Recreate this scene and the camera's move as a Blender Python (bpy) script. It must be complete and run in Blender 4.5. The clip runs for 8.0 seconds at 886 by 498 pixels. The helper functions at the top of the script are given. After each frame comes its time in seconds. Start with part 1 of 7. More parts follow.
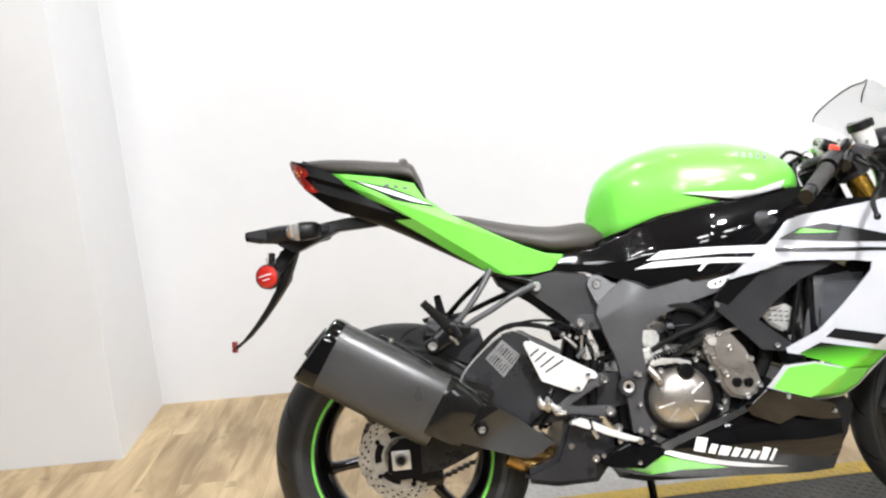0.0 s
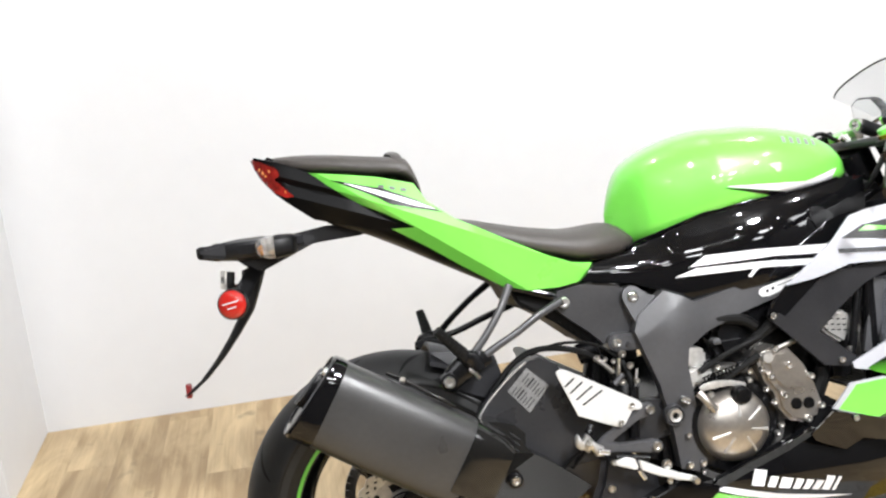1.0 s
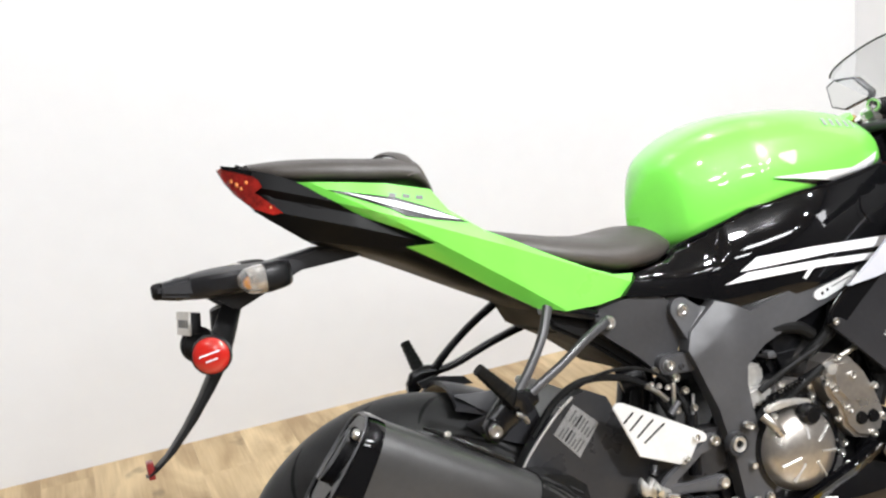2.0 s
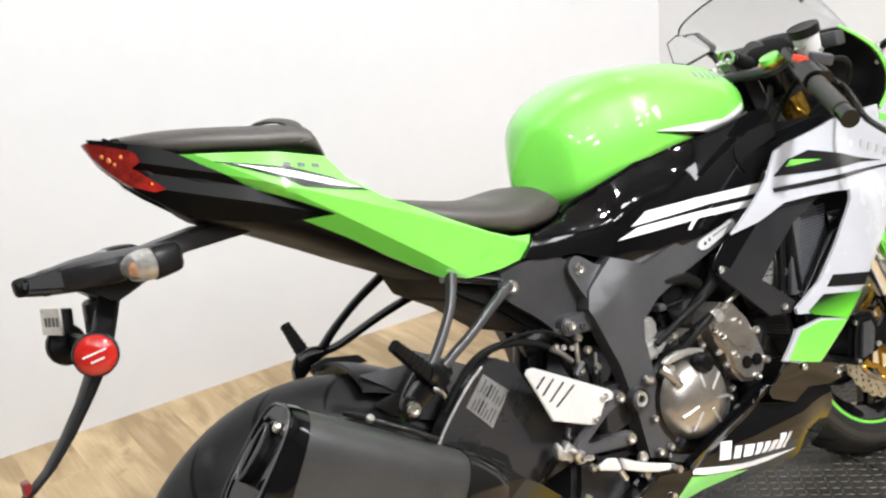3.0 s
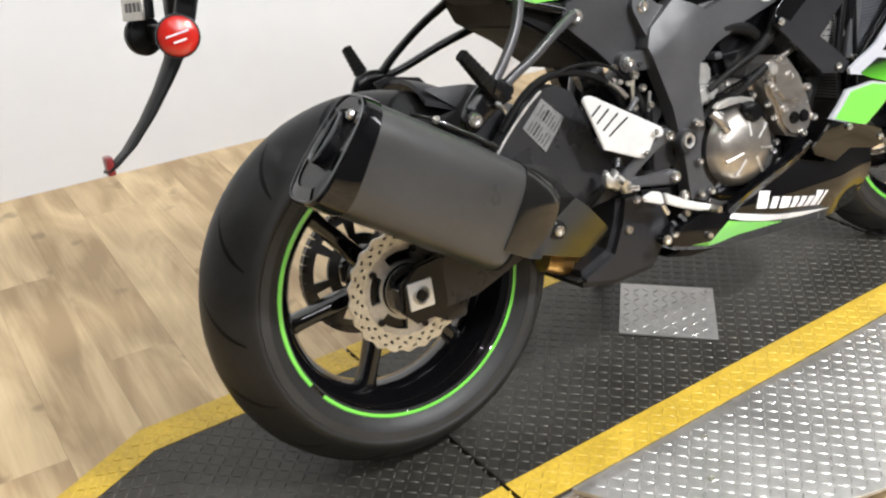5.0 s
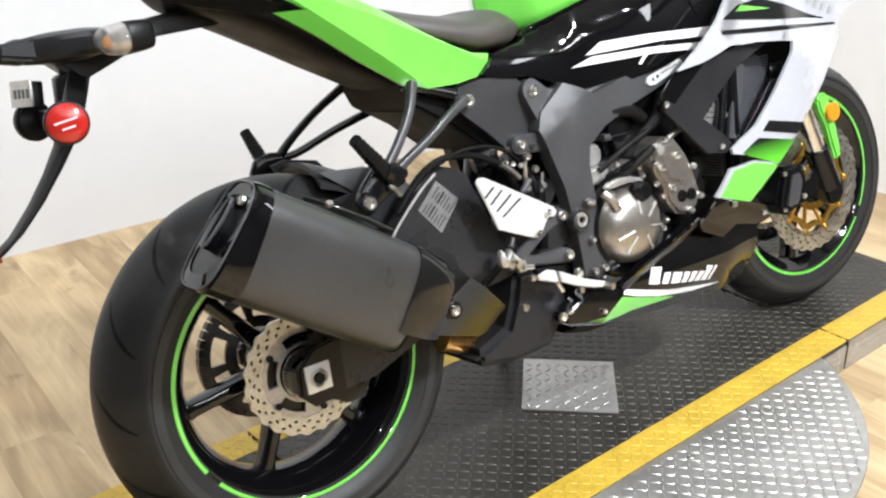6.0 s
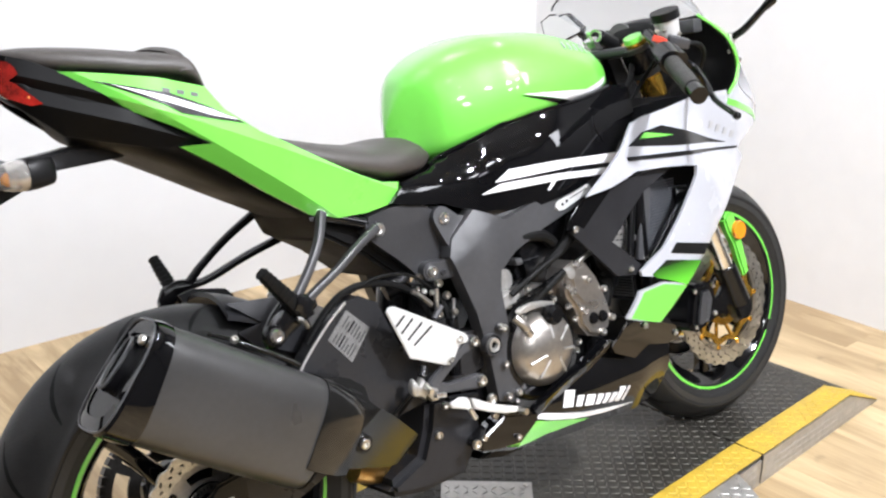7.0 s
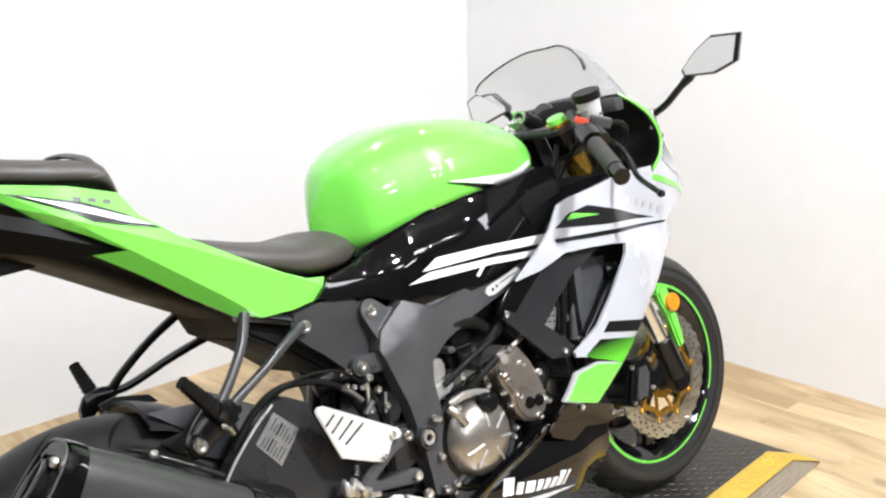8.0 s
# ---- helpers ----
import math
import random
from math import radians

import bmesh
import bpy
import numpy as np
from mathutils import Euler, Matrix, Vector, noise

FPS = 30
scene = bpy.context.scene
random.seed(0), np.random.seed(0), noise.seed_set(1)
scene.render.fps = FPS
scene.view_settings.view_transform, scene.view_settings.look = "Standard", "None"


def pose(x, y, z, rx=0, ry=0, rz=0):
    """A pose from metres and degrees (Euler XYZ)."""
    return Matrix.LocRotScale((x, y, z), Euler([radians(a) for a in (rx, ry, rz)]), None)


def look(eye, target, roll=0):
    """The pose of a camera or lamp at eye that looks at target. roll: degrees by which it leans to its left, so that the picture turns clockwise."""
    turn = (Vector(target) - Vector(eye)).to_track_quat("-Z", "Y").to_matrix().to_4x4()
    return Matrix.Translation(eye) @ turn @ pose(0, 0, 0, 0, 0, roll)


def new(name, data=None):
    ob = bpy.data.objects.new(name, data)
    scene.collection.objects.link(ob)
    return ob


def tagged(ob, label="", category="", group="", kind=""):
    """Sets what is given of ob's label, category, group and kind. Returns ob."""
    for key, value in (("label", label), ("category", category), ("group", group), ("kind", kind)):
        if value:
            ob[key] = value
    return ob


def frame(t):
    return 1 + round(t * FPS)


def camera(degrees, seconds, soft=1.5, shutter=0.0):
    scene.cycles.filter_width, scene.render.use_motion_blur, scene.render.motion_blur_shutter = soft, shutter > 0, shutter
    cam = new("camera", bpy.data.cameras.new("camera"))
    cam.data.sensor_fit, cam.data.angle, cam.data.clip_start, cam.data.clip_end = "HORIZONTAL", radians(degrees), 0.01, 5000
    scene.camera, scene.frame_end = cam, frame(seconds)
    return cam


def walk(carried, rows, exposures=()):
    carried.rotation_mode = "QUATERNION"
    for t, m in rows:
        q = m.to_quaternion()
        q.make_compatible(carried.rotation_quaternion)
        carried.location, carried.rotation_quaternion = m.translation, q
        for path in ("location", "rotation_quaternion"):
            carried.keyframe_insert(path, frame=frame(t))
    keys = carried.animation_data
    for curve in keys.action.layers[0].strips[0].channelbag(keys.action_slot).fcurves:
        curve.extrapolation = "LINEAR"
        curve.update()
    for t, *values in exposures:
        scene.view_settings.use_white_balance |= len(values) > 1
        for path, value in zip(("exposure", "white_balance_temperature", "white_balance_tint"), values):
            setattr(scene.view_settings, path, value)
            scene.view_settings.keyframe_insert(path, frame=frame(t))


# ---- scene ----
cam = camera(46.8, 8.0, 2.3)
PATH = [
    (0, (0.184, -2.298, 1.32), (0.152, -0.342, 0.902), -5.75),
    (0.5, (0.028, -2.001, 1.357), (0.111, -0.052, 0.917), -7.82),
    (1, (-0.144, -1.833, 1.357), (0.135, 0.078, 0.839), -5.56),
    (1.2, (-0.25, -1.764, 1.358), (0.204, 0.112, 0.836), -5.15),
    (2.3, (-0.455, -1.249, 1.306), (0.307, 0.517, 0.756), -5.8),
    (2.5, (-0.476, -1.2, 1.309), (0.413, 0.505, 0.757), -5.7),
    (3, (-0.56, -1.213, 1.295), (0.466, 0.385, 0.667), -5.5),
    (3.5, (-0.629, -1.217, 1.281), (0.409, 0.332, 0.557), -5.0),
    (4, (-0.669, -1.208, 1.231), (0.336, 0.299, 0.383), -3.9),
    (4.2, (-0.687, -1.204, 1.222), (0.284, 0.29, 0.314), -3.4),
    (5.3, (-0.682, -1.282, 1.174), (0.216, 0.23, 0.222), -2.0),
    (5.5, (-0.69, -1.28, 1.181), (0.261, 0.226, 0.271), -1.1),
    (6, (-0.656, -1.291, 1.2), (0.415, 0.179, 0.368), -0.7),
    (6.5, (-0.64, -1.293, 1.204), (0.5, 0.155, 0.428), -0.4),
    (7, (-0.615, -1.291, 1.249), (0.606, 0.149, 0.589), 0.4),
    (7.5, (-0.581, -1.298, 1.271), (0.714, 0.119, 0.71), -0.5),
    (8, (-0.563, -1.289, 1.289), (0.757, 0.112, 0.745), -1.2),
]
walk(cam, [(t, look(eye, target, roll)) for t, eye, target, roll in PATH],
     [(0, 0.07, 6500, 10), (1, 0.09, 6500, 10), (2.5, 0.05, 6530, 10), (3.5, -0.01, 6600, 10), (4, 0.01, 6550, 10), (5.5, 0.1, 6450, 10), (6, 0.15, 6320, 9), (6.5, 0.15, 6300, 9), (7, 0.14, 6290, 12), (8, 0.09, 6420, 10)])


# ---- world, lights and exposure ----
FLOOR = -0.08
CEIL = 2.9
world = bpy.data.worlds.new("world")
world.use_nodes = True
world.node_tree.nodes["Background"].inputs[0].default_value = (0.9, 0.95, 1.0, 1)
world.node_tree.nodes["Background"].inputs[1].default_value = 0.05
scene.world = world


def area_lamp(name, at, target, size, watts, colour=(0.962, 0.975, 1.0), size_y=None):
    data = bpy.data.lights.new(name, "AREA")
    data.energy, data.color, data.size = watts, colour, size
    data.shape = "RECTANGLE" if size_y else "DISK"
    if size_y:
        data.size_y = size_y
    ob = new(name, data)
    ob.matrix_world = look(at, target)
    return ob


# rows of small ceiling spotlights along the bay and out over the showroom
SPOTS = [(x, y) for y in (-3.3, -2.2, -1.2) for x in (-1.4, -0.3, 0.8, 1.9)] + [(x, 0.6) for x in (-1.2, -0.3, 0.7, 1.7)]
for sx, sy in SPOTS:
    area_lamp("spot_lamp", (sx, sy, CEIL - 0.06), (sx, sy + 0.25, 0), 0.05, 9.0)
# the strongest one, over the showroom side, throws the motorcycle's shadow
area_lamp("key_spot_lamp", (1.1, -1.95, CEIL - 0.06), (0.7, 0.0, 0.3), 0.28, 130.0)
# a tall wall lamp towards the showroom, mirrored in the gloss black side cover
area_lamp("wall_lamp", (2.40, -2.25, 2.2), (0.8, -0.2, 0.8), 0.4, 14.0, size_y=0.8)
# square ceiling panels in two rows out over the showroom
for py in (-3.6, -5.0):
    for px in (-0.75, 0.45, 1.65):
        area_lamp("panel_lamp", (px, py, CEIL - 0.03), (px, py + 0.01, 0.0), 0.4, 17.0, size_y=0.4)
# and a narrow trough washing the back wall
area_lamp("trough_lamp", (0.7, 1.2, CEIL - 0.05), (0.7, 1.5, 0.9), 2.9, 4.0, size_y=0.1)

# ---- materials ----


def material(name, colour, rough=0.5, metal=0.0, vary=0.12, scale=12.0, bump=0.0, bump_scale=200.0, coat=0.0, per_piece=0.0, ior=1.5):
    """A principled material with stains at two scales, a fine relief and, if asked, a tone of its own for each piece."""
    m = bpy.data.materials.new(name)
    m.use_nodes = True
    t = m.node_tree
    b = t.nodes["Principled BSDF"]
    b.inputs["Metallic"].default_value = metal
    b.inputs["Coat Weight"].default_value = coat
    b.inputs["Coat Roughness"].default_value = 0.025
    b.inputs["IOR"].default_value = ior
    tc = t.nodes.new("ShaderNodeTexCoord")
    n1 = t.nodes.new("ShaderNodeTexNoise")
    n1.inputs["Scale"].default_value, n1.inputs["Detail"].default_value = scale, 6
    n2 = t.nodes.new("ShaderNodeTexNoise")
    n2.inputs["Scale"].default_value, n2.inputs["Detail"].default_value = scale * 9, 3
    t.links.new(tc.outputs["Object"], n1.inputs["Vector"])
    t.links.new(tc.outputs["Object"], n2.inputs["Vector"])
    add = t.nodes.new("ShaderNodeMath")
    add.operation = "ADD"
    t.links.new(n1.outputs["Fac"], add.inputs[0])
    t.links.new(n2.outputs["Fac"], add.inputs[1])
    ramp = t.nodes.new("ShaderNodeMapRange")
    ramp.inputs["From Min"].default_value, ramp.inputs["From Max"].default_value = 0.7, 1.3
    ramp.inputs["To Min"].default_value, ramp.inputs["To Max"].default_value = 1 - vary, 1 + vary
    t.links.new(add.outputs[0], ramp.inputs["Value"])
    fac = ramp.outputs[0]
    if per_piece:
        info = t.nodes.new("ShaderNodeObjectInfo")
        r2 = t.nodes.new("ShaderNodeMapRange")
        r2.inputs["To Min"].default_value, r2.inputs["To Max"].default_value = 1 - per_piece, 1 + per_piece
        t.links.new(info.outputs["Random"], r2.inputs["Value"])
        mul = t.nodes.new("ShaderNodeMath")
        mul.operation = "MULTIPLY"
        t.links.new(fac, mul.inputs[0])
        t.links.new(r2.outputs[0], mul.inputs[1])
        fac = mul.outputs[0]
    vm = t.nodes.new("ShaderNodeVectorMath")
    vm.operation = "SCALE"
    vm.inputs[0].default_value = colour
    t.links.new(fac, vm.inputs["Scale"])
    t.links.new(vm.outputs[0], b.inputs["Base Color"])
    rr = t.nodes.new("ShaderNodeMapRange")
    rr.inputs["From Min"].default_value, rr.inputs["From Max"].default_value = 0.3, 0.7
    rr.inputs["To Min"].default_value, rr.inputs["To Max"].default_value = max(0.0, rough * 0.82), min(1.0, rough * 1.18)
    t.links.new(n1.outputs["Fac"], rr.inputs["Value"])
    t.links.new(rr.outputs[0], b.inputs["Roughness"])
    if bump:
        n3 = t.nodes.new("ShaderNodeTexNoise")
        n3.inputs["Scale"].default_value, n3.inputs["Detail"].default_value = bump_scale, 4
        t.links.new(tc.outputs["Object"], n3.inputs["Vector"])
        bp = t.nodes.new("ShaderNodeBump")
        bp.inputs["Strength"].default_value, bp.inputs["Distance"].default_value = bump, 0.002
        t.links.new(n3.outputs["Fac"], bp.inputs["Height"])
        t.links.new(bp.outputs[0], b.inputs["Normal"])
    return m


def lens_material(name, colour, rough=0.05, transmission=0.85, ior=1.45):
    m = bpy.data.materials.new(name)
    m.use_nodes = True
    b = m.node_tree.nodes["Principled BSDF"]
    b.inputs["Base Color"].default_value = (*colour, 1)
    b.inputs["Roughness"].default_value = rough
    b.inputs["Transmission Weight"].default_value = transmission
    b.inputs["IOR"].default_value = ior
    return m


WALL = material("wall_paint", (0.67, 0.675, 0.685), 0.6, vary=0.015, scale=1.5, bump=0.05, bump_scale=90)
# lighter than WALL: makes up in the colour for the weaker light here
SIDEWALL = material("side_wall_paint_lightened", (0.755, 0.757, 0.763), 0.6, vary=0.02, scale=1.5, bump=0.05, bump_scale=90)
CEILING = material("ceiling_paint", (0.26, 0.258, 0.256), 0.8, vary=0.1, scale=2)
DARKWALL = material("dark_wall_paint", (0.065, 0.063, 0.061), 0.7, vary=0.1, scale=2)
GREEN = material("green_paint", (0.165, 0.62, 0.075), 0.3, vary=0.02, scale=4, coat=1.0)
GREEN.node_tree.nodes["Principled BSDF"].inputs["Coat IOR"].default_value = 1.55
BLACKGLOSS = material("black_gloss_paint", (0.003, 0.003, 0.0035), 0.045, vary=0.1)
BLACK = material("black_plastic", (0.0045, 0.0045, 0.005), 0.42, ior=1.33, vary=0.2, bump=0.12, bump_scale=500)
BLACKMETAL = material("black_coated_metal", (0.003, 0.003, 0.0035), 0.24, ior=1.42, vary=0.2, bump=0.05, bump_scale=300)
GREY = material("grey_coated_frame", (0.05, 0.05, 0.053), 0.33, metal=0.08, ior=1.53, vary=0.1, bump=0.08, bump_scale=700)
MUFFLER = material("matte_black_muffler", (0.034, 0.0335, 0.0332), 0.33, ior=1.55, vary=0.12, bump=0.1, bump_scale=800)
WHITE = material("pearl_white_paint", (0.415, 0.424, 0.46), 0.25, vary=0.02, coat=0.8)
DECALWHITE = material("white_film", (0.78, 0.78, 0.8), 0.3, vary=0.03)
DARKFILM = material("dark_film", (0.006, 0.006, 0.0065), 0.25, vary=0.1)


def fade_film(name, top, low, z_top, z_low):
    """A printed film that fades from one colour to another with height."""
    m = bpy.data.materials.new(name)
    m.use_nodes = True
    t = m.node_tree
    b = t.nodes["Principled BSDF"]
    tc, sep = t.nodes.new("ShaderNodeTexCoord"), t.nodes.new("ShaderNodeSeparateXYZ")
    t.links.new(tc.outputs["Object"], sep.inputs[0])
    mr = t.nodes.new("ShaderNodeMapRange")
    mr.inputs["From Min"].default_value, mr.inputs["From Max"].default_value = z_low, z_top
    t.links.new(sep.outputs["Z"], mr.inputs["Value"])
    r = t.nodes.new("ShaderNodeValToRGB")
    r.color_ramp.elements[0].color, r.color_ramp.elements[1].color = (*low, 1), (*top, 1)
    t.links.new(mr.outputs[0], r.inputs["Fac"])
    t.links.new(r.outputs[0], b.inputs["Base Color"])
    b.inputs["Roughness"].default_value, b.inputs["Coat Weight"].default_value = 0.25, 0.5
    return m


FADE = fade_film("black_to_green_film", (0.004, 0.005, 0.004), (0.11, 0.5, 0.03), 0.512, 0.466)
SMOKEFILM = fade_film("black_to_white_film", (0.02, 0.02, 0.022), (0.5, 0.51, 0.55), 0.885, 0.785)
SEAT = material("seat_vinyl", (0.05, 0.044, 0.039), 0.45, ior=1.5, vary=0.12, bump=0.25, bump_scale=600)
RUBBER = material("tyre_rubber", (0.014, 0.014, 0.014), 0.47, ior=1.4, vary=0.2, scale=9, bump=0.2, bump_scale=250)
RUBBERSIDE = material("tyre_sidewall", (0.019, 0.019, 0.019), 0.54, vary=0.2, scale=20, bump=0.15, bump_scale=120)
GUM = material("black_rubber", (0.004, 0.004, 0.004), 0.5, ior=1.27, vary=0.2, bump=0.3, bump_scale=400)
ENGINE = material("bronze_engine_paint", (0.42, 0.392, 0.358), 0.31, metal=0.88, vary=0.12, bump=0.1, bump_scale=500)
CASTING = material("cast_aluminium", (0.52, 0.51, 0.49), 0.42, metal=0.85, vary=0.2, bump=0.3, bump_scale=350)
DARKCAST = material("dark_cast_case", (0.15, 0.145, 0.14), 0.42, metal=0.7, vary=0.2, bump=0.2, bump_scale=350)
STEEL = material("brushed_steel", (0.55, 0.53, 0.49), 0.3, metal=1.0, vary=0.15, scale=20, bump=0.08, bump_scale=300)
DISC = material("disc_steel", (0.66, 0.65, 0.61), 0.36, metal=1.0, vary=0.2, scale=30, bump=0.15, bump_scale=500)
CHROME = material("bright_bolt_steel", (0.8, 0.79, 0.77), 0.27, metal=1.0, vary=0.1)
ALU = material("silver_painted_plate", (0.7, 0.7, 0.69), 0.34, metal=0.35, vary=0.05, bump=0.05)
GOLD = material("gold_anodised", (0.62, 0.36, 0.055), 0.25, metal=0.9, vary=0.1)
CHAIN = material("chain_steel", (0.09, 0.085, 0.08), 0.4, metal=0.9, vary=0.3, scale=60)
RED = material("red_lens", (0.24, 0.011, 0.007), 0.1, vary=0.55, scale=55, coat=1.0)
# colour of the light glints painted on the tail lamp lens
LENSGLOW = material("orange_red_glint", (0.85, 0.26, 0.07), 0.15, vary=0.3, scale=90, coat=1.0)
REDSOLID = material("red_reflector", (0.42, 0.016, 0.011), 0.1, vary=0.1, scale=60, coat=0.8)
REDDULL = material("dull_red_reflector", (0.16, 0.012, 0.012), 0.3, vary=0.2, scale=60)
REDSWITCH = material("red_switch", (0.75, 0.06, 0.03), 0.4)
ORANGE = material("amber_reflector", (0.7, 0.25, 0.01), 0.14, vary=0.12, scale=60, coat=0.8)
CLEAR = lens_material("clear_lens", (0.95, 0.93, 0.9), 0.05, 0.85)
SMOKE = lens_material("smoked_screen", (0.84, 0.85, 0.855), 0.02, 0.97, 1.15)
MIRRORGLASS = material("mirror_glass", (0.86, 0.87, 0.86), 0.02, metal=1.0, vary=0.01)
PLATEDARK = material("worn_dark_tread_plate", (0.038, 0.035, 0.029), 0.44, metal=0.35, vary=0.45, scale=5, bump=0.2, bump_scale=160)
TREAD = material("rubbed_tread", (0.068, 0.063, 0.053), 0.5, metal=0.55, vary=0.4, scale=9, bump=0.1)
PLATESILVER = material("bright_tread_plate", (0.44, 0.43, 0.41), 0.42, metal=0.75, vary=0.15, scale=6, bump=0.15, bump_scale=160)
YELLOW = material("yellow_floor_tape", (0.53, 0.355, 0.038), 0.45, vary=0.2, scale=14, bump=0.1, bump_scale=120)
DIAL = material("dial_grey", (0.1, 0.1, 0.1), 0.3)
FAINT = material("faded_sticker", (0.24, 0.24, 0.24), 0.33, metal=0.5, vary=0.3, scale=60)
SMALLPRINT = material("faded_print", (0.07, 0.07, 0.07), 0.5, vary=0.4, scale=90)
DARKGREY = material("dark_grey_cast", (0.03, 0.03, 0.032), 0.36, vary=0.15, bump=0.08, bump_scale=600)
ARMPLASTIC = material("grey_black_plastic", (0.016, 0.016, 0.018), 0.38, ior=1.38, vary=0.15, bump=0.1, bump_scale=500)
HANGERPAINT = material("satin_black_hanger", (0.034, 0.034, 0.036), 0.4, ior=1.5, vary=0.12, bump=0.06, bump_scale=600)
STAINED = material("heat_stained_pipe", (0.32, 0.19, 0.06), 0.3, metal=0.9, vary=0.3, scale=25)
DULLBLACK = material("dull_black_plastic", (0.0035, 0.0035, 0.0038), 0.5, ior=1.25, vary=0.2, bump=0.15, bump_scale=500)
SATINBLACK = material("satin_black_cover", (0.007, 0.0068, 0.0065), 0.09, vary=0.2, bump=0.04, bump_scale=400)
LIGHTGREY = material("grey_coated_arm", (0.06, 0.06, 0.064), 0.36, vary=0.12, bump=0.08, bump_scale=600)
SWINGARM = material("satin_black_arm", (0.02, 0.02, 0.0215), 0.3, ior=1.5, vary=0.15, bump=0.06, bump_scale=600)
GRIPGREY = material("worn_grip_rubber", (0.045, 0.043, 0.041), 0.5, vary=0.2, bump=0.25, bump_scale=400)
RADIATOR = material("radiator_fins", (0.13, 0.135, 0.15), 0.4, metal=0.5, vary=0.2, scale=40)
STICKER = material("printed_sticker", (0.3, 0.3, 0.3), 0.4, vary=0.1)
PRINTGREY = material("silver_print", (0.28, 0.29, 0.28), 0.35, metal=0.4, vary=0.1)
PAPER = material("white_label", (0.72, 0.72, 0.72), 0.5, vary=0.05)
RESERVOIR = lens_material("cloudy_plastic", (0.75, 0.74, 0.72), 0.35, 0.4)


def wood_material(name, light, dark):
    m = bpy.data.materials.new(name)
    m.use_nodes = True
    t = m.node_tree
    b = t.nodes["Principled BSDF"]
    tc, info = t.nodes.new("ShaderNodeTexCoord"), t.nodes.new("ShaderNodeObjectInfo")
    off = t.nodes.new("ShaderNodeVectorMath")
    off.operation = "SCALE"
    off.inputs[0].default_value = (3.1, 7.7, 1.3)
    t.links.new(info.outputs["Random"], off.inputs["Scale"])
    add = t.nodes.new("ShaderNodeVectorMath")
    t.links.new(tc.outputs["Object"], add.inputs[0])
    t.links.new(off.outputs[0], add.inputs[1])
    mp = t.nodes.new("ShaderNodeMapping")
    mp.inputs["Scale"].default_value = (8, 1.8, 1)
    t.links.new(add.outputs[0], mp.inputs["Vector"])
    n1 = t.nodes.new("ShaderNodeTexNoise")
    n1.inputs["Scale"].default_value, n1.inputs["Detail"].default_value, n1.inputs["Distortion"].default_value = 1.0, 9, 1.3
    t.links.new(mp.outputs[0], n1.inputs["Vector"])
    mp2 = t.nodes.new("ShaderNodeMapping")
    mp2.inputs["Scale"].default_value = (130, 5, 1)
    t.links.new(add.outputs[0], mp2.inputs["Vector"])
    n2 = t.nodes.new("ShaderNodeTexNoise")
    n2.inputs["Scale"].default_value, n2.inputs["Detail"].default_value = 1.0, 3
    t.links.new(mp2.outputs[0], n2.inputs["Vector"])
    s = t.nodes.new("ShaderNodeMath")
    s.operation = "MULTIPLY_ADD"
    s.inputs[1].default_value = 0.24
    t.links.new(n2.outputs["Fac"], s.inputs[0])
    t.links.new(n1.outputs["Fac"], s.inputs[2])
    s2 = t.nodes.new("ShaderNodeMath")
    s2.operation = "MULTIPLY_ADD"
    s2.inputs[1].default_value = 0.12
    t.links.new(info.outputs["Random"], s2.inputs[0])
    t.links.new(s.outputs[0], s2.inputs[2])
    r = t.nodes.new("ShaderNodeValToRGB")
    r.color_ramp.elements[0].position, r.color_ramp.elements[1].position = 0.52, 0.90
    r.color_ramp.elements[0].color, r.color_ramp.elements[1].color = (*dark, 1), (*light, 1)
    t.links.new(s2.outputs[0], r.inputs["Fac"])
    n4 = t.nodes.new("ShaderNodeTexNoise")
    n4.inputs["Scale"].default_value, n4.inputs["Detail"].default_value = 9.0, 2
    t.links.new(add.outputs[0], n4.inputs["Vector"])
    fleck = t.nodes.new("ShaderNodeMapRange")
    fleck.inputs["From Min"].default_value, fleck.inputs["From Max"].default_value = 0.67, 0.74
    fleck.inputs["To Min"].default_value, fleck.inputs["To Max"].default_value = 1.0, 0.62
    t.links.new(n4.outputs["Fac"], fleck.inputs["Value"])
    dark_spot = t.nodes.new("ShaderNodeVectorMath")
    dark_spot.operation = "SCALE"
    t.links.new(r.outputs[0], dark_spot.inputs[0])
    t.links.new(fleck.outputs[0], dark_spot.inputs["Scale"])
    t.links.new(dark_spot.outputs[0], b.inputs["Base Color"])
    b.inputs["Roughness"].default_value = 0.42
    bp = t.nodes.new("ShaderNodeBump")
    bp.inputs["Strength"].default_value, bp.inputs["Distance"].default_value = 0.15, 0.001
    t.links.new(n2.outputs["Fac"], bp.inputs["Height"])
    t.links.new(bp.outputs[0], b.inputs["Normal"])
    return m


WOOD = wood_material("pale_oak_planks", (0.65, 0.498, 0.29), (0.33, 0.227, 0.117))
WOODJOINT = material("plank_joint", (0.3, 0.22, 0.13), 0.8)

# ---- mesh helpers ----


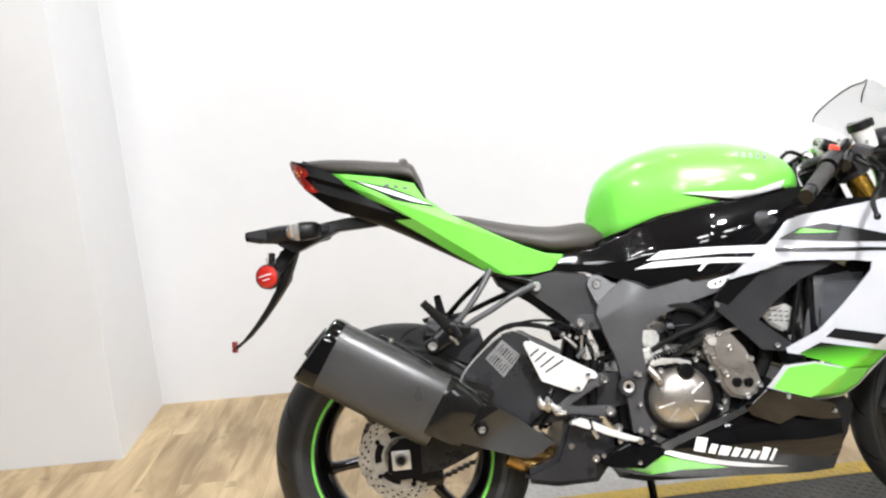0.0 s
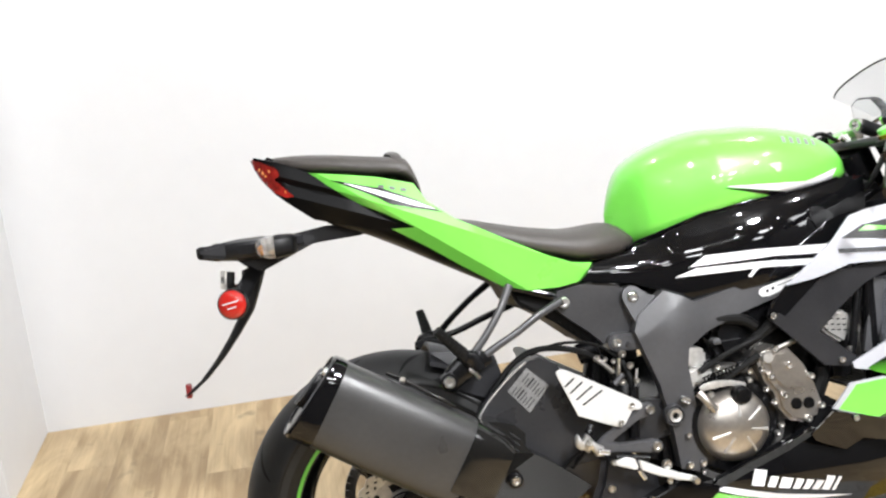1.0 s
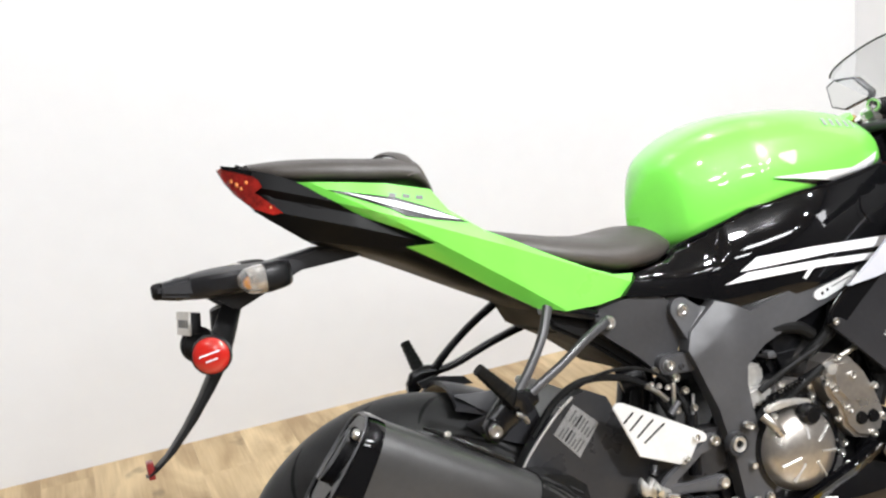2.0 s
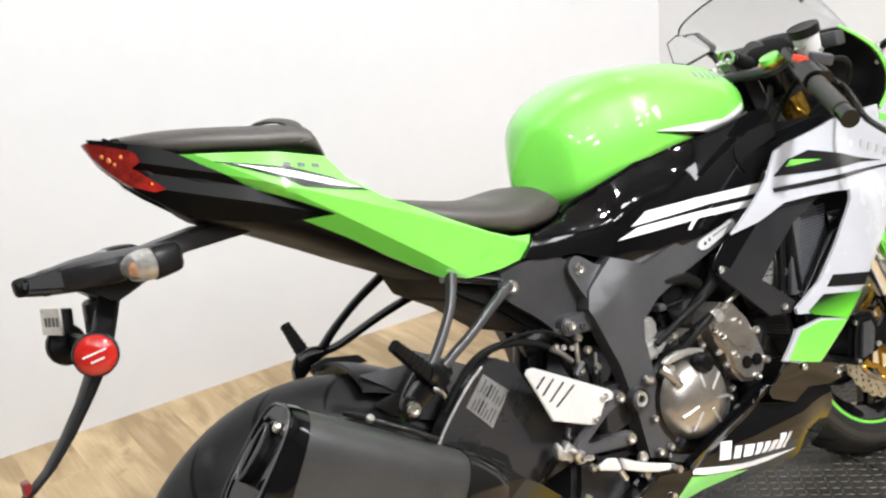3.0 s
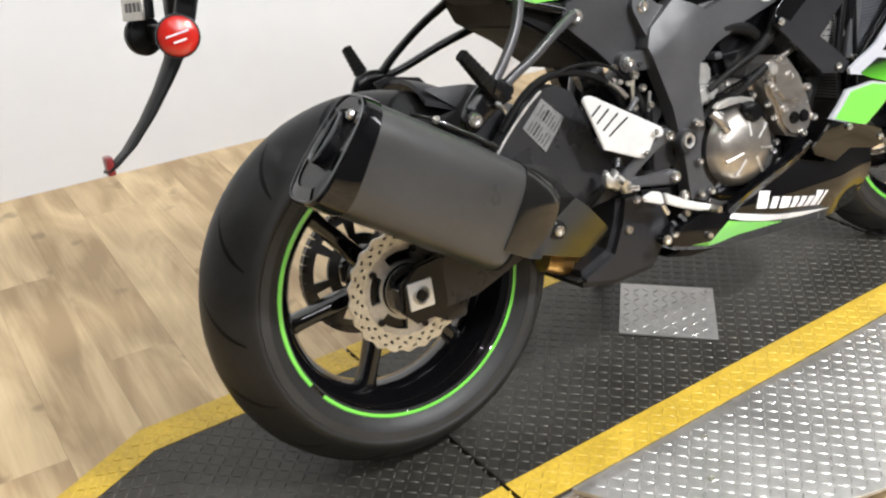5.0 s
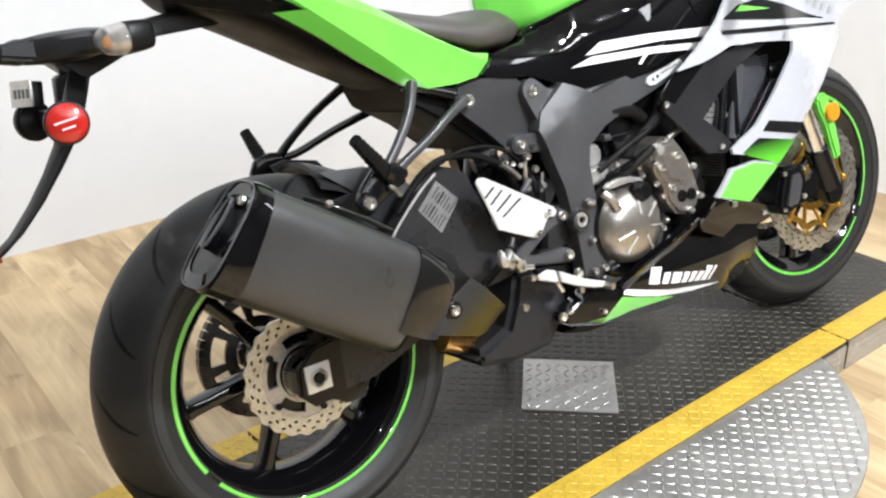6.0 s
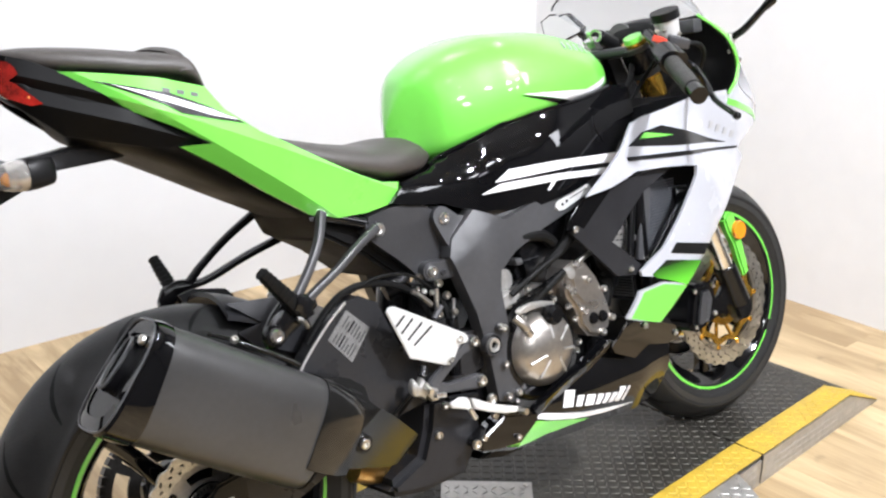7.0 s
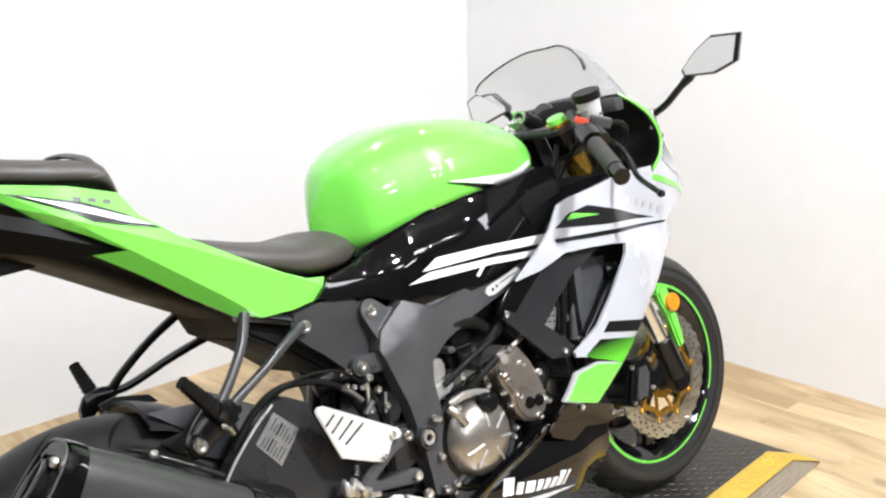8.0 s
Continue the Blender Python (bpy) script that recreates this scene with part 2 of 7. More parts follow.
def part(name, bm, mat, parent=None, label="", angle=35.0):
    """Links a bmesh as one mesh object, smooth but for its sharp edges, under its parent."""
    bmesh.ops.recalc_face_normals(bm, faces=bm.faces)
    me = bpy.data.meshes.new(name)
    bm.to_mesh(me)
    bm.free()
    for p in me.polygons:
        p.use_smooth = True
    me.set_sharp_from_angle(angle=radians(angle))
    me.materials.append(mat)
    ob = new(name, me)
    if parent is not None:
        ob.parent = parent
    if label:
        ob["label"] = label
    return ob


def empty(name, parent=None, m=None):
    ob = new(name)
    ob.empty_display_size = 0.1
    if parent is not None:
        ob.parent = parent
    if m is not None:
        ob.matrix_local = m
    return ob


def box(bm, lo, hi, bevel=0.0, m=None):
    """Adds a box between two corners to bm, with rounded edges."""
    r = bmesh.ops.create_cube(bm, size=1.0)
    vs = r["verts"]
    mm = Matrix.Translation([(a + b) / 2 for a, b in zip(lo, hi)]) @ Matrix.Diagonal([abs(b - a) for a, b in zip(lo, hi)] + [1])
    bmesh.ops.transform(bm, matrix=(m or Matrix()) @ mm, verts=vs)
    if bevel:
        es = list({e for v in vs for e in v.link_edges})
        bmesh.ops.bevel(bm, geom=es, offset=bevel, segments=2, affect="EDGES", profile=0.6)
    return bm


def cut_box(lo, hi, bevel=0.0, m=None):
    return box(bmesh.new(), lo, hi, bevel, m)


def rod(bm, a, b, r0, r1=None, n=14, caps=True):
    """Adds a round rod from a to b."""
    a, b = Vector(a), Vector(b)
    d = b - a
    res = bmesh.ops.create_cone(bm, cap_ends=caps, segments=n, radius1=r0, radius2=r0 if r1 is None else r1, depth=d.length)
    q = d.to_track_quat("Z", "Y").to_matrix().to_4x4()
    bmesh.ops.transform(bm, matrix=Matrix.Translation((a + b) / 2) @ q, verts=res["verts"])
    return bm


def tube(points, r, n=10, smooth=4):
    """A hose through points, with a rounded course."""
    pts = [Vector(p) for p in points]
    if smooth and len(pts) > 2:
        fine = []
        ext = [2 * pts[0] - pts[1]] + pts + [2 * pts[-1] - pts[-2]]
        for i in range(1, len(ext) - 2):
            p0, p1, p2, p3 = ext[i - 1:i + 3]
            for k in range(smooth):
                s = k / smooth
                fine.append(0.5 * (2 * p1 + (p2 - p0) * s + (2 * p0 - 5 * p1 + 4 * p2 - p3) * s * s + (3 * p1 - p0 - 3 * p2 + p3) * s ** 3))
        fine.append(pts[-1])
        pts = fine
    rad = r if callable(r) else (lambda s: r)
    bm = bmesh.new()
    rings = []
    up = Vector((0.13, 0.31, 0.94))
    for i, p in enumerate(pts):
        d = (pts[min(i + 1, len(pts) - 1)] - pts[max(i - 1, 0)]).normalized()
        u = d.cross(up).normalized()
        v = d.cross(u)
        q = rad(i / (len(pts) - 1))
        rings.append([bm.verts.new(p + q * (math.cos(2 * math.pi * k / n) * u + math.sin(2 * math.pi * k / n) * v)) for k in range(n)])
    skin(bm, rings)
    return bm


def skin(bm, rings, caps=True, closed=True):
    n = len(rings[0])
    for a, b in zip(rings, rings[1:]):
        for k in range(n if closed else n - 1):
            bm.faces.new((a[k], a[(k + 1) % n], b[(k + 1) % n], b[k]))
    if caps and closed:
        bm.faces.new(rings[0][::-1])
        bm.faces.new(rings[-1])
    return bm


def loft(rings, caps=True):
    bm = bmesh.new()
    return skin(bm, [[bm.verts.new(p) for p in r] for r in rings], caps)


def oval(n, p=2.5):
    """Unit points of a rounded square outline."""
    out = []
    for k in range(n):
        a = 2 * math.pi * (k + 0.5) / n
        c, s = math.cos(a), math.sin(a)
        out.append((math.copysign(abs(c) ** (2 / p), c), math.copysign(abs(s) ** (2 / p), s)))
    return out


def hull(stations, n=28, p=2.6, low=1.0, high=1.0, sub=5, mid=0.5):
    """A body along x from stations (x, z bottom, z top, half width[, middle y]); low and high narrow its lower and upper part."""
    xs = [s[0] for s in stations]
    fine = []
    for a, b in zip(xs, xs[1:]):
        fine += [a + (b - a) * k / sub for k in range(sub)]
    fine.append(xs[-1])
    rings = []
    o = oval(n, p)
    for x in fine:
        zb, zt, w = (smooth_at(x, xs, [s[i] for s in stations]) for i in (1, 2, 3))
        cy = smooth_at(x, xs, [s[4] if len(s) > 4 else 0.0 for s in stations])
        ring = []
        for c, s in o:
            k = 1 - (1 - (high if s > 0 else low)) * abs(s) ** 1.5
            zm = zb + mid * (zt - zb)
            ring.append((x, cy + w * c * k, zm + ((zt - zm) if s > 0 else (zm - zb)) * s))
        rings.append(ring)
    return loft(rings)


def smooth_at(x, xs, ys):
    """A smooth curve through the points (no overshoot)."""
    if x <= xs[0]:
        return ys[0]
    if x >= xs[-1]:
        return ys[-1]
    i = max(k for k in range(len(xs) - 1) if xs[k] <= x)
    h = [xs[k + 1] - xs[k] for k in range(len(xs) - 1)]
    d = [(ys[k + 1] - ys[k]) / h[k] for k in range(len(xs) - 1)]

    def slope(k):
        if k == 0:
            return d[0]
        if k == len(xs) - 1:
            return d[-1]
        if d[k - 1] * d[k] <= 0:
            return 0.0
        return 2 * d[k - 1] * d[k] / (d[k - 1] + d[k])
    m0, m1 = slope(i), slope(i + 1)
    s = (x - xs[i]) / h[i]
    return (2 * s ** 3 - 3 * s ** 2 + 1) * ys[i] + (s ** 3 - 2 * s ** 2 + s) * h[i] * m0 + (-2 * s ** 3 + 3 * s ** 2) * ys[i + 1] + (s ** 3 - s ** 2) * h[i] * m1


def panel(outline, yf, thick=0.004, cell=0.02, out=0.0, round_by=0.0, creases=()):
    """A curved sheet: an outline in x, z laid on the surface y = yf(x, z), given thickness towards the middle plane."""
    bm = bmesh.new()
    f = bm.faces.new([bm.verts.new((x, 0, z)) for x, z in outline])
    if round_by:
        bmesh.ops.bevel(bm, geom=list(bm.verts), offset=round_by, segments=2, affect="VERTICES")
    for (xa, za), (xb, zb) in creases:
        bmesh.ops.bisect_plane(bm, geom=bm.verts[:] + bm.edges[:] + bm.faces[:], plane_co=(xa, 0, za), plane_no=(zb - za, 0, xa - xb), dist=1e-5)
    for ax in (0, 2):
        lo, hi = min(v.co[ax] for v in bm.verts), max(v.co[ax] for v in bm.verts)
        k = lo + cell
        while k < hi - 0.002:
            no = (1, 0, 0) if ax == 0 else (0, 0, 1)
            bmesh.ops.bisect_plane(bm, geom=bm.verts[:] + bm.edges[:] + bm.faces[:], plane_co=[k * c for c in no], plane_no=no, dist=1e-5)
            k += cell
    for v in bm.verts:
        v.co.y = yf(v.co.x, v.co.z)
    side = -1 if sum(v.co.y for v in bm.verts) < 0 else 1
    top = bm.faces[:]
    r = bmesh.ops.extrude_face_region(bm, geom=top)
    for v in [g for g in r["geom"] if isinstance(g, bmesh.types.BMVert)]:
        v.co.y -= side * thick
    for v in bm.verts:
        v.co.y += side * out
    return bm


def slab(outline, y0, y1, bevel=0.0, m=None):
    """A flat plate: an outline in x, z between two y, with rounded edges."""
    bm = bmesh.new()
    f = bm.faces.new([bm.verts.new((x, y0, z)) for x, z in outline])
    r = bmesh.ops.extrude_face_region(bm, geom=[f])
    bmesh.ops.translate(bm, vec=(0, y1 - y0, 0), verts=[g for g in r["geom"] if isinstance(g, bmesh.types.BMVert)])
    if bevel:
        bmesh.ops.recalc_face_normals(bm, faces=bm.faces)
        bmesh.ops.bevel(bm, geom=[e for e in bm.edges if e.is_manifold and e.calc_face_angle(0) > 0.9], offset=bevel, segments=2, affect="EDGES", clamp_overlap=True)
    if m is not None:
        bmesh.ops.transform(bm, matrix=m, verts=bm.verts)
    return bm


def lathe(profile, n=48, axis_at=(0, 0, 0), close=True):
    """A body of revolution about the y axis through axis_at, from a closed profile of (radius, y)."""
    ax = Vector(axis_at)
    rings = []
    bm = bmesh.new()
    for k in range(n):
        a = 2 * math.pi * k / n
        rings.append([bm.verts.new(ax + Vector((r * math.cos(a), y, r * math.sin(a)))) for r, y in profile])
    m = len(profile)
    for k in range(n):
        a, b = rings[k], rings[(k + 1) % n]
        for i in range(m if close else m - 1):
            bm.faces.new((a[i], a[(i + 1) % m], b[(i + 1) % m], b[i]))
    bmesh.ops.remove_doubles(bm, verts=bm.verts, dist=1e-6)
    return bm


def ring_plate(r_out, r_in, y0, y1, at, n=64, wave=0.0, waves=0):
    """A flat ring about the y axis, with a scalloped rim if asked."""
    bm = bmesh.new()
    outer, inner = [], []
    for k in range(n):
        a = 2 * math.pi * k / n
        ro = r_out + wave * math.cos(waves * a)
        ri = r_in + wave * 0.6 * math.cos(waves * a)
        outer.append((ro * math.cos(a), ro * math.sin(a)))
        inner.append((ri * math.cos(a), ri * math.sin(a)))
    rings = [[bm.verts.new((at[0] + x, at[1] + y, at[2] + z)) for x, z in src] for src, y in ((outer, y0), (inner, y0), (inner, y1), (outer, y1))]
    for i in range(4):
        a, b = rings[i], rings[(i + 1) % 4]
        for k in range(n):
            bm.faces.new((a[k], a[(k + 1) % n], b[(k + 1) % n], b[k]))
    return bm


def bar_along(points, half, depth, n=12, steps=4):
    """A flat bar with rounded edges that follows points, half wide in the motorcycle's side view and depth thick; both may vary along it."""
    pts = [Vector(p) for p in points]
    ext = [2 * pts[0] - pts[1]] + pts + [2 * pts[-1] - pts[-2]]
    fine = []
    for i in range(1, len(ext) - 2):
        p0, p1, p2, p3 = ext[i - 1:i + 3]
        for k in range(steps):
            q = k / steps
            fine.append(0.5 * (2 * p1 + (p2 - p0) * q + (2 * p0 - 5 * p1 + 4 * p2 - p3) * q * q + (3 * p1 - p0 - 3 * p2 + p3) * q ** 3))
    fine.append(pts[-1])
    rings = []
    for i, p in enumerate(fine):
        d = (fine[min(i + 1, len(fine) - 1)] - fine[max(i - 1, 0)]).normalized()
        u = d.cross(Vector((0, 1, 0))).normalized()
        v = d.cross(u)
        q = i / (len(fine) - 1)
        a, b = (f(q) if callable(f) else f for f in (half, depth))
        rings.append([p + u * a * c + v * b * e for c, e in oval(n, 3.2)])
    return loft(rings)


def coil(a, b, r, wire, turns, n=8):
    """A coil spring of wire from a to b."""
    a, b = Vector(a), Vector(b)
    d = (b - a).normalized()
    u = d.cross(Vector((0.2, 0.9, 0.3))).normalized()
    v = d.cross(u)
    k = turns * 12
    return tube([a.lerp(b, i / k) + r * (math.cos(2 * math.pi * i / 12) * u + math.sin(2 * math.pi * i / 12) * v) for i in range(k + 1)], wire, n, 1)


def bolt(parent, at, r=0.008, mat=None, depth=0.006, name="bolt", normal=(0, -1, 0), socket=True):
    """A round-headed bolt with a sunk hexagon, its head towards normal."""
    prof = [(0.0, 0.0), (r, 0.0), (r, -depth * 0.6), (r * 0.82, -depth), (r * 0.5, -depth)]
    prof += [(r * 0.45, -depth * 0.45), (0.0, -depth * 0.45)] if socket else [(0.0, -depth * 1.08)]
    bm = lathe(prof, 12, close=False)
    q = Vector((0, -1, 0)).rotation_difference(Vector(normal)).to_matrix().to_4x4()
    bmesh.ops.transform(bm, matrix=Matrix.Translation(at) @ q, verts=bm.verts)
    return part(name, bm, mat or CHROME, parent)


def interp(x, xs, ys):
    return float(np.interp(x, xs, ys))


def mirrored(ob, parent=None):
    """The same part for the other side of the motorcycle."""
    me = ob.data.copy()
    me.transform(Matrix.Diagonal((1, -1, 1, 1)))
    me.flip_normals()
    o = new(ob.name, me)
    o.parent = parent or ob.parent
    if "label" in ob:
        o["label"] = ob["label"]
    return o

# ---- the room ----


def wall(name, lo, hi, label, mat=None):
    return tagged(part(name, cut_box(lo, hi), mat or WALL), label, "wall", kind="structure")


XL, XR, YB, YC, YF = -1.1, 2.43, 1.72, 1.17, -6.0
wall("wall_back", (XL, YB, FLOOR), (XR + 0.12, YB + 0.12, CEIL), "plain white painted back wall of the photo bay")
# the side wall's lightened colour offsets the weaker light that reaches it
wall("wall_side", (XR, -0.35, FLOOR), (XR + 0.12, YB, CEIL), "plain off-white painted side wall meeting the back wall, colour lightened for its weaker light", SIDEWALL)
wall("wall_side_far", (XR, YF, FLOOR), (XR + 0.12, -0.35, CEIL), "dark painted side wall of the showroom", DARKWALL)
wall("wall_pier", (-3.0, YC, FLOOR), (XL, YB + 0.12, CEIL), "white painted wall pier standing forward of the back wall")
wall("wall_end", (-3.12, YF, FLOOR), (-3.0, YB + 0.12, CEIL), "dark painted end wall of the showroom", DARKWALL)
wall("wall_front", (-3.12, YF - 0.12, FLOOR), (XR + 0.12, YF, CEIL), "dark painted showroom wall facing the photo bay", DARKWALL)
tagged(part("ceiling", cut_box((-3.12, YF - 0.12, CEIL), (XR + 0.12, YB + 0.12, CEIL + 0.1)), CEILING), "flat dark grey painted showroom ceiling", "ceiling", kind="structure")
floor = tagged(part("floor", cut_box((-3.12, YF - 0.12, FLOOR - 0.1), (XR + 0.12, YB + 0.12, FLOOR - 0.003)), WOODJOINT), "pale oak plank floor with worn grey-brown grain", "floor", kind="structure")

# ---- the display platform and its turntable ----
PLAT = pose(0.69, 0.097, 0, 0, 0, 3.6)
HALF, DECK, END, TAPE = 0.30, 1.07, 1.255, 0.072


def treads(spots, z_at, length=0.0205, width=0.0058, height=0.0014):
    """Raised lozenges of tread plate, turned by turns, in one mesh."""
    verts, faces = [], []
    for x, y, turn in spots:
        c, s = math.cos(turn), math.sin(turn)
        base = len(verts)
        for u, v, h in ((-0.5, 0, 0), (-0.22, 0.5, 0), (0.22, 0.5, 0), (0.5, 0, 0), (0.22, -0.5, 0), (-0.22, -0.5, 0), (-0.3, 0, 1), (0.3, 0, 1)):
            px, py = x + c * u * length - s * v * width, y + s * u * length + c * v * width
            verts.append((px, py, z_at(px, py) + h * height - (0 if h else 0.0004)))
        faces += [tuple(base + i for i in f) for f in ((0, 1, 6), (1, 2, 7, 6), (2, 3, 7), (3, 4, 7), (4, 5, 6, 7), (5, 0, 6))]
    bm = bmesh.new()
    vs = [bm.verts.new(v) for v in verts]
    for f in faces:
        bm.faces.new([vs[i] for i in f])
    return bm


def tread_grid(x0, x1, y0, y1, pitch=0.0182, keep=lambda x, y: True, skew=0.0):
    out = []
    nx, ny = int((x1 - x0) / pitch), int((y1 - y0) / pitch)
    for i in range(nx):
        for j in range(ny):
            x, y = x0 + (i + 0.5) * pitch, y0 + (j + 0.5) * pitch
            if keep(x, y):
                out.append((x, y, radians(45 if (i + j) % 2 else -45) + skew))
    return out


platform = tagged(empty("display_platform", m=PLAT), "dark steel tread-plate display platform edged with yellow tape", "platform")


def deck_z(x, y=0):
    return 0.0 if abs(x) < DECK else FLOOR * (abs(x) - DECK) / (END - DECK) * 0.97


def deck_piece(name, x0, x1):
    """One steel piece of the deck, with a sloping end where it reaches past the flat."""
    xs = [x0] + [x for x in (-DECK, DECK) if x0 < x < x1] + [x1]
    top = [(x, deck_z(x)) for x in xs]
    low = [(x, FLOOR) for x in reversed(xs)]
    return part(name, slab(top + low, -HALF, HALF, 0.0015), PLATEDARK, platform)


PIECES = (("rear_ramp", -END, -0.634), ("deck", -0.626, 0.621), ("front_ramp", 0.629, END))
for nm, x0, x1 in PIECES:
    deck_piece(nm, x0, x1)
    for sy in (-1, 1):
        xs = [x0] + [x for x in (-DECK, DECK) if x0 < x < x1] + [x1]
        outline = [(x, deck_z(x) + 0.0012) for x in xs] + [(x, deck_z(x) - 0.001) for x in reversed(xs)]
        a, b = sorted((sy * (HALF + 0.0006), sy * (HALF - TAPE)))
        part("tape_stripe", slab(outline, a, b), YELLOW, platform, "worn yellow floor tape")
tagged(part("tread", treads(tread_grid(-END + 0.01, END - 0.01, -HALF + TAPE, HALF - TAPE), deck_z), TREAD, platform, "rubbed raised treads"), kind="stuff")
for sy in (-1, 1):
    a, b = sorted((sy * (HALF - 0.004), sy * (HALF - TAPE)))
    tagged(part("tape_tread", treads(tread_grid(-END + 0.01, END - 0.01, a, b), lambda x, y: deck_z(x) + 0.0012, height=0.0013), YELLOW, platform), kind="stuff")
# bright cheek plates on the deck's long sides
for nm, x0, x1 in PIECES:
    xs = [x0] + [x for x in (-DECK, DECK) if x0 < x < x1] + [x1]
    outline = [(x, deck_z(x) - 0.004) for x in xs] + [(x, FLOOR) for x in reversed(xs)]
    if nm == "deck":
        outline = [(x0, -0.012), (x1, -0.012), (x1, FLOOR), (x0, FLOOR)]
    for sy in (-1, 1):
        a, b = sorted((sy * HALF, sy * (HALF + 0.003)))
        part("cheek_plate", slab(outline, a, b), PLATESILVER, platform, "bright tread-plate side")
        spots = [(x, z) for x, z, _ in tread_grid(x0 + 0.01, x1 - 0.01, FLOOR + 0.005, -0.008, 0.0185) if z < deck_z(x) - 0.014]
        bm = treads([(x, z, radians(55 if k % 2 else 35)) for k, (x, z) in enumerate(spots)], lambda x, y: 0.0, 0.017, 0.005)
        bmesh.ops.transform(bm, matrix=Matrix.Translation((0, sy * (HALF + 0.003), 0)) @ Matrix(((1, 0, 0, 0), (0, 0, sy, 0), (0, 1, 0, 0), (0, 0, 0, 1))), verts=bm.verts)
        tagged(part("cheek_tread", bm, PLATESILVER, platform), kind="stuff")
# small cover plate screwed to the deck
cover = part("cover_plate", cut_box((-0.1005, -0.1025, 0), (0.1005, 0.1025, 0.003), 0.001), PLATESILVER, platform, "bright aluminium tread-plate cover")
cover.matrix_local = PLAT.inverted() @ pose(0.680, 0.084, 0.0018, 0, 0, -41.5)
tagged(part("cover_tread", treads(tread_grid(-0.097, 0.097, -0.099, 0.099, 0.0205), lambda x, y: 0.003), PLATESILVER, cover), kind="stuff")
for sx, sy in ((0.086, 0.088), (-0.086, -0.088)):
    bolt(cover, (sx, sy, 0.003), 0.0055, STEEL, 0.003, "screw", (0, 0, 1))

turntable = tagged(empty("turntable", m=pose(0.68, 0.06, 0)), "round bright aluminium tread-plate turntable under the platform", "turntable")


def round_plate(r, z0, z1, n=128):
    bm = bmesh.new()
    rings = [[bm.verts.new((q * math.cos(2 * math.pi * k / n), q * math.sin(2 * math.pi * k / n), z)) for k in range(n)] for q, z in ((r, z0), (r, z1 - 0.001), (r - 0.001, z1))]
    return skin(bm, rings)


part("disc", round_plate(0.59, -0.012, -0.004), PLATESILVER, turntable)
part("pedestal", round_plate(0.30, FLOOR, -0.012, 64), BLACKMETAL, turntable)


def beyond_deck(x, y):
    w = pose(0.68, 0.06, 0) @ Vector((x, y, 0))
    return math.hypot(x, y) < 0.578 and abs((PLAT.inverted() @ w).y) > HALF + 0.012


tagged(part("disc_tread", treads(tread_grid(-0.59, 0.59, -0.59, 0.59, 0.0187, beyond_deck), lambda x, y: -0.004), PLATESILVER, turntable), kind="stuff")
for bx, by in ((0.018, -0.304), (0.26, -0.285), (-0.233, -0.323), (0.30, -0.44), (-0.30, -0.41)):
    bolt(turntable, (bx, by, -0.004), 0.007, STEEL, 0.003, "screw", (0, 0, 1))

# ---- the motorcycle: x forward from the rear axle, y to its left, z up its own middle plane ----
bike = tagged(empty("motorcycle", m=pose(0, 0, 0, -13, 0, 0)), "green, black and white sport motorcycle leaning on its side stand", "motorcycle")
REAR, FRONT, FRONT_AT = (0.0, 0.0, 0.323), (1.375, 0.0, 0.309), (1.4147, 0.0357, 0.3085)


def tyre_profile(radius, half, rim, shoulder):
    pts = []
    for k in range(-10, 11):
        y = half * k / 10
        pts.append((radius - (radius - shoulder) * abs(k / 10) ** 1.95, y))
    pts += [(shoulder - 0.004, half * 1.004), (shoulder - 0.006, half * 0.985), (shoulder - 0.022, half * 0.975), (rim + 0.014, half * 0.885), (rim + 0.010, half * 0.865), (rim + 0.002, half * 0.80), (rim - 0.006, half * 0.78)]
    pts += [(r, -y) for r, y in ((rim - 0.006, half * 0.78), (rim + 0.002, half * 0.80), (rim + 0.010, half * 0.865), (rim + 0.014, half * 0.885), (shoulder - 0.022, half * 0.975), (shoulder - 0.006, half * 0.985), (shoulder - 0.004, half * 1.004))]
    return pts


def groove_strips(radius, half, shoulder, at, count, spread):
    """Curved rain grooves of the tread, as dark strips sunk between the rubber's blocks."""
    bm = bmesh.new()
    for k in range(count):
        for sgn in (-1, 1):
            a0 = 2 * math.pi * (k + (0.5 if sgn > 0 else 0)) / count
            prev = None
            for i in range(7):
                s = i / 6
                f = 0.12 + 0.72 * s
                y = sgn * half * f
                r = radius - (radius - shoulder) * f ** 1.95 + 0.0006
                a = a0 + spread * (s - 0.3 * s * s)
                wid = 0.010 * math.sin(math.pi * (0.1 + 0.8 * s)) / radius
                cur = [bm.verts.new((at[0] + r * math.cos(a + d), at[1] + y, at[2] + r * math.sin(a + d))) for d in (-wid / 2, wid / 2)]
                if prev:
                    bm.faces.new((prev[0], prev[1], cur[1], cur[0]))
                prev = cur
    return bm


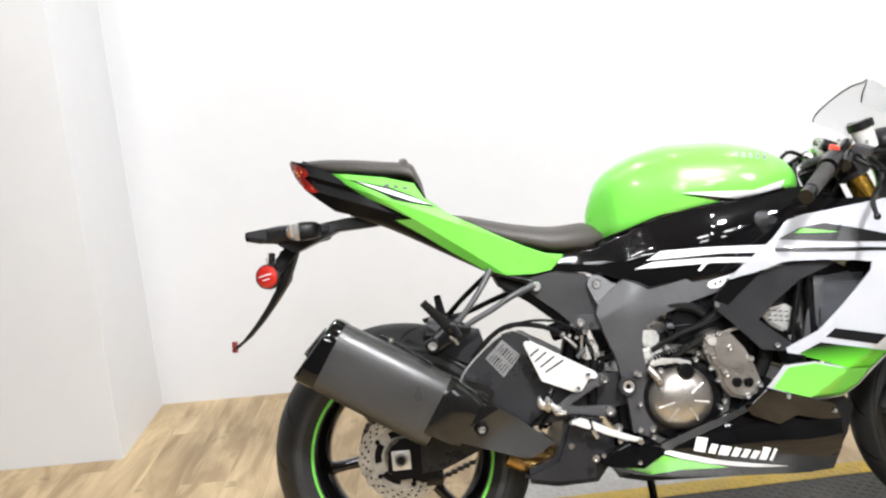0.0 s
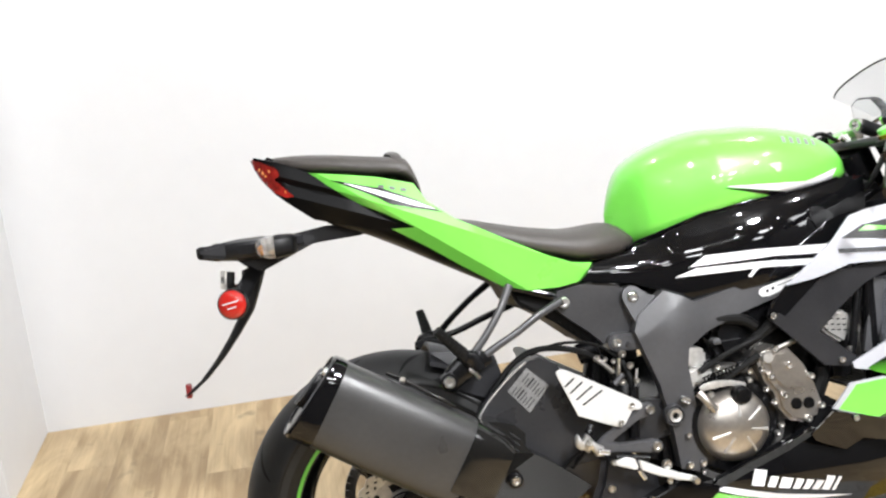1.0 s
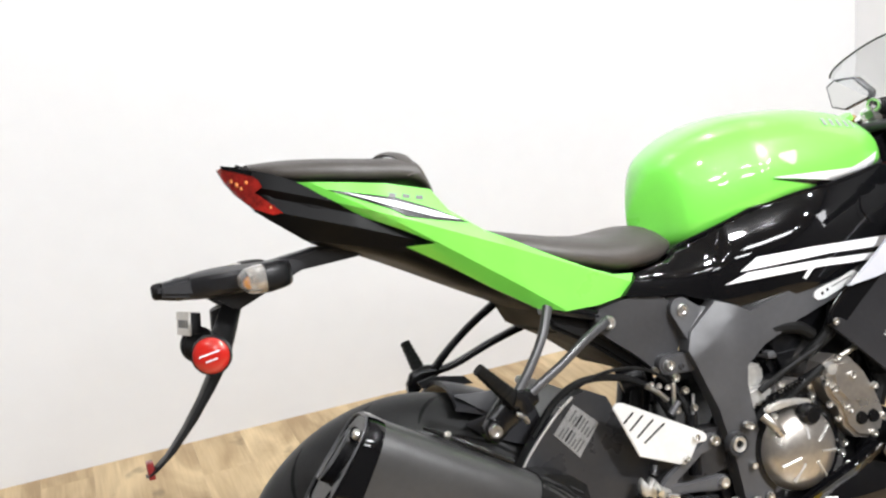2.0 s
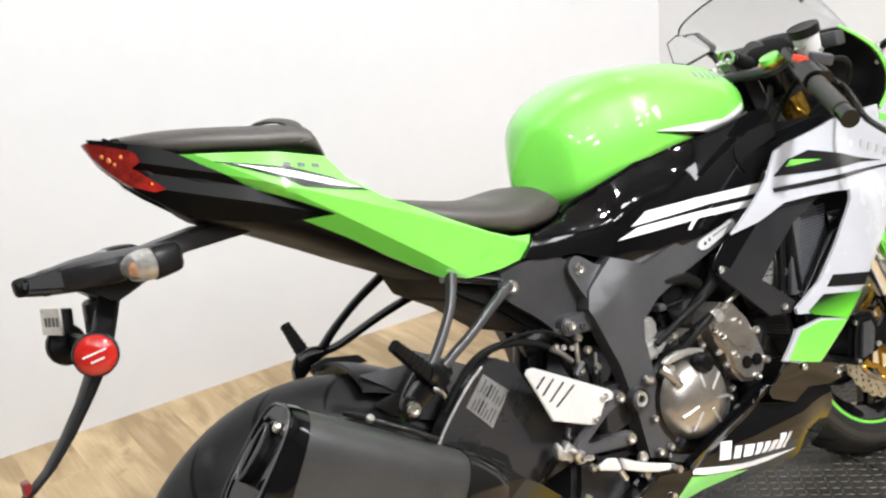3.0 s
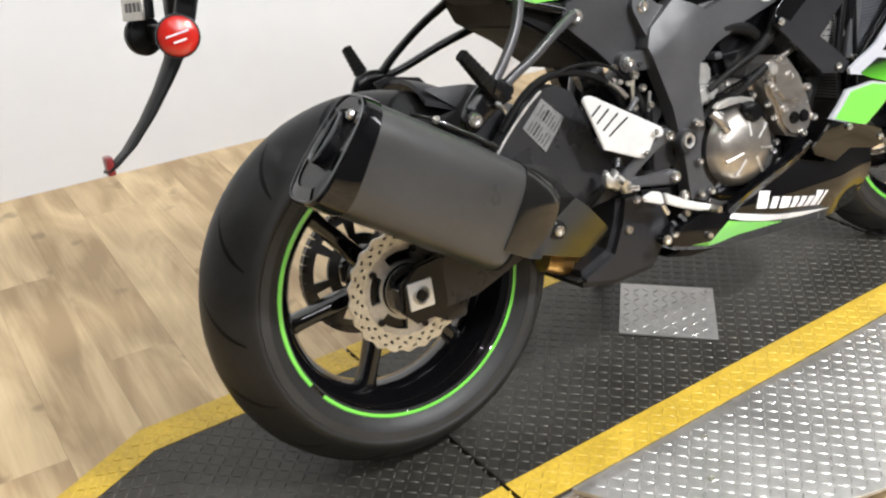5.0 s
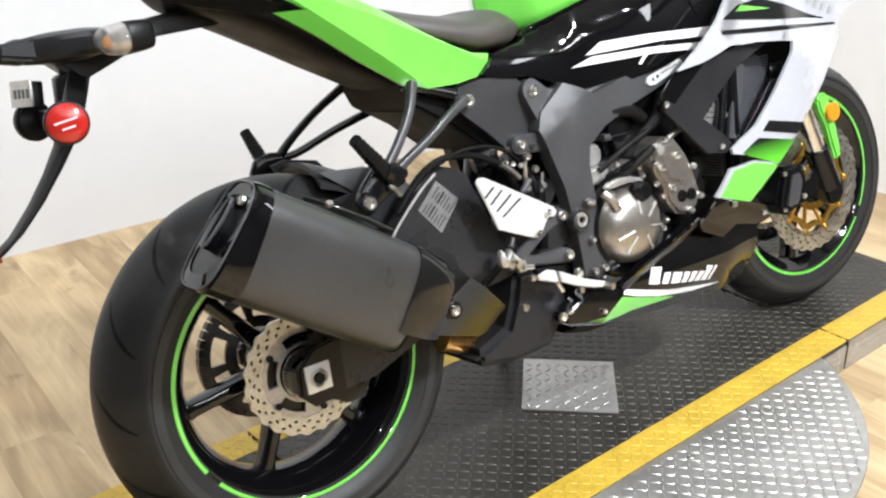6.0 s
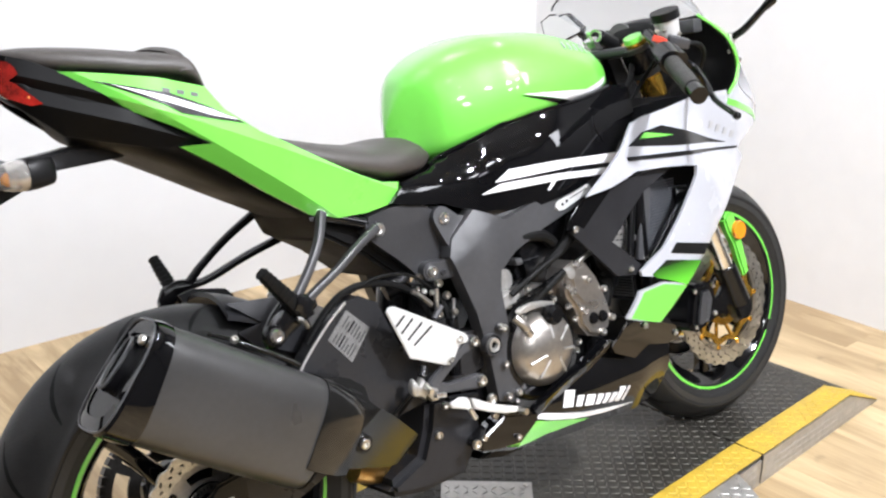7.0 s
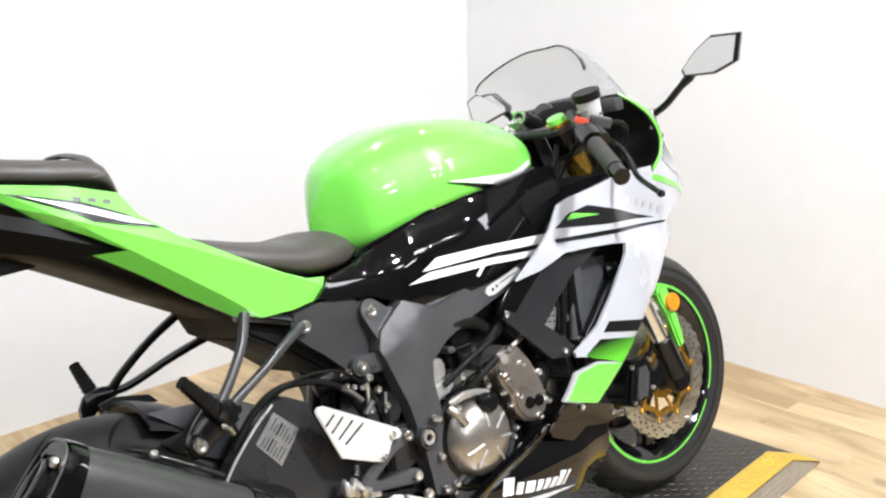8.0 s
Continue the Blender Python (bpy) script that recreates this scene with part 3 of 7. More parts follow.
def perforated_disc(r_in, r_out, y, thick, at, waves, wave, hole, n=96, m=7):
    """A scalloped brake disc with drilled holes cut through it."""
    bm = bmesh.new()
    grid = []
    for i in range(m + 1):
        row = []
        for k in range(n):
            a = 2 * math.pi * k / n
            ro, ri = r_out + wave * math.cos(waves * a), r_in + wave * 0.5 * math.cos(waves * a)
            r = ri + (ro - ri) * i / m
            row.append(bm.verts.new((at[0] + r * math.cos(a), y, at[2] + r * math.sin(a))))
        grid.append(row)
    for i in range(m):
        for k in range(n):
            if hole(i, k):
                continue
            bm.faces.new((grid[i][k], grid[i][(k + 1) % n], grid[i + 1][(k + 1) % n], grid[i + 1][k]))
    r = bmesh.ops.extrude_face_region(bm, geom=bm.faces[:])
    bmesh.ops.translate(bm, vec=(0, thick, 0), verts=[g for g in r["geom"] if isinstance(g, bmesh.types.BMVert)])
    return bm


def spoke(at, angle, r0, r1, w0, w1, d0, d1):
    """One tapering wheel spoke with a rounded box section."""
    rings = []
    for i in range(7):
        s = i / 6
        r, w, d = r0 + (r1 - r0) * s, w0 + (w1 - w0) * s, d0 + (d1 - d0) * s
        if s > 0.8:
            w *= 1 + 2.2 * (s - 0.8) / 0.2 * 0.5
        rings.append([(at[0] + r * math.cos(angle) - w * c * math.sin(angle), at[1] + d * e, at[2] + r * math.sin(angle) + w * c * math.cos(angle)) for c, e in oval(12, 3.2)])
    return loft(rings)


def wheel(name, at, radius, half, shoulder, spokes, turn, gap, label):
    w = empty(name, bike)
    w["label"] = label
    part("tyre", lathe(tyre_profile(radius, half, 0.216, shoulder), 96, at), RUBBER, w, "black road tyre with curved rain grooves", 50)
    tagged(part("tread_groove", groove_strips(radius, half, shoulder, at, 15, 0.34), GUM, w), kind="stuff")
    for sy in (-1, 1):
        wall_line = [(shoulder - 0.008, half * 0.9845 + 0.0008), (shoulder - 0.022, half * 0.975 + 0.0012), (0.216 + 0.026, half * 0.93 + 0.0012), (0.216 + 0.016, half * 0.893 + 0.0008), (0.216 + 0.016, half * 0.87), (shoulder - 0.022, half * 0.95), (shoulder - 0.008, half * 0.96)]
        part("sidewall", lathe([(r, sy * y) for r, y in wall_line], 96, at), RUBBERSIDE, w, "smooth grey-black tyre sidewall", 40)
    h = half * 0.8
    rim = [(0.222, -h), (0.222, -h + 0.007), (0.212, -h + 0.012), (0.203, -h + 0.02), (0.192, -h * 0.45), (0.190, 0), (0.192, h * 0.45), (0.203, h - 0.02), (0.212, h - 0.012), (0.222, h - 0.007), (0.222, h),
           (0.216, h + 0.001), (0.205, h - 0.008), (0.197, h - 0.018), (0.184, h * 0.42), (0.180, 0), (0.184, -h * 0.42), (0.197, -h + 0.018), (0.205, -h + 0.008), (0.216, -h - 0.001)]
    part("rim", lathe(rim, 96, at), BLACKGLOSS, w, "gloss black cast rim")
    for sy in (-1, 1):
        a0, a1 = gap + 0.07, gap + 2 * math.pi - 0.07
        bm = bmesh.new()
        rows = []
        for i in range(97):
            a = a0 + (a1 - a0) * i / 96
            rows.append([bm.verts.new((at[0] + r * math.cos(a), at[1] + sy * (h + y), at[2] + r * math.sin(a))) for r, y in ((0.2222, 0.0004), (0.2185, 0.0028), (0.2135, 0.0022), (0.216, 0.0))])
        skin(bm, rows)
        part("rim_stripe", bm, GREEN, w, "bright green rim stripe")
    part("hub", lathe([(0.0, -0.075), (0.03, -0.075), (0.034, -0.05), (0.05, -0.035), (0.052, 0.035), (0.034, 0.05), (0.03, 0.075), (0.0, 0.075)], 32, at, close=False), BLACKMETAL, w)
    for k in range(spokes):
        part("spoke", spoke(at, turn + 2 * math.pi * k / spokes, 0.042, 0.196, 0.017, 0.011, 0.024, 0.017), BLACKGLOSS, w)
    return w


rear_wheel = wheel("rear_wheel", REAR, 0.3165, 0.09, 0.262, 6, radians(-172), radians(-147), "rear wheel with a wide tyre and green rim stripe")


def rear_holes(i, k):
    """Small drillings in staggered rows."""
    return (i == 1 and k % 8 in (0, 1)) or (i == 3 and k % 8 in (5, 6)) or (i == 5 and k % 8 in (2, 3))


part("brake_disc", perforated_disc(0.076, 0.104, -0.083, 0.005, REAR, 22, 0.0022, rear_holes, 176, 7), DISC, rear_wheel, "scalloped steel brake disc with drilled holes")
# added dark ring, gives the drilled holes their shade
part("hole_shade_ring", ring_plate(0.1005, 0.0775, -0.0772, -0.0742, REAR, 64), BLACKMETAL, rear_wheel)
part("disc_carrier", perforated_disc(0.044, 0.078, -0.081, 0.006, REAR, 5, 0.0, lambda i, k: 1 <= i <= 3 and k % 16 < 10, 80, 6), CASTING, rear_wheel, "bright cast disc carrier with dark windows")
part("carrier_backing", ring_plate(0.074, 0.03, -0.073, -0.066, REAR, 48), BLACKMETAL, rear_wheel)
for k in range(5):
    a = radians(72 * k)
    bolt(rear_wheel, (0.069 * math.cos(a), -0.0835, REAR[2] + 0.069 * math.sin(a)), 0.006, BLACKMETAL, 0.004, "disc_bolt")
part("sensor_ring", perforated_disc(0.030, 0.043, -0.090, 0.002, REAR, 40, 0.0, lambda i, k: i in (2, 3) and k % 3 == 0, 120, 5), STEEL, rear_wheel, "toothed steel sensor ring")
part("sprocket", perforated_disc(0.045, 0.106, 0.084, 0.006, REAR, 40, 0.0, lambda i, k: 3 <= i <= 6 and k % 20 > 4, 160, 9), CHAIN, rear_wheel, "dark toothed chain sprocket with windows")
bm = bmesh.new()
for k in range(44):
    a = 2 * math.pi * k / 44
    box(bm, (-0.0068, -0.007, -0.005), (0.0068, 0.007, 0.005), 0, Matrix.Translation((0.110 * math.cos(a), 0.087, REAR[2] + 0.110 * math.sin(a))) @ Matrix.Rotation(-a - math.pi / 2, 4, "Y"))
tagged(part("chain_loop", bm, CHAIN, rear_wheel, "dark chain round the sprocket"), kind="stuff")

front_wheel = wheel("front_wheel", FRONT, 0.2995, 0.06, 0.262, 6, radians(24), radians(-30), "front wheel with a road tyre and green rim stripe")


def front_holes(i, k):
    return (i == 1 and k % 8 in (0, 1)) or (i == 3 and k % 8 in (3, 4)) or (i == 5 and k % 8 in (6, 7))


for sy in (-1, 1):
    part("brake_disc", perforated_disc(0.121, 0.155, sy * 0.070 - 0.0025, 0.005, FRONT, 30, 0.0024, front_holes, 240, 7), DISC, front_wheel, "large scalloped steel brake disc")
    # same added ring behind the front disc, for the shade in its holes
    part("hole_shade_ring", ring_plate(0.151, 0.1225, sy * 0.066 - 0.0012, sy * 0.066 + 0.0008, FRONT, 80), BLACKMETAL, front_wheel)
    part("disc_ring", ring_plate(0.119, 0.109, sy * 0.070 - 0.003, sy * 0.070 + 0.003, FRONT, 80), STEEL, front_wheel)
    carrier_ring = part("disc_carrier", ring_plate(0.101, 0.087, sy * 0.070 - 0.0035, sy * 0.070 + 0.0035, FRONT, 100, 0.005, 10), GOLD, front_wheel, "gold anodised disc carrier")
    part("carrier_hub", ring_plate(0.058, 0.040, sy * 0.070 - 0.0035, sy * 0.070 + 0.0035, FRONT, 60), GOLD, carrier_ring)
    for k in range(10):
        a = 2 * math.pi * (k + 0.5) / 10
        b = a + 0.22
        part("carrier_arm", rod(bmesh.new(), (FRONT[0] + 0.055 * math.cos(a), sy * 0.07, FRONT[2] + 0.055 * math.sin(a)), (FRONT[0] + 0.09 * math.cos(b), sy * 0.07, FRONT[2] + 0.09 * math.sin(b)), 0.0045, n=8), GOLD, carrier_ring)
    for k in range(10):
        a = 2 * math.pi * k / 10
        bolt(front_wheel, (FRONT[0] + 0.112 * math.cos(a), sy * 0.073, FRONT[2] + 0.112 * math.sin(a)), 0.007, GOLD, 0.003, "disc_button", (0, sy, 0))

STEER = Matrix.Translation(FRONT_AT) @ Matrix.Rotation(radians(-4.1), 4, Vector((-0.278, 0, 0.64))) @ Matrix.Translation([-c for c in FRONT])
front_wheel.matrix_local = STEER

# ---- tank, seats and tail ----
TANK = [(0.500, 0.812, 0.858, 0.004), (0.506, 0.800, 0.879, 0.016), (0.519, 0.792, 0.912, 0.036), (0.535, 0.788, 0.940, 0.058), (0.550, 0.786, 0.955, 0.080), (0.566, 0.786, 0.966, 0.098), (0.60, 0.793, 0.983, 0.119), (0.652, 0.806, 1.000, 0.142), (0.708, 0.82, 1.008, 0.163),
        (0.803, 0.832, 1.004, 0.168), (0.897, 0.845, 0.986, 0.160), (0.962, 0.857, 0.957, 0.135), (0.992, 0.866, 0.93, 0.105), (1.006, 0.88, 0.905, 0.06)]
fuel_tank = part("fuel_tank", hull(TANK, 56, 3.2, 0.94, 0.9, mid=0.3), GREEN, bike, "glossy green fuel tank with a white side flash", 60)


def tank_y(x, z):
    xs = [s[0] for s in TANK]
    zb, zt, w = (smooth_at(x, xs, [s[i] for s in TANK]) for i in (1, 2, 3))
    zm = zb + 0.3 * (zt - zb)
    s = max(-0.999, min(0.999, (z - zm) / ((zt - zm) if z > zm else (zm - zb))))
    return -w * (1 - abs(s) ** 3.2) ** (1 / 3.2) * (1 - (1 - (0.9 if s > 0 else 0.94)) * abs(s) ** 1.5)


def flash(name, outline, yf, mat, parent, label="", out=0.0015, cell=0.012, creases=()):
    """A film laid on a body surface."""
    return part(name, panel(outline, yf, 0.0012, cell, out, creases=creases), mat, parent, label, 60)


flash("white_flash", [(0.705, 0.884), (0.875, 0.874), (0.955, 0.893), (0.94, 0.872), (0.865, 0.859), (0.84, 0.857)], tank_y, DECALWHITE, fuel_tank, "white side flash")
flash("black_flash", [(0.70, 0.882), (0.84, 0.857), (0.865, 0.859), (0.83, 0.8525), (0.80, 0.855)], tank_y, DARKFILM, fuel_tank, "thin black side flash")
part("filler_cap", lathe([(0.0, -0.004), (0.032, -0.004), (0.034, 0.004), (0.03, 0.008), (0.0, 0.009)], 24, close=False), BLACKMETAL, fuel_tank).matrix_local = pose(0.86, 0, 0.984, 94, 0, 0)
for k in range(5):
    x = 0.842 + 0.0165 * k
    flash("tank_badge", [(x, 0.957 - 0.2 * (x - 0.842)), (x + 0.004, 0.971 - 0.2 * (x - 0.842)), (x + 0.013, 0.970 - 0.2 * (x - 0.842)), (x + 0.009, 0.956 - 0.2 * (x - 0.842))], tank_y, PRINTGREY, fuel_tank, "small silver script badge")

rider_seat = part("rider_seat", hull([(0.158, 0.872, 0.894, 0.075), (0.20, 0.845, 0.886, 0.115), (0.254, 0.82, 0.871, 0.13), (0.335, 0.79, 0.851, 0.137), (0.423, 0.770, 0.839, 0.132), (0.485, 0.768, 0.842, 0.112), (0.51, 0.775, 0.832, 0.10), (0.528, 0.79, 0.815, 0.085)], 28, 3.2, 1.0, 0.8), SEAT, bike, "black vinyl rider seat", 60)
pillion_seat = part("pillion_seat", hull([(-0.167, 1.036, 1.057, 0.05), (-0.13, 1.02, 1.056, 0.078), (-0.06, 1.005, 1.049, 0.098), (0.02, 0.99, 1.036, 0.11), (0.06, 0.985, 1.03, 0.115), (0.085, 0.975, 1.025, 0.115), (0.105, 0.945, 0.985, 0.105), (0.112, 0.93, 0.945, 0.09)], 28, 3.4, 1.0, 0.86), SEAT, bike, "black vinyl pillion seat", 60)
arch = [(0.072, -0.112, 0.995), (0.07, -0.096, 1.022), (0.069, -0.05, 1.034), (0.068, 0.0, 1.038), (0.069, 0.05, 1.034), (0.07, 0.096, 1.022), (0.072, 0.112, 0.995)]
bm = tube(arch, 0.0042, 8)
bmesh.ops.scale(bm, vec=(2.4, 1, 1), space=Matrix.Translation((-0.07, 0, 0)), verts=bm.verts)
part("grab_strap", bm, SEAT, pillion_seat, "raised black seat strap")


def tail_y(x, z):
    w = smooth_at(x, [-0.15, -0.1, -0.03, 0.04, 0.15, 0.27, 0.43], [0.075, 0.10, 0.132, 0.150, 0.158, 0.161, 0.166])
    zc = 0.93 - 0.4615 * (x - 0.04)
    low = 0.881 - 0.74 * (x - 0.09) - z
    fore = x - 0.186 - 0.367 * (0.884 - z)
    return -(w - 0.42 * max(0.0, z - zc) - 0.30 * max(0.0, zc - z) - 0.55 * max(0.0, low) - 0.20 * max(0.0, fore))


tail_cowl = part("tail_cowl", hull([(-0.197, 1.045, 1.056, 0.012, -0.015), (-0.175, 1.015, 1.052, 0.03, -0.025), (-0.13, 0.968, 1.035, 0.06, -0.025), (-0.073, 0.913, 1.005, 0.097, -0.012), (0.0, 0.881, 0.965, 0.118, -0.003), (0.06, 0.849, 0.93, 0.115), (0.164, 0.789, 0.855, 0.106), (0.24, 0.746, 0.81, 0.10), (0.30, 0.712, 0.78, 0.098), (0.38, 0.662, 0.755, 0.092), (0.43, 0.64, 0.72, 0.08)], 36, 4.2, 0.9, 0.95), DULLBLACK, bike, "black plastic tail underside", 60)
green_tail = [(-0.113, 1.017), (-0.056, 1.006), (0.023, 0.99), (0.092, 0.969), (0.112, 0.932), (0.161, 0.891), (0.212, 0.863), (0.275, 0.828), (0.338, 0.795), (0.383, 0.776), (0.427, 0.769),
              (0.393, 0.735), (0.352, 0.730), (0.269, 0.733), (0.241, 0.747), (0.166, 0.798), (0.109, 0.84), (0.04, 0.887), (0.082, 0.885), (0.03, 0.917), (-0.034, 0.953)]
TAIL_CREASE = [((-0.2, 1.0408), (0.5, 0.7177)), ((0.186, 0.884), (0.236, 0.748)), ((0.03, 0.9254), (0.25, 0.7626))]
tail_panel = part("tail_panel", panel(green_tail, tail_y, 0.006, 0.015, creases=TAIL_CREASE), GREEN, bike, "glossy green tail side panel", 25)
mirrored(tail_panel).data.transform(Matrix.Translation((0, -0.022, 0.014)))
flash("tail_flash", [(-0.045, 0.988), (0.031, 0.9605), (0.09, 0.934), (0.127, 0.914), (0.085, 0.9265), (0.022, 0.954)], tail_y, DECALWHITE, tail_panel, "white tail flash", 0.0026, 0.006, TAIL_CREASE)
flash("tail_flash", [(-0.066, 0.996), (0.033, 0.9655), (0.09, 0.938), (0.139, 0.907), (0.083, 0.922), (0.04, 0.935), (0.02, 0.95), (-0.03, 0.977)], tail_y, DARKFILM, tail_panel, "black tail flash", 0.0015, 0.006, TAIL_CREASE)
for k in range(3):
    x = 0.022 + 0.021 * k
    z = 0.972 - 0.26 * (x - 0.022)
    flash("tail_badge", [(x, z - 0.003), (x + 0.002, z + 0.003), (x + 0.013, z), (x + 0.011, z - 0.006)], tail_y, DIAL, tail_panel, "small grey model badge", 0.0015, 0.006, TAIL_CREASE)


def rear_y(x, z):
    """The flank of the tail's tip."""
    return -interp(x, [-0.215, -0.19, -0.165, -0.145, -0.125, -0.03], [0.022, 0.055, 0.083, 0.095, 0.101, 0.132])


def tail_fold(x, z):
    """The folded black flank: up-facing, tucked under, up-facing again and tucked under at the bottom."""
    d = (1.036 - 0.40 * (x + 0.156)) - z
    return rear_y(x, z) + 0.012 - interp(d, [-0.02, 0.0, 0.022, 0.034, 0.056, 0.10], [-0.010, 0.0, 0.012, 0.001, 0.010, -0.03])


def tail_line(d):
    return ((-0.2, 1.0536 - d), (0.05, 0.9536 - d))


flank_out = [(-0.193, 1.056), (-0.139, 1.034), (-0.113, 1.019), (-0.034, 0.955), (0.03, 0.919), (0.06, 0.898), (0.03, 0.888), (0.0, 0.892), (-0.06, 0.91), (-0.105, 0.925), (-0.15, 0.962), (-0.172, 0.982), (-0.19, 1.01), (-0.208, 1.045)]
tail_flank = part("tail_flank", panel(flank_out, tail_fold, 0.008, 0.015, creases=[tail_line(d) for d in (0.0, 0.022, 0.034, 0.056)]), DULLBLACK, bike, "folded matte black tail flank", 18)
mirrored(tail_flank).data.transform(Matrix.Translation((0.014, -0.045, 0.004)))
tail_light = empty("tail_light", bike)
tail_light["label"] = "dark red tail lamp with painted orange glints"
core = part("lamp_core", hull([(-0.208, 1.05, 1.056, 0.006, -0.012), (-0.195, 1.02, 1.05, 0.018, -0.022), (-0.168, 0.99, 1.036, 0.042, -0.03), (-0.145, 0.975, 1.01, 0.055, -0.03), (-0.13, 0.97, 0.98, 0.05, -0.03)], 24, 3.0, 0.9, 0.95), DULLBLACK, tail_light, "black tail lamp body", 60)
LENS = [(-0.213, 1.056), (-0.205, 1.057), (-0.171, 1.038), (-0.162, 1.027), (-0.159, 1.017), (-0.17, 1.01), (-0.165, 1.005), (-0.137, 0.973), (-0.151, 0.972), (-0.175, 0.986), (-0.195, 1.012), (-0.206, 1.034)]
lens = part("lens", panel(LENS, rear_y, 0.01, 0.008, 0.004), RED, tail_light, "dark red lens", 60)
mirrored(lens).data.transform(Matrix.Translation((0.014, -0.052, 0.0)))
# small orange dots stand in for glints of light in the lens
for gx, gz, r in ((-0.197, 1.034, 0.0034), (-0.191, 1.027, 0.0042), (-0.186, 1.020, 0.003), (-0.178, 1.028, 0.003), (-0.152, 0.984, 0.002)):
    glint = lathe([(0.0, -0.002), (r * 0.7, -0.0015), (r, 0.0), (0.0, 0.0)], 12, close=False)
    bmesh.ops.transform(glint, matrix=Matrix.Translation((gx, rear_y(gx, gz) - 0.0038, gz)) @ Matrix.Rotation(radians(-58), 4, "Z"), verts=glint.verts)
    part("glint", glint, LENSGLOW, lens, "orange dot painted as a glint")
part("lamp_brow", panel([(-0.207, 1.061), (-0.19, 1.054), (-0.168, 1.042), (-0.171, 1.036), (-0.19, 1.047), (-0.206, 1.055)], rear_y, 0.008, 0.01, 0.005), BLACKGLOSS, tail_light, "black brow over the lens")

# ---- number plate carrier ----
carrier = part("plate_carrier", slab([(-0.335, 0.879), (-0.331, 0.898), (-0.25, 0.905), (-0.165, 0.90), (-0.08, 0.91), (-0.02, 0.905), (0.0, 0.885), (-0.018, 0.882), (-0.11, 0.878), (-0.199, 0.843), (-0.228, 0.832), (-0.262, 0.862), (-0.281, 0.868)], -0.032, 0.032, 0.006), ARMPLASTIC, bike, "black plastic number plate carrier")
part("lamp_arm", hull([(-0.335, 0.874, 0.897, 0.008), (-0.31, 0.868, 0.9, 0.012), (-0.25, 0.862, 0.906, 0.07), (-0.22, 0.862, 0.906, 0.09), (-0.19, 0.868, 0.903, 0.075), (-0.13, 0.876, 0.9, 0.04)], 16, 3.5), ARMPLASTIC, carrier, "", 25)
part("stem", loft([[(x + a * c, y0 + w * 0.5 * e, z + a * 0.3 * c) for c, e in oval(10, 3.5)] for x, y0, z, a, w in ((-0.232, 0, 0.85, 0.028, 0.06), (-0.245, 0, 0.80, 0.02, 0.05), (-0.262, 0, 0.755, 0.017, 0.045), (-0.29, 0, 0.715, 0.014, 0.04), (-0.325, 0, 0.672, 0.012, 0.038), (-0.36, 0, 0.636, 0.010, 0.036), (-0.393, 0, 0.612, 0.010, 0.034))]), BLACK, carrier)
part("hook", cut_box((-0.399, -0.012, 0.604), (-0.388, 0.012, 0.632), 0.003), REDDULL, carrier, "small dull red reflector at the stem's foot")
for sy in (-1, 1):
    sig = part("turn_signal", hull([(-0.222, 0.874, 0.892, 0.012, sy * 0.106), (-0.213, 0.865, 0.900, 0.025, sy * 0.110), (-0.194, 0.861, 0.904, 0.031, sy * 0.113), (-0.184, 0.861, 0.904, 0.031, sy * 0.114)], 20, 2.2), CLEAR, carrier, "clear turn signal lens with a small amber bulb")
    part("reflector", hull([(-0.207, 0.872, 0.894, 0.017, sy * 0.110), (-0.196, 0.865, 0.900, 0.026, sy * 0.112), (-0.186, 0.863, 0.902, 0.029, sy * 0.114)], 16, 2.2), CHROME, sig, "bright mirrored reflector")
    part("bulb", hull([(-0.213, 0.876, 0.884, 0.004, sy * 0.118), (-0.206, 0.873, 0.888, 0.007, sy * 0.119), (-0.198, 0.875, 0.886, 0.005, sy * 0.119)], 12, 2.0), ORANGE, sig, "small amber bulb")
    part("signal_body", hull([(-0.186, 0.860, 0.905, 0.0315, sy * 0.114), (-0.175, 0.861, 0.905, 0.031, sy * 0.113), (-0.152, 0.864, 0.903, 0.028, sy * 0.107), (-0.143, 0.868, 0.898, 0.02, sy * 0.098)], 16, 4.0), BLACK, sig, "black signal body")
part("arm_tip", hull([(-0.342, 0.878, 0.896, 0.010), (-0.338, 0.874, 0.899, 0.014), (-0.328, 0.873, 0.9, 0.0145), (-0.324, 0.876, 0.898, 0.012)], 14, 3.0), GUM, carrier, "black rubber arm tip")
part("arm_ring", hull([(-0.309, 0.867, 0.902, 0.019), (-0.303, 0.866, 0.903, 0.0215), (-0.297, 0.866, 0.9035, 0.023)], 14, 3.5), BLACKGLOSS, carrier)
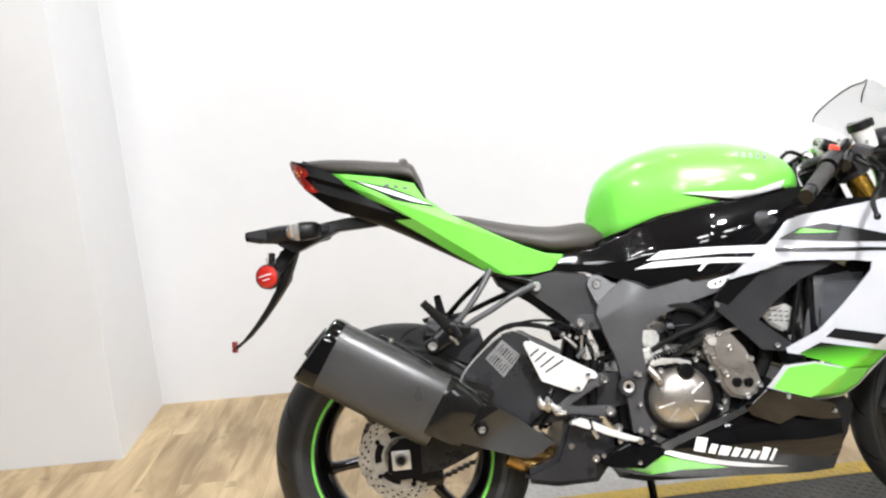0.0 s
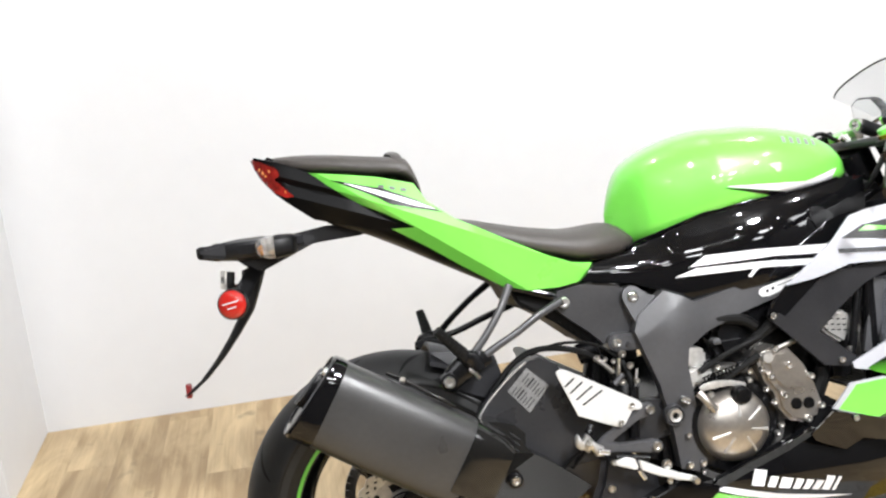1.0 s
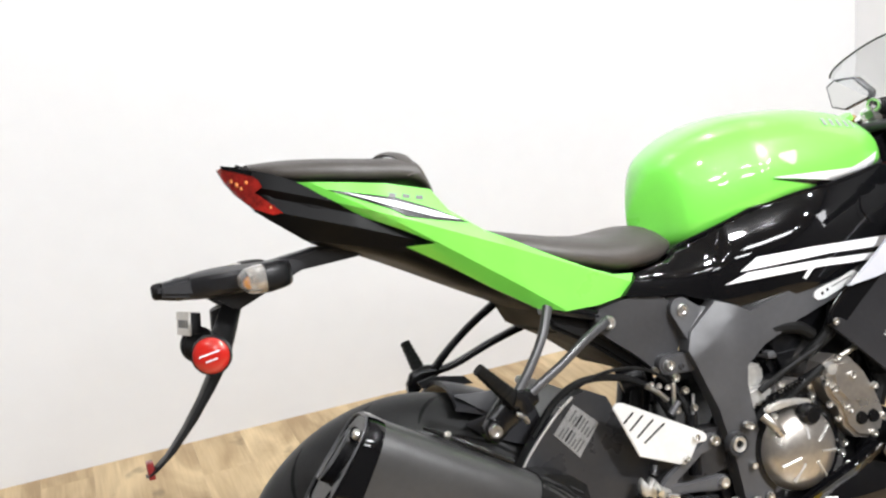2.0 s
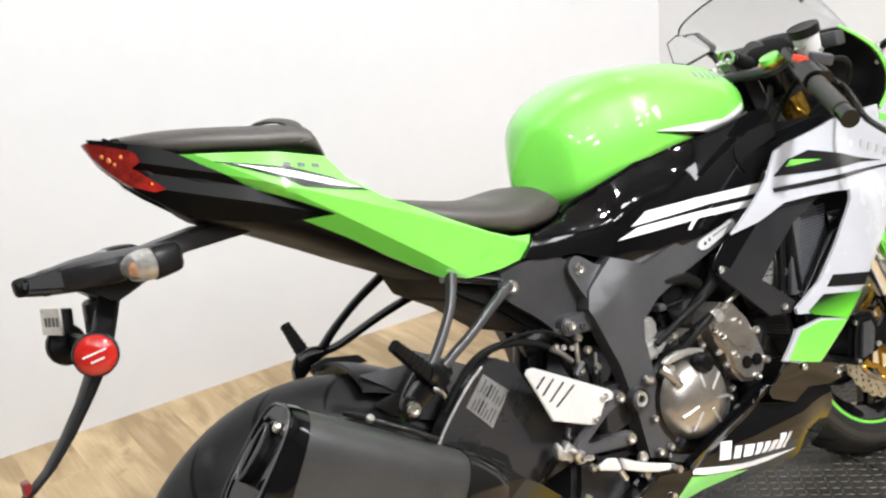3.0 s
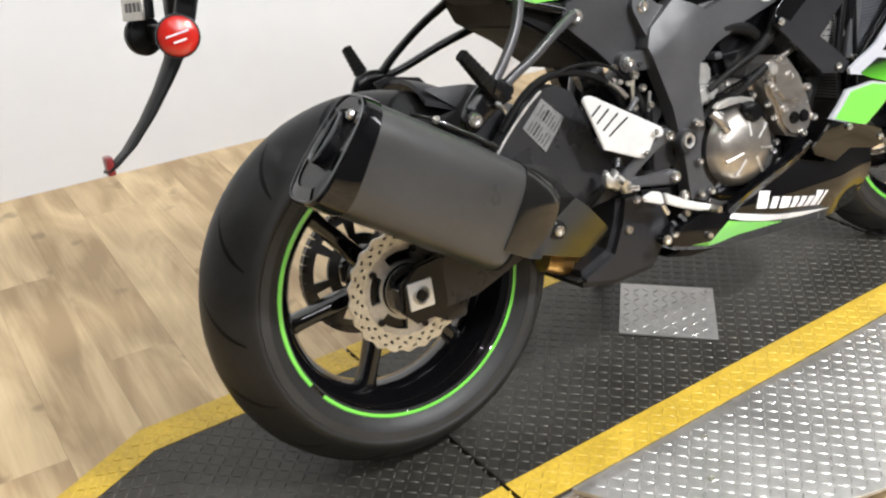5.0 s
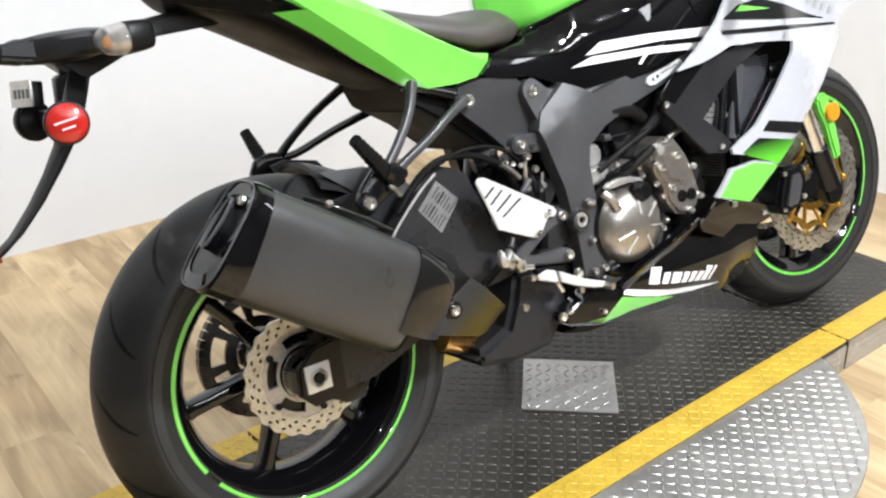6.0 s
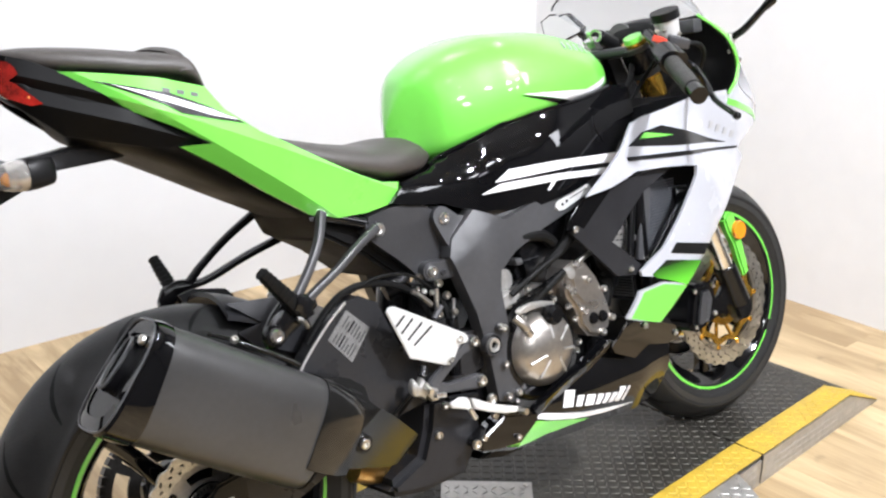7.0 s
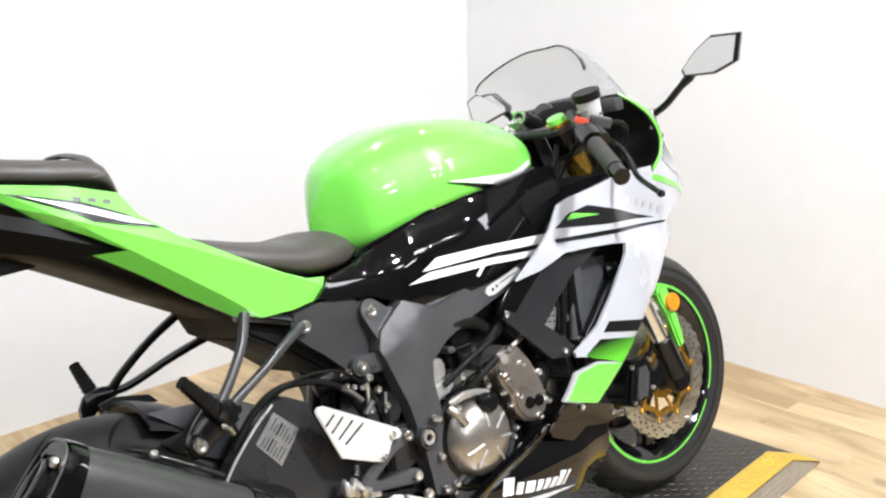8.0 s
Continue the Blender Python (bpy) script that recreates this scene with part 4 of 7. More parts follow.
for sy in (-1, 1):
    disc_red = lathe([(0.0, -0.0108), (0.010, -0.0104), (0.018, -0.0090), (0.0235, -0.0068), (0.0268, -0.0042), (0.0280, -0.002), (0.0285, 0.006), (0.0, 0.006)], 24, close=False)
    bmesh.ops.transform(disc_red, matrix=pose(-0.28, sy * 0.092, 0.783, 0, 0, -14 if sy < 0 else 194), verts=disc_red.verts)
    ref = part("side_reflector", disc_red, REDSOLID, carrier, "round red side reflector", 40)
    back_cup = lathe([(0.0, 0.006), (0.027, 0.006), (0.027, 0.012), (0.012, 0.02), (0.0, 0.02)], 28, close=False)
    bmesh.ops.transform(back_cup, matrix=pose(-0.28, sy * 0.092, 0.783, 0, 0, -14 if sy < 0 else 194), verts=back_cup.verts)
    part("reflector_back", back_cup, BLACK, ref, "black reflector backing")
    rim_ring = lathe([(0.0275, -0.0035), (0.0295, -0.003), (0.0305, 0.006), (0.0275, 0.008)], 32)
    bmesh.ops.transform(rim_ring, matrix=pose(-0.28, sy * 0.092, 0.783, 0, 0, -14 if sy < 0 else 194), verts=rim_ring.verts)
    part("reflector_rim", rim_ring, BLACK, ref)
    for zz, half in ((0.004, 0.016), (-0.006, 0.009)):
        bar = cut_box((-half, -0.0122, zz - 0.0012), (half, -0.0100, zz + 0.0012), 0, pose(-0.28, sy * 0.092, 0.783, 0, 0, -14 if sy < 0 else 194) @ Matrix.Rotation(radians(-10), 4, "Y"))
        part("print_bar", bar, PAPER, ref)
part("reflector_bracket", cut_box((-0.276, -0.085, 0.768), (-0.262, 0.085, 0.798), 0.005), BLACK, carrier)
plate_lamp = part("plate_lamp", cut_box((-0.027, -0.030, -0.017), (-0.010, 0.030, 0.017), 0.003, pose(-0.272, 0.040, 0.823, 0, 8, 12)), BLACK, carrier, "small black plate lamp")
part("plate_bracket", cut_box((-0.031, -0.033, -0.019), (-0.027, 0.033, 0.019), 0.0015, pose(-0.272, 0.040, 0.823, 0, 8, 12)), STEEL, plate_lamp, "bright metal plate bracket")
for k in range(4):
    part("print_bar", cut_box((-0.0318, -0.026 + 0.013 * k, -0.007), (-0.0309, -0.019 + 0.013 * k, 0.006), 0, pose(-0.272, 0.040, 0.823, 0, 8, 12)), DIAL, plate_lamp)
part("reflector_stay", bar_along([(-0.225, -0.012, 0.848), (-0.245, -0.045, 0.822), (-0.268, -0.078, 0.79)], 0.016, 0.006), BLACK, carrier, "black reflector stay")

# ---- frame, side covers, swingarm ----


def side_y(x, z):
    """The flank between tank and frame."""
    w = smooth_at(x, [0.38, 0.45, 0.55, 0.65, 0.80, 0.95], [0.130, 0.131, 0.139, 0.158, 0.178, 0.172])
    zc = smooth_at(x, [0.38, 0.6, 0.75, 0.95], [0.75, 0.735, 0.755, 0.785])
    k = (3.1 + 13.0 * smooth_at(x, [0.50, 0.60], [1.0, 0.0])) if z > zc else 1.3
    return -(w + 0.006 - k * (z - zc) ** 2)


cover_outline = [(0.395, 0.737), (0.427, 0.767), (0.497, 0.777), (0.533, 0.793), (0.562, 0.802), (0.63, 0.824), (0.698, 0.842), (0.79, 0.851), (0.87, 0.858), (0.957, 0.873), (1.0, 0.872), (0.985, 0.80), (0.93, 0.76), (0.90, 0.72), (0.80, 0.69), (0.719, 0.678), (0.611, 0.664), (0.549, 0.697), (0.499, 0.718), (0.43, 0.727)]
side_cover = part("side_cover", panel(cover_outline, side_y, 0.01, 0.012), BLACKGLOSS, bike, "gloss black side cover with silver-white stripes", 60)
mirrored(side_cover)


part("cover_edge", tube([(x, side_y(x, z) - 0.001, z) for x, z in ((0.505, 0.786), (0.533, 0.797), (0.58, 0.811), (0.63, 0.827), (0.668, 0.837), (0.719, 0.845), (0.796, 0.852), (0.87, 0.859), (0.945, 0.872))], 0.0034, 10), BLACKGLOSS, side_cover, "rolled gloss black edge against the tank")
recess = part("cover_recess", panel([(0.878, 0.846), (0.935, 0.842), (0.930, 0.80), (0.910, 0.764), (0.868, 0.766), (0.852, 0.798)], side_y, 0.002, 0.02, 0.0008, 0.006), BLACKGLOSS, side_cover, "dark keyhole recess")
part("recess_hook", panel([(0.870, 0.824), (0.888, 0.822), (0.917, 0.803), (0.909, 0.791), (0.888, 0.792), (0.899, 0.773), (0.881, 0.768), (0.871, 0.786), (0.863, 0.801)], side_y, 0.004, 0.02, 0.003, 0.003), BLACKMETAL, recess, "dark metal bracket in the recess")
flash("cover_stripe", [(0.612, 0.7355), (0.645, 0.7545), (0.75, 0.7535), (0.932, 0.743), (0.935, 0.7245), (0.78, 0.7365)], side_y, DECALWHITE, side_cover, "broad white stripe")
flash("cover_stripe", [(0.724, 0.702), (0.738, 0.719), (0.757, 0.7265), (0.784, 0.7285), (0.758, 0.7228), (0.743, 0.7135), (0.7305, 0.7005)], side_y, DECALWHITE, side_cover, "short hooked white stripe")
flash("cover_stripe", [(0.582, 0.718), (0.625, 0.7315), (0.75, 0.729), (0.93, 0.715), (0.93, 0.7025), (0.76, 0.7165)], side_y, DECALWHITE, side_cover, "thin white stripe")

frame_part = empty("frame", bike)
frame_part["label"] = "dark grey painted aluminium main frame"
spar = [(0.484, 0.625), (0.497, 0.655), (0.553, 0.697), (0.585, 0.683), (0.61, 0.668), (0.72, 0.690), (0.80, 0.712), (0.90, 0.745), (0.96, 0.765), (0.955, 0.72), (0.88, 0.69), (0.80, 0.658), (0.70, 0.632), (0.626, 0.606), (0.586, 0.578), (0.580, 0.545), (0.583, 0.51), (0.59, 0.43), (0.596, 0.352), (0.575, 0.335), (0.542, 0.345), (0.536, 0.42), (0.520, 0.516), (0.50, 0.575)]


def frame_y(x, z):
    d = ((z - 0.605) - 0.667 * (x - 0.485)) * 0.83
    return -(0.173 - 0.22 * max(0.0, d) - 0.09 * max(0.0, z - 0.62) - 0.12 * max(0.0, 0.56 - x))


spar_ob = part("main_spar", panel(spar, frame_y, 0.03, 0.03, creases=[((0.485, 0.605), (0.62, 0.695)), ((0.56, 0.3), (0.56, 0.8)), ((0.4, 0.62), (1.0, 0.62))]), GREY, frame_part, "", 30)
mirrored(spar_ob)


def eye_lug(cx, cz, r, a0, a1, rest):
    """A lug rounded about its bolt, from angle a0 to a1, closed by the points of its root."""
    return [(cx + r * math.cos(radians(a0 + (a1 - a0) * k / 10)), cz + r * math.sin(radians(a0 + (a1 - a0) * k / 10))) for k in range(11)] + rest


part("mount_lug", panel(eye_lug(0.494, 0.693, 0.021, 55, 205, [(0.484, 0.660), (0.500, 0.622), (0.520, 0.650), (0.548, 0.686), (0.528, 0.692)]), lambda x, z: -(0.147 - 0.17 * (z - 0.665)), 0.03, 0.02), GREY, frame_part, "", 40)
part("mount_lug", slab(eye_lug(0.450, 0.607, 0.0175, 75, 285, [(0.475, 0.588), (0.505, 0.585), (0.515, 0.62), (0.475, 0.622)]), -0.148, -0.118, 0.003), GREY, frame_part)
for at, r in (((0.494, -0.142, 0.692), 0.0115), ((0.449, -0.148, 0.607), 0.010), ((0.354, -0.141, 0.70), 0.0115)):
    bolt(frame_part, at, r, CHROME, 0.007)
pivot = (0.539, 0.453)
part("pivot_bore", lathe([(0.0, -0.179), (0.0058, -0.179), (0.0062, -0.176), (0.0, -0.176)], 6, (pivot[0], 0, pivot[1]), close=False), GUM, frame_part)
part("pivot_rim", lathe([(0.0155, -0.176), (0.0175, -0.181), (0.020, -0.181), (0.022, -0.168), (0.0155, -0.168)], 28, (pivot[0], 0, pivot[1])), DARKGREY, frame_part)
bolt(frame_part, (0.472, -0.148, 0.6), 0.006, DARKGREY, 0.004)
part("tail_rail", rod(bmesh.new(), (0.25, -0.112, 0.745), (0.345, -0.12, 0.712), 0.011, n=12), BLACKGLOSS, frame_part, "dark tube under the tail")
part("under_tray", slab([(0.25, 0.75), (0.34, 0.72), (0.44, 0.66), (0.46, 0.60), (0.41, 0.60), (0.34, 0.66), (0.27, 0.705)], -0.105, 0.105, 0.006), DULLBLACK, frame_part, "dull black under tray")
part("pivot_boss", lathe([(0.0, -0.176), (0.0065, -0.176), (0.007, -0.182), (0.0125, -0.183), (0.0145, -0.179), (0.0145, -0.168), (0.0, -0.168)], 28, (pivot[0], 0, pivot[1]), close=False), CASTING, frame_part, "bright swingarm pivot nut")
sub = [(0.340, 0.722), (0.40, 0.731), (0.44, 0.727), (0.478, 0.717), (0.493, 0.68), (0.486, 0.625), (0.462, 0.592), (0.437, 0.597), (0.40, 0.635), (0.36, 0.668), (0.335, 0.692)]
part("subframe_cover", panel(sub, lambda x, z: -(0.128 + 0.02 * (z - 0.6)), 0.03, 0.03, round_by=0.006), DARKGREY, frame_part)
part("battery_box", cut_box((0.28, -0.08, 0.69), (0.45, 0.08, 0.745), 0.01), DULLBLACK, frame_part)
bolt(frame_part, (0.795, -0.172, 0.702), 0.005, BLACKMETAL, 0.004)
# badge on the spar
bm = panel([(0.743, 0.665), (0.747, 0.673), (0.757, 0.677), (0.835, 0.6945), (0.844, 0.692), (0.847, 0.684), (0.84, 0.678), (0.764, 0.6575), (0.75, 0.658)], frame_y, 0.003, 0.03, 0.003)
badge = part("spar_badge", bm, ALU, frame_part, "small silver oblong badge")
for x, z, wd, ht in ((0.759, 0.665, 0.005, 0.005), (0.771, 0.669, 0.005, 0.005), (0.784, 0.6745, 0.046, 0.0022)):
    part("badge_bar", panel([(x, z), (x, z + ht), (x + wd, z + ht + 0.24 * wd), (x + wd, z + 0.24 * wd)], frame_y, 0.001, 0.03, 0.0038), DIAL if wd > 0.01 else DARKFILM, badge)

swingarm = empty("swingarm", bike)
swingarm["label"] = "dark grey aluminium swingarm"
arm = [(-0.03, 0.30), (-0.03, 0.335), (0.03, 0.352), (0.10, 0.41), (0.15, 0.49), (0.177, 0.528), (0.225, 0.572), (0.262, 0.597), (0.29, 0.602), (0.324, 0.583), (0.345, 0.53), (0.372, 0.47), (0.43, 0.475), (0.50, 0.485), (0.56, 0.478), (0.575, 0.45), (0.56, 0.415), (0.48, 0.40), (0.38, 0.385), (0.293, 0.375), (0.20, 0.34), (0.10, 0.295), (0.03, 0.287)]
arm_ob = part("arm", panel(arm, lambda x, z: -interp(x, [0.02, 0.18, 0.6], [0.122, 0.148, 0.148]), 0.034, 0.03), SWINGARM, swingarm, "", 30)
# a bright strip draws the light caught by the arm's rounded upper edge
part("arm_edge_highlight", tube([(0.10, -0.134, 0.412), (0.15, -0.143, 0.49), (0.177, -0.148, 0.528), (0.225, -0.149, 0.572), (0.262, -0.149, 0.597)], 0.0026, 8), CASTING, swingarm, "bright strip as highlight on the rounded edge")
larm = [(-0.03, 0.295), (-0.03, 0.335), (0.05, 0.36), (0.25, 0.46), (0.40, 0.49), (0.56, 0.48), (0.575, 0.45), (0.55, 0.41), (0.30, 0.36), (0.10, 0.295)]
part("arm", slab(larm, 0.105, 0.14, 0.007), SWINGARM, swingarm)
part("cross_piece", cut_box((0.36, -0.12, 0.41), (0.46, 0.12, 0.47), 0.015), SWINGARM, swingarm)
part("axle_bracket", slab([(-0.034, 0.30), (-0.03, 0.345), (0.0, 0.372), (0.045, 0.378), (0.075, 0.36), (0.07, 0.31), (0.04, 0.28), (-0.01, 0.276)], -0.1265, -0.112, 0.004), BLACKMETAL, swingarm, "black axle bracket")
block = part("axle_block", cut_box((-0.022, -0.130, 0.301), (0.023, -0.118, 0.347), 0.003), ALU, swingarm, "square bright axle block")
bm = lathe([(0.0, -0.122), (0.010, -0.122), (0.0105, -0.132), (0.0125, -0.134), (0.0155, -0.132), (0.016, -0.126), (0.0, -0.126)], 20, (0.0, 0, 0.324), close=False)
part("axle_nut", bm, CASTING, swingarm)
part("axle_bore", lathe([(0.0, -0.1345), (0.009, -0.1345), (0.0095, -0.130), (0.0, -0.130)], 20, (0.0, 0, 0.324), close=False), GUM, swingarm, "dark axle bore")
part("axle", rod(bmesh.new(), (0, -0.12, 0.324), (0, 0.14, 0.324), 0.010), BLACKMETAL, swingarm)
part("warning_label", slab([(0.219, 0.545), (0.262, 0.585), (0.302, 0.545), (0.258, 0.497)], -0.1492, -0.1482), FAINT, swingarm, "grey warning sticker with small print")
for k in range(7):
    for side in (0, 1):
        s = 0.12 + 0.115 * k
        x0, z0 = 0.219 + 0.039 * s + 0.046 * (0.06 + 0.48 * side), 0.545 - 0.048 * s + 0.040 * (0.06 + 0.48 * side)
        d = 0.37 if (k * 3 + side) % 4 else 0.25
        x1, z1 = x0 + 0.043 * d, z0 + 0.04 * d
        part("print_bar", slab([(x0, z0), (x1, z1), (x1 + 0.0021, z1 - 0.0025), (x0 + 0.0021, z0 - 0.0025)], -0.1496, -0.1491), SMALLPRINT if k != 2 else BLACK, swingarm)
hugger_rings = []
for d in range(22, 76, 4):
    a = radians(d)
    ring = []
    for y, e in [(0.09 * k / 6, 1) for k in range(-6, 7)] + [(0.09 * k / 6, -1) for k in range(6, -7, -1)]:
        r = 0.331 - 0.03 * (abs(y) / 0.09) ** 2.2 + 0.004 * e
        ring.append((r * math.cos(a), y, 0.323 + r * math.sin(a)))
    hugger_rings.append(ring)
hugger = part("hugger", loft(hugger_rings), ARMPLASTIC, swingarm, "black plastic rear mudguard")
part("hugger_flange", panel([(0.085, 0.634), (0.165, 0.626), (0.212, 0.612), (0.225, 0.56), (0.19, 0.526), (0.118, 0.560), (0.092, 0.586), (0.136, 0.592)], lambda x, z: -0.095 + 0.25 * max(0.0, z - 0.60), 0.003, 0.02), ARMPLASTIC, hugger, "pointed black side flange", 30)
part("hugger_blade", panel([(0.072, 0.640), (0.10, 0.645), (0.158, 0.632), (0.172, 0.616), (0.12, 0.622), (0.078, 0.628)], lambda x, z: 0.062, 0.006, 0.03), DULLBLACK, hugger, "thin black upper lip")
# chain run on the far side
bm = bmesh.new()
for z0, z1 in ((0.42, 0.50), (0.207, 0.41)):
    for k in range(34):
        s = k / 33
        x, z = 0.02 + 0.53 * s, z0 + (z1 - z0) * s
        box(bm, (x - 0.0078, 0.082 + 0.002 * (k % 2), z - 0.0055), (x + 0.0080, 0.094 - 0.002 * (k % 2), z + 0.0055))
tagged(part("chain", bm, CHAIN, swingarm, "dark roller chain"), kind="stuff")
part("brake_caliper", cut_box((0.052, -0.105, 0.252), (0.095, -0.066, 0.29), 0.008), BLACKMETAL, swingarm, "black rear brake caliper")
part("caliper_bracket", slab([(0.0, 0.285), (0.03, 0.345), (0.11, 0.40), (0.15, 0.395), (0.11, 0.30), (0.05, 0.26)], -0.110, -0.094, 0.004), BLACKMETAL, swingarm)

# ---- exhaust ----
exhaust = empty("exhaust", bike)
exhaust["label"] = "black stubby side exhaust"
AX = Vector((0.302, 0, -0.195)).normalized()
UPV = Vector((0.195, 0, 0.302)).normalized()
MUF = Vector((-0.147, -0.232, 0.605))


def muffler_ring(s, h, w, cy=0.0, p=3.4, n=32, lean=0.0, lift=0.0):
    """A rounded section of the muffler s metres down its axis; lean sets its top back."""
    return [MUF + AX * (s + lean * v) + UPV * (h * v + lift) + Vector((0, cy + w * u * (0.86 + 0.14 * -v if u > 0 else 1), 0)) for u, v in oval(n, p)]


body = [muffler_ring(s, h, w, cy) for s, h, w, cy in ((0.018, 0.0815, 0.062, -0.004), (0.10, 0.083, 0.064, -0.002), (0.20, 0.084, 0.065, 0.004), (0.288, 0.084, 0.0645, 0.009), (0.304, 0.082, 0.0625, 0.011), (0.312, 0.076, 0.057, 0.012))]
part("muffler", loft(body), MUFFLER, exhaust, "matte black muffler sleeve", 40)
cap = [muffler_ring(s, h, w, cy, lean=ln) for s, h, w, cy, ln in ((-0.013, 0.060, 0.042, -0.006, 0.011), (-0.013, 0.078, 0.055, -0.006, 0.011), (-0.009, 0.083, 0.061, -0.005, 0.010), (0.012, 0.0845, 0.0635, -0.004, 0.0), (0.024, 0.0838, 0.0635, -0.004, 0.0))]
end_cap = part("end_cap", loft(cap, caps=False), BLACKGLOSS, exhaust, "gloss black angular end cap", 30)
back = [muffler_ring(s, h, w, cy, lean=ln) for s, h, w, cy, ln in ((0.006, 0.062, 0.044, -0.006, 0.011), (-0.011, 0.0605, 0.0425, -0.006, 0.011))]
part("cap_plate", loft(back), BLACKMETAL, end_cap)
out = [muffler_ring(s, h, w, -0.008, p=2.2, n=20, lean=0.008, lift=0.014) for s, h, w in ((-0.019, 0.040, 0.015), (-0.019, 0.035, 0.010), (0.01, 0.033, 0.009), (0.012, 0.001, 0.001))]
part("outlet", loft([muffler_ring(0.0, 0.041, 0.016, -0.008, 2.2, 20, 0.008, 0.014)] + out, caps=False), BLACKMETAL, end_cap, "oval exhaust outlet")
# thin light grey lines round the end cap and its outlet
rim_line = muffler_ring(-0.0135, 0.079, 0.0565, -0.006, n=48, lean=0.011)
part("cap_edge", tube(rim_line + rim_line[:1], 0.0014, 8, 1), LIGHTGREY, end_cap, "thin light grey edge line of the end cap")
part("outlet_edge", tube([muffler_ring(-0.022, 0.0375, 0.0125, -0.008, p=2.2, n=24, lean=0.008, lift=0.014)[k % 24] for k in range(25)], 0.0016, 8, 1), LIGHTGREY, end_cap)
for lift, side in ((0.052, -0.03),):
    p = MUF + AX * (-0.013 + 0.16 * lift) + UPV * lift + Vector((0, side, 0))
    bolt(end_cap, p, 0.0075, CHROME, 0.006, "cap_bolt", tuple(-AX))
edge_line = muffler_ring(0.309, 0.0795, 0.0605, 0.0115, n=48)
part("edge_bead", tube(edge_line + edge_line[:1], 0.003, 8, 1), GUM, exhaust, "black edge bead of the sleeve")
part("heat_strip", bar_along([(-0.012, -0.215, 0.6245), (0.012, -0.236, 0.612), (0.06, -0.249, 0.581), (0.10, -0.254, 0.553)], lambda q: 0.003 + 0.001 * q, lambda q: 0.005 + 0.003 * q, 12), SATINBLACK, exhaust, "gloss black heat shield strip", 50)


def collar_ring(s, h, w, cy, back):
    """A section of the collar that wraps over the muffler's front end, from its far side over the top and down the near side."""
    arc = []
    for k in range(25):
        a = radians(-12 + 214 * k / 24)
        c, e = math.cos(a), math.sin(a)
        arc.append((math.copysign(abs(c) ** 0.6, c), math.copysign(abs(e) ** 0.6, e)))
    return [MUF + AX * s + UPV * (h * q * v) + Vector((0, cy + w * q * u, 0)) for q, pts in ((1.0, arc), (back, arc[::-1])) for u, v in pts]


part("collar", loft([collar_ring(sv, hv, wv, cv, 0.93) for sv, hv, wv, cv in ((0.286, 0.0865, 0.067, 0.009), (0.300, 0.0872, 0.0675, 0.010), (0.345, 0.083, 0.064, 0.016), (0.372, 0.074, 0.058, 0.022))]), SATINBLACK, exhaust, "gloss black collar round the muffler's front end", 40)


def cover_y(x, z):
    """The link pipe cover: a face to the side, one folded up and one folded down and forward."""
    fore = (x - 0.121) * 0.447 - (z - 0.381) * 0.894
    up = z - 0.457 + 0.2 * (x - 0.158)
    return -(0.252 - 0.06 * max(0.0, x - 0.1) - 0.5 * max(0.0, fore) - 0.8 * max(0.0, up))


cover_line = [(0.085, 0.392), (0.118, 0.379), (0.15, 0.369), (0.214, 0.341), (0.28, 0.313), (0.303, 0.309), (0.331, 0.32), (0.358, 0.339), (0.338, 0.358), (0.277, 0.411), (0.234, 0.442), (0.224, 0.456), (0.23, 0.475), (0.211, 0.492), (0.18, 0.503), (0.14, 0.51), (0.10, 0.47)]
pipe_cover = part("pipe_cover", panel(cover_line, cover_y, 0.06, 0.012, creases=[((0.121, 0.381), (0.207, 0.424)), ((0.1, 0.4686), (0.258, 0.437))]), SATINBLACK, exhaust, "satin black folded link pipe cover", 22)
for k in range(3):
    x, z = 0.201 - 0.004 * k, 0.482 - 0.009 * k
    part("vent_slot", panel([(x, z), (x + 0.017, z - 0.0135), (x + 0.0165, z - 0.0165), (x - 0.0005, z - 0.003)], cover_y, 0.002, 0.02, 0.0008), GUM, pipe_cover)
bolt(exhaust, (0.195, -0.243, 0.397), 0.016, BLACKMETAL, 0.006, "cover_grommet")
bolt(exhaust, (0.195, -0.247, 0.397), 0.009, CHROME, 0.006)
for x, z in ((0.012, 0.608),):
    bolt(exhaust, (x, -0.243, z + 0.004), 0.006, STEEL, 0.006, "bolt", (0, -0.75, 0.66))
part("gold_pipe", tube([(0.25, -0.112, 0.305), (0.285, -0.11, 0.288), (0.335, -0.10, 0.272)], 0.021, 14), STAINED, exhaust, "heat-stained golden pipe")
part("link_pipe", tube([(0.13, -0.15, 0.405), (0.21, -0.14, 0.375), (0.31, -0.10, 0.31), (0.45, -0.04, 0.27)], 0.028, 14), STAINED, exhaust, "heat-stained brown link pipe")
box_out = [(0.285, 0.275), (0.355, 0.302), (0.376, 0.345), (0.389, 0.395), (0.425, 0.395), (0.455, 0.37), (0.495, 0.355), (0.50, 0.30), (0.47, 0.26), (0.452, 0.238), (0.36, 0.235), (0.285, 0.25)]
part("collector_box", slab(box_out, -0.166, 0.12, 0.012), ARMPLASTIC, exhaust, "dark grey collector box under the engine")
bolt(exhaust, (0.397, -0.167, 0.328), 0.008, STEEL, 0.005)

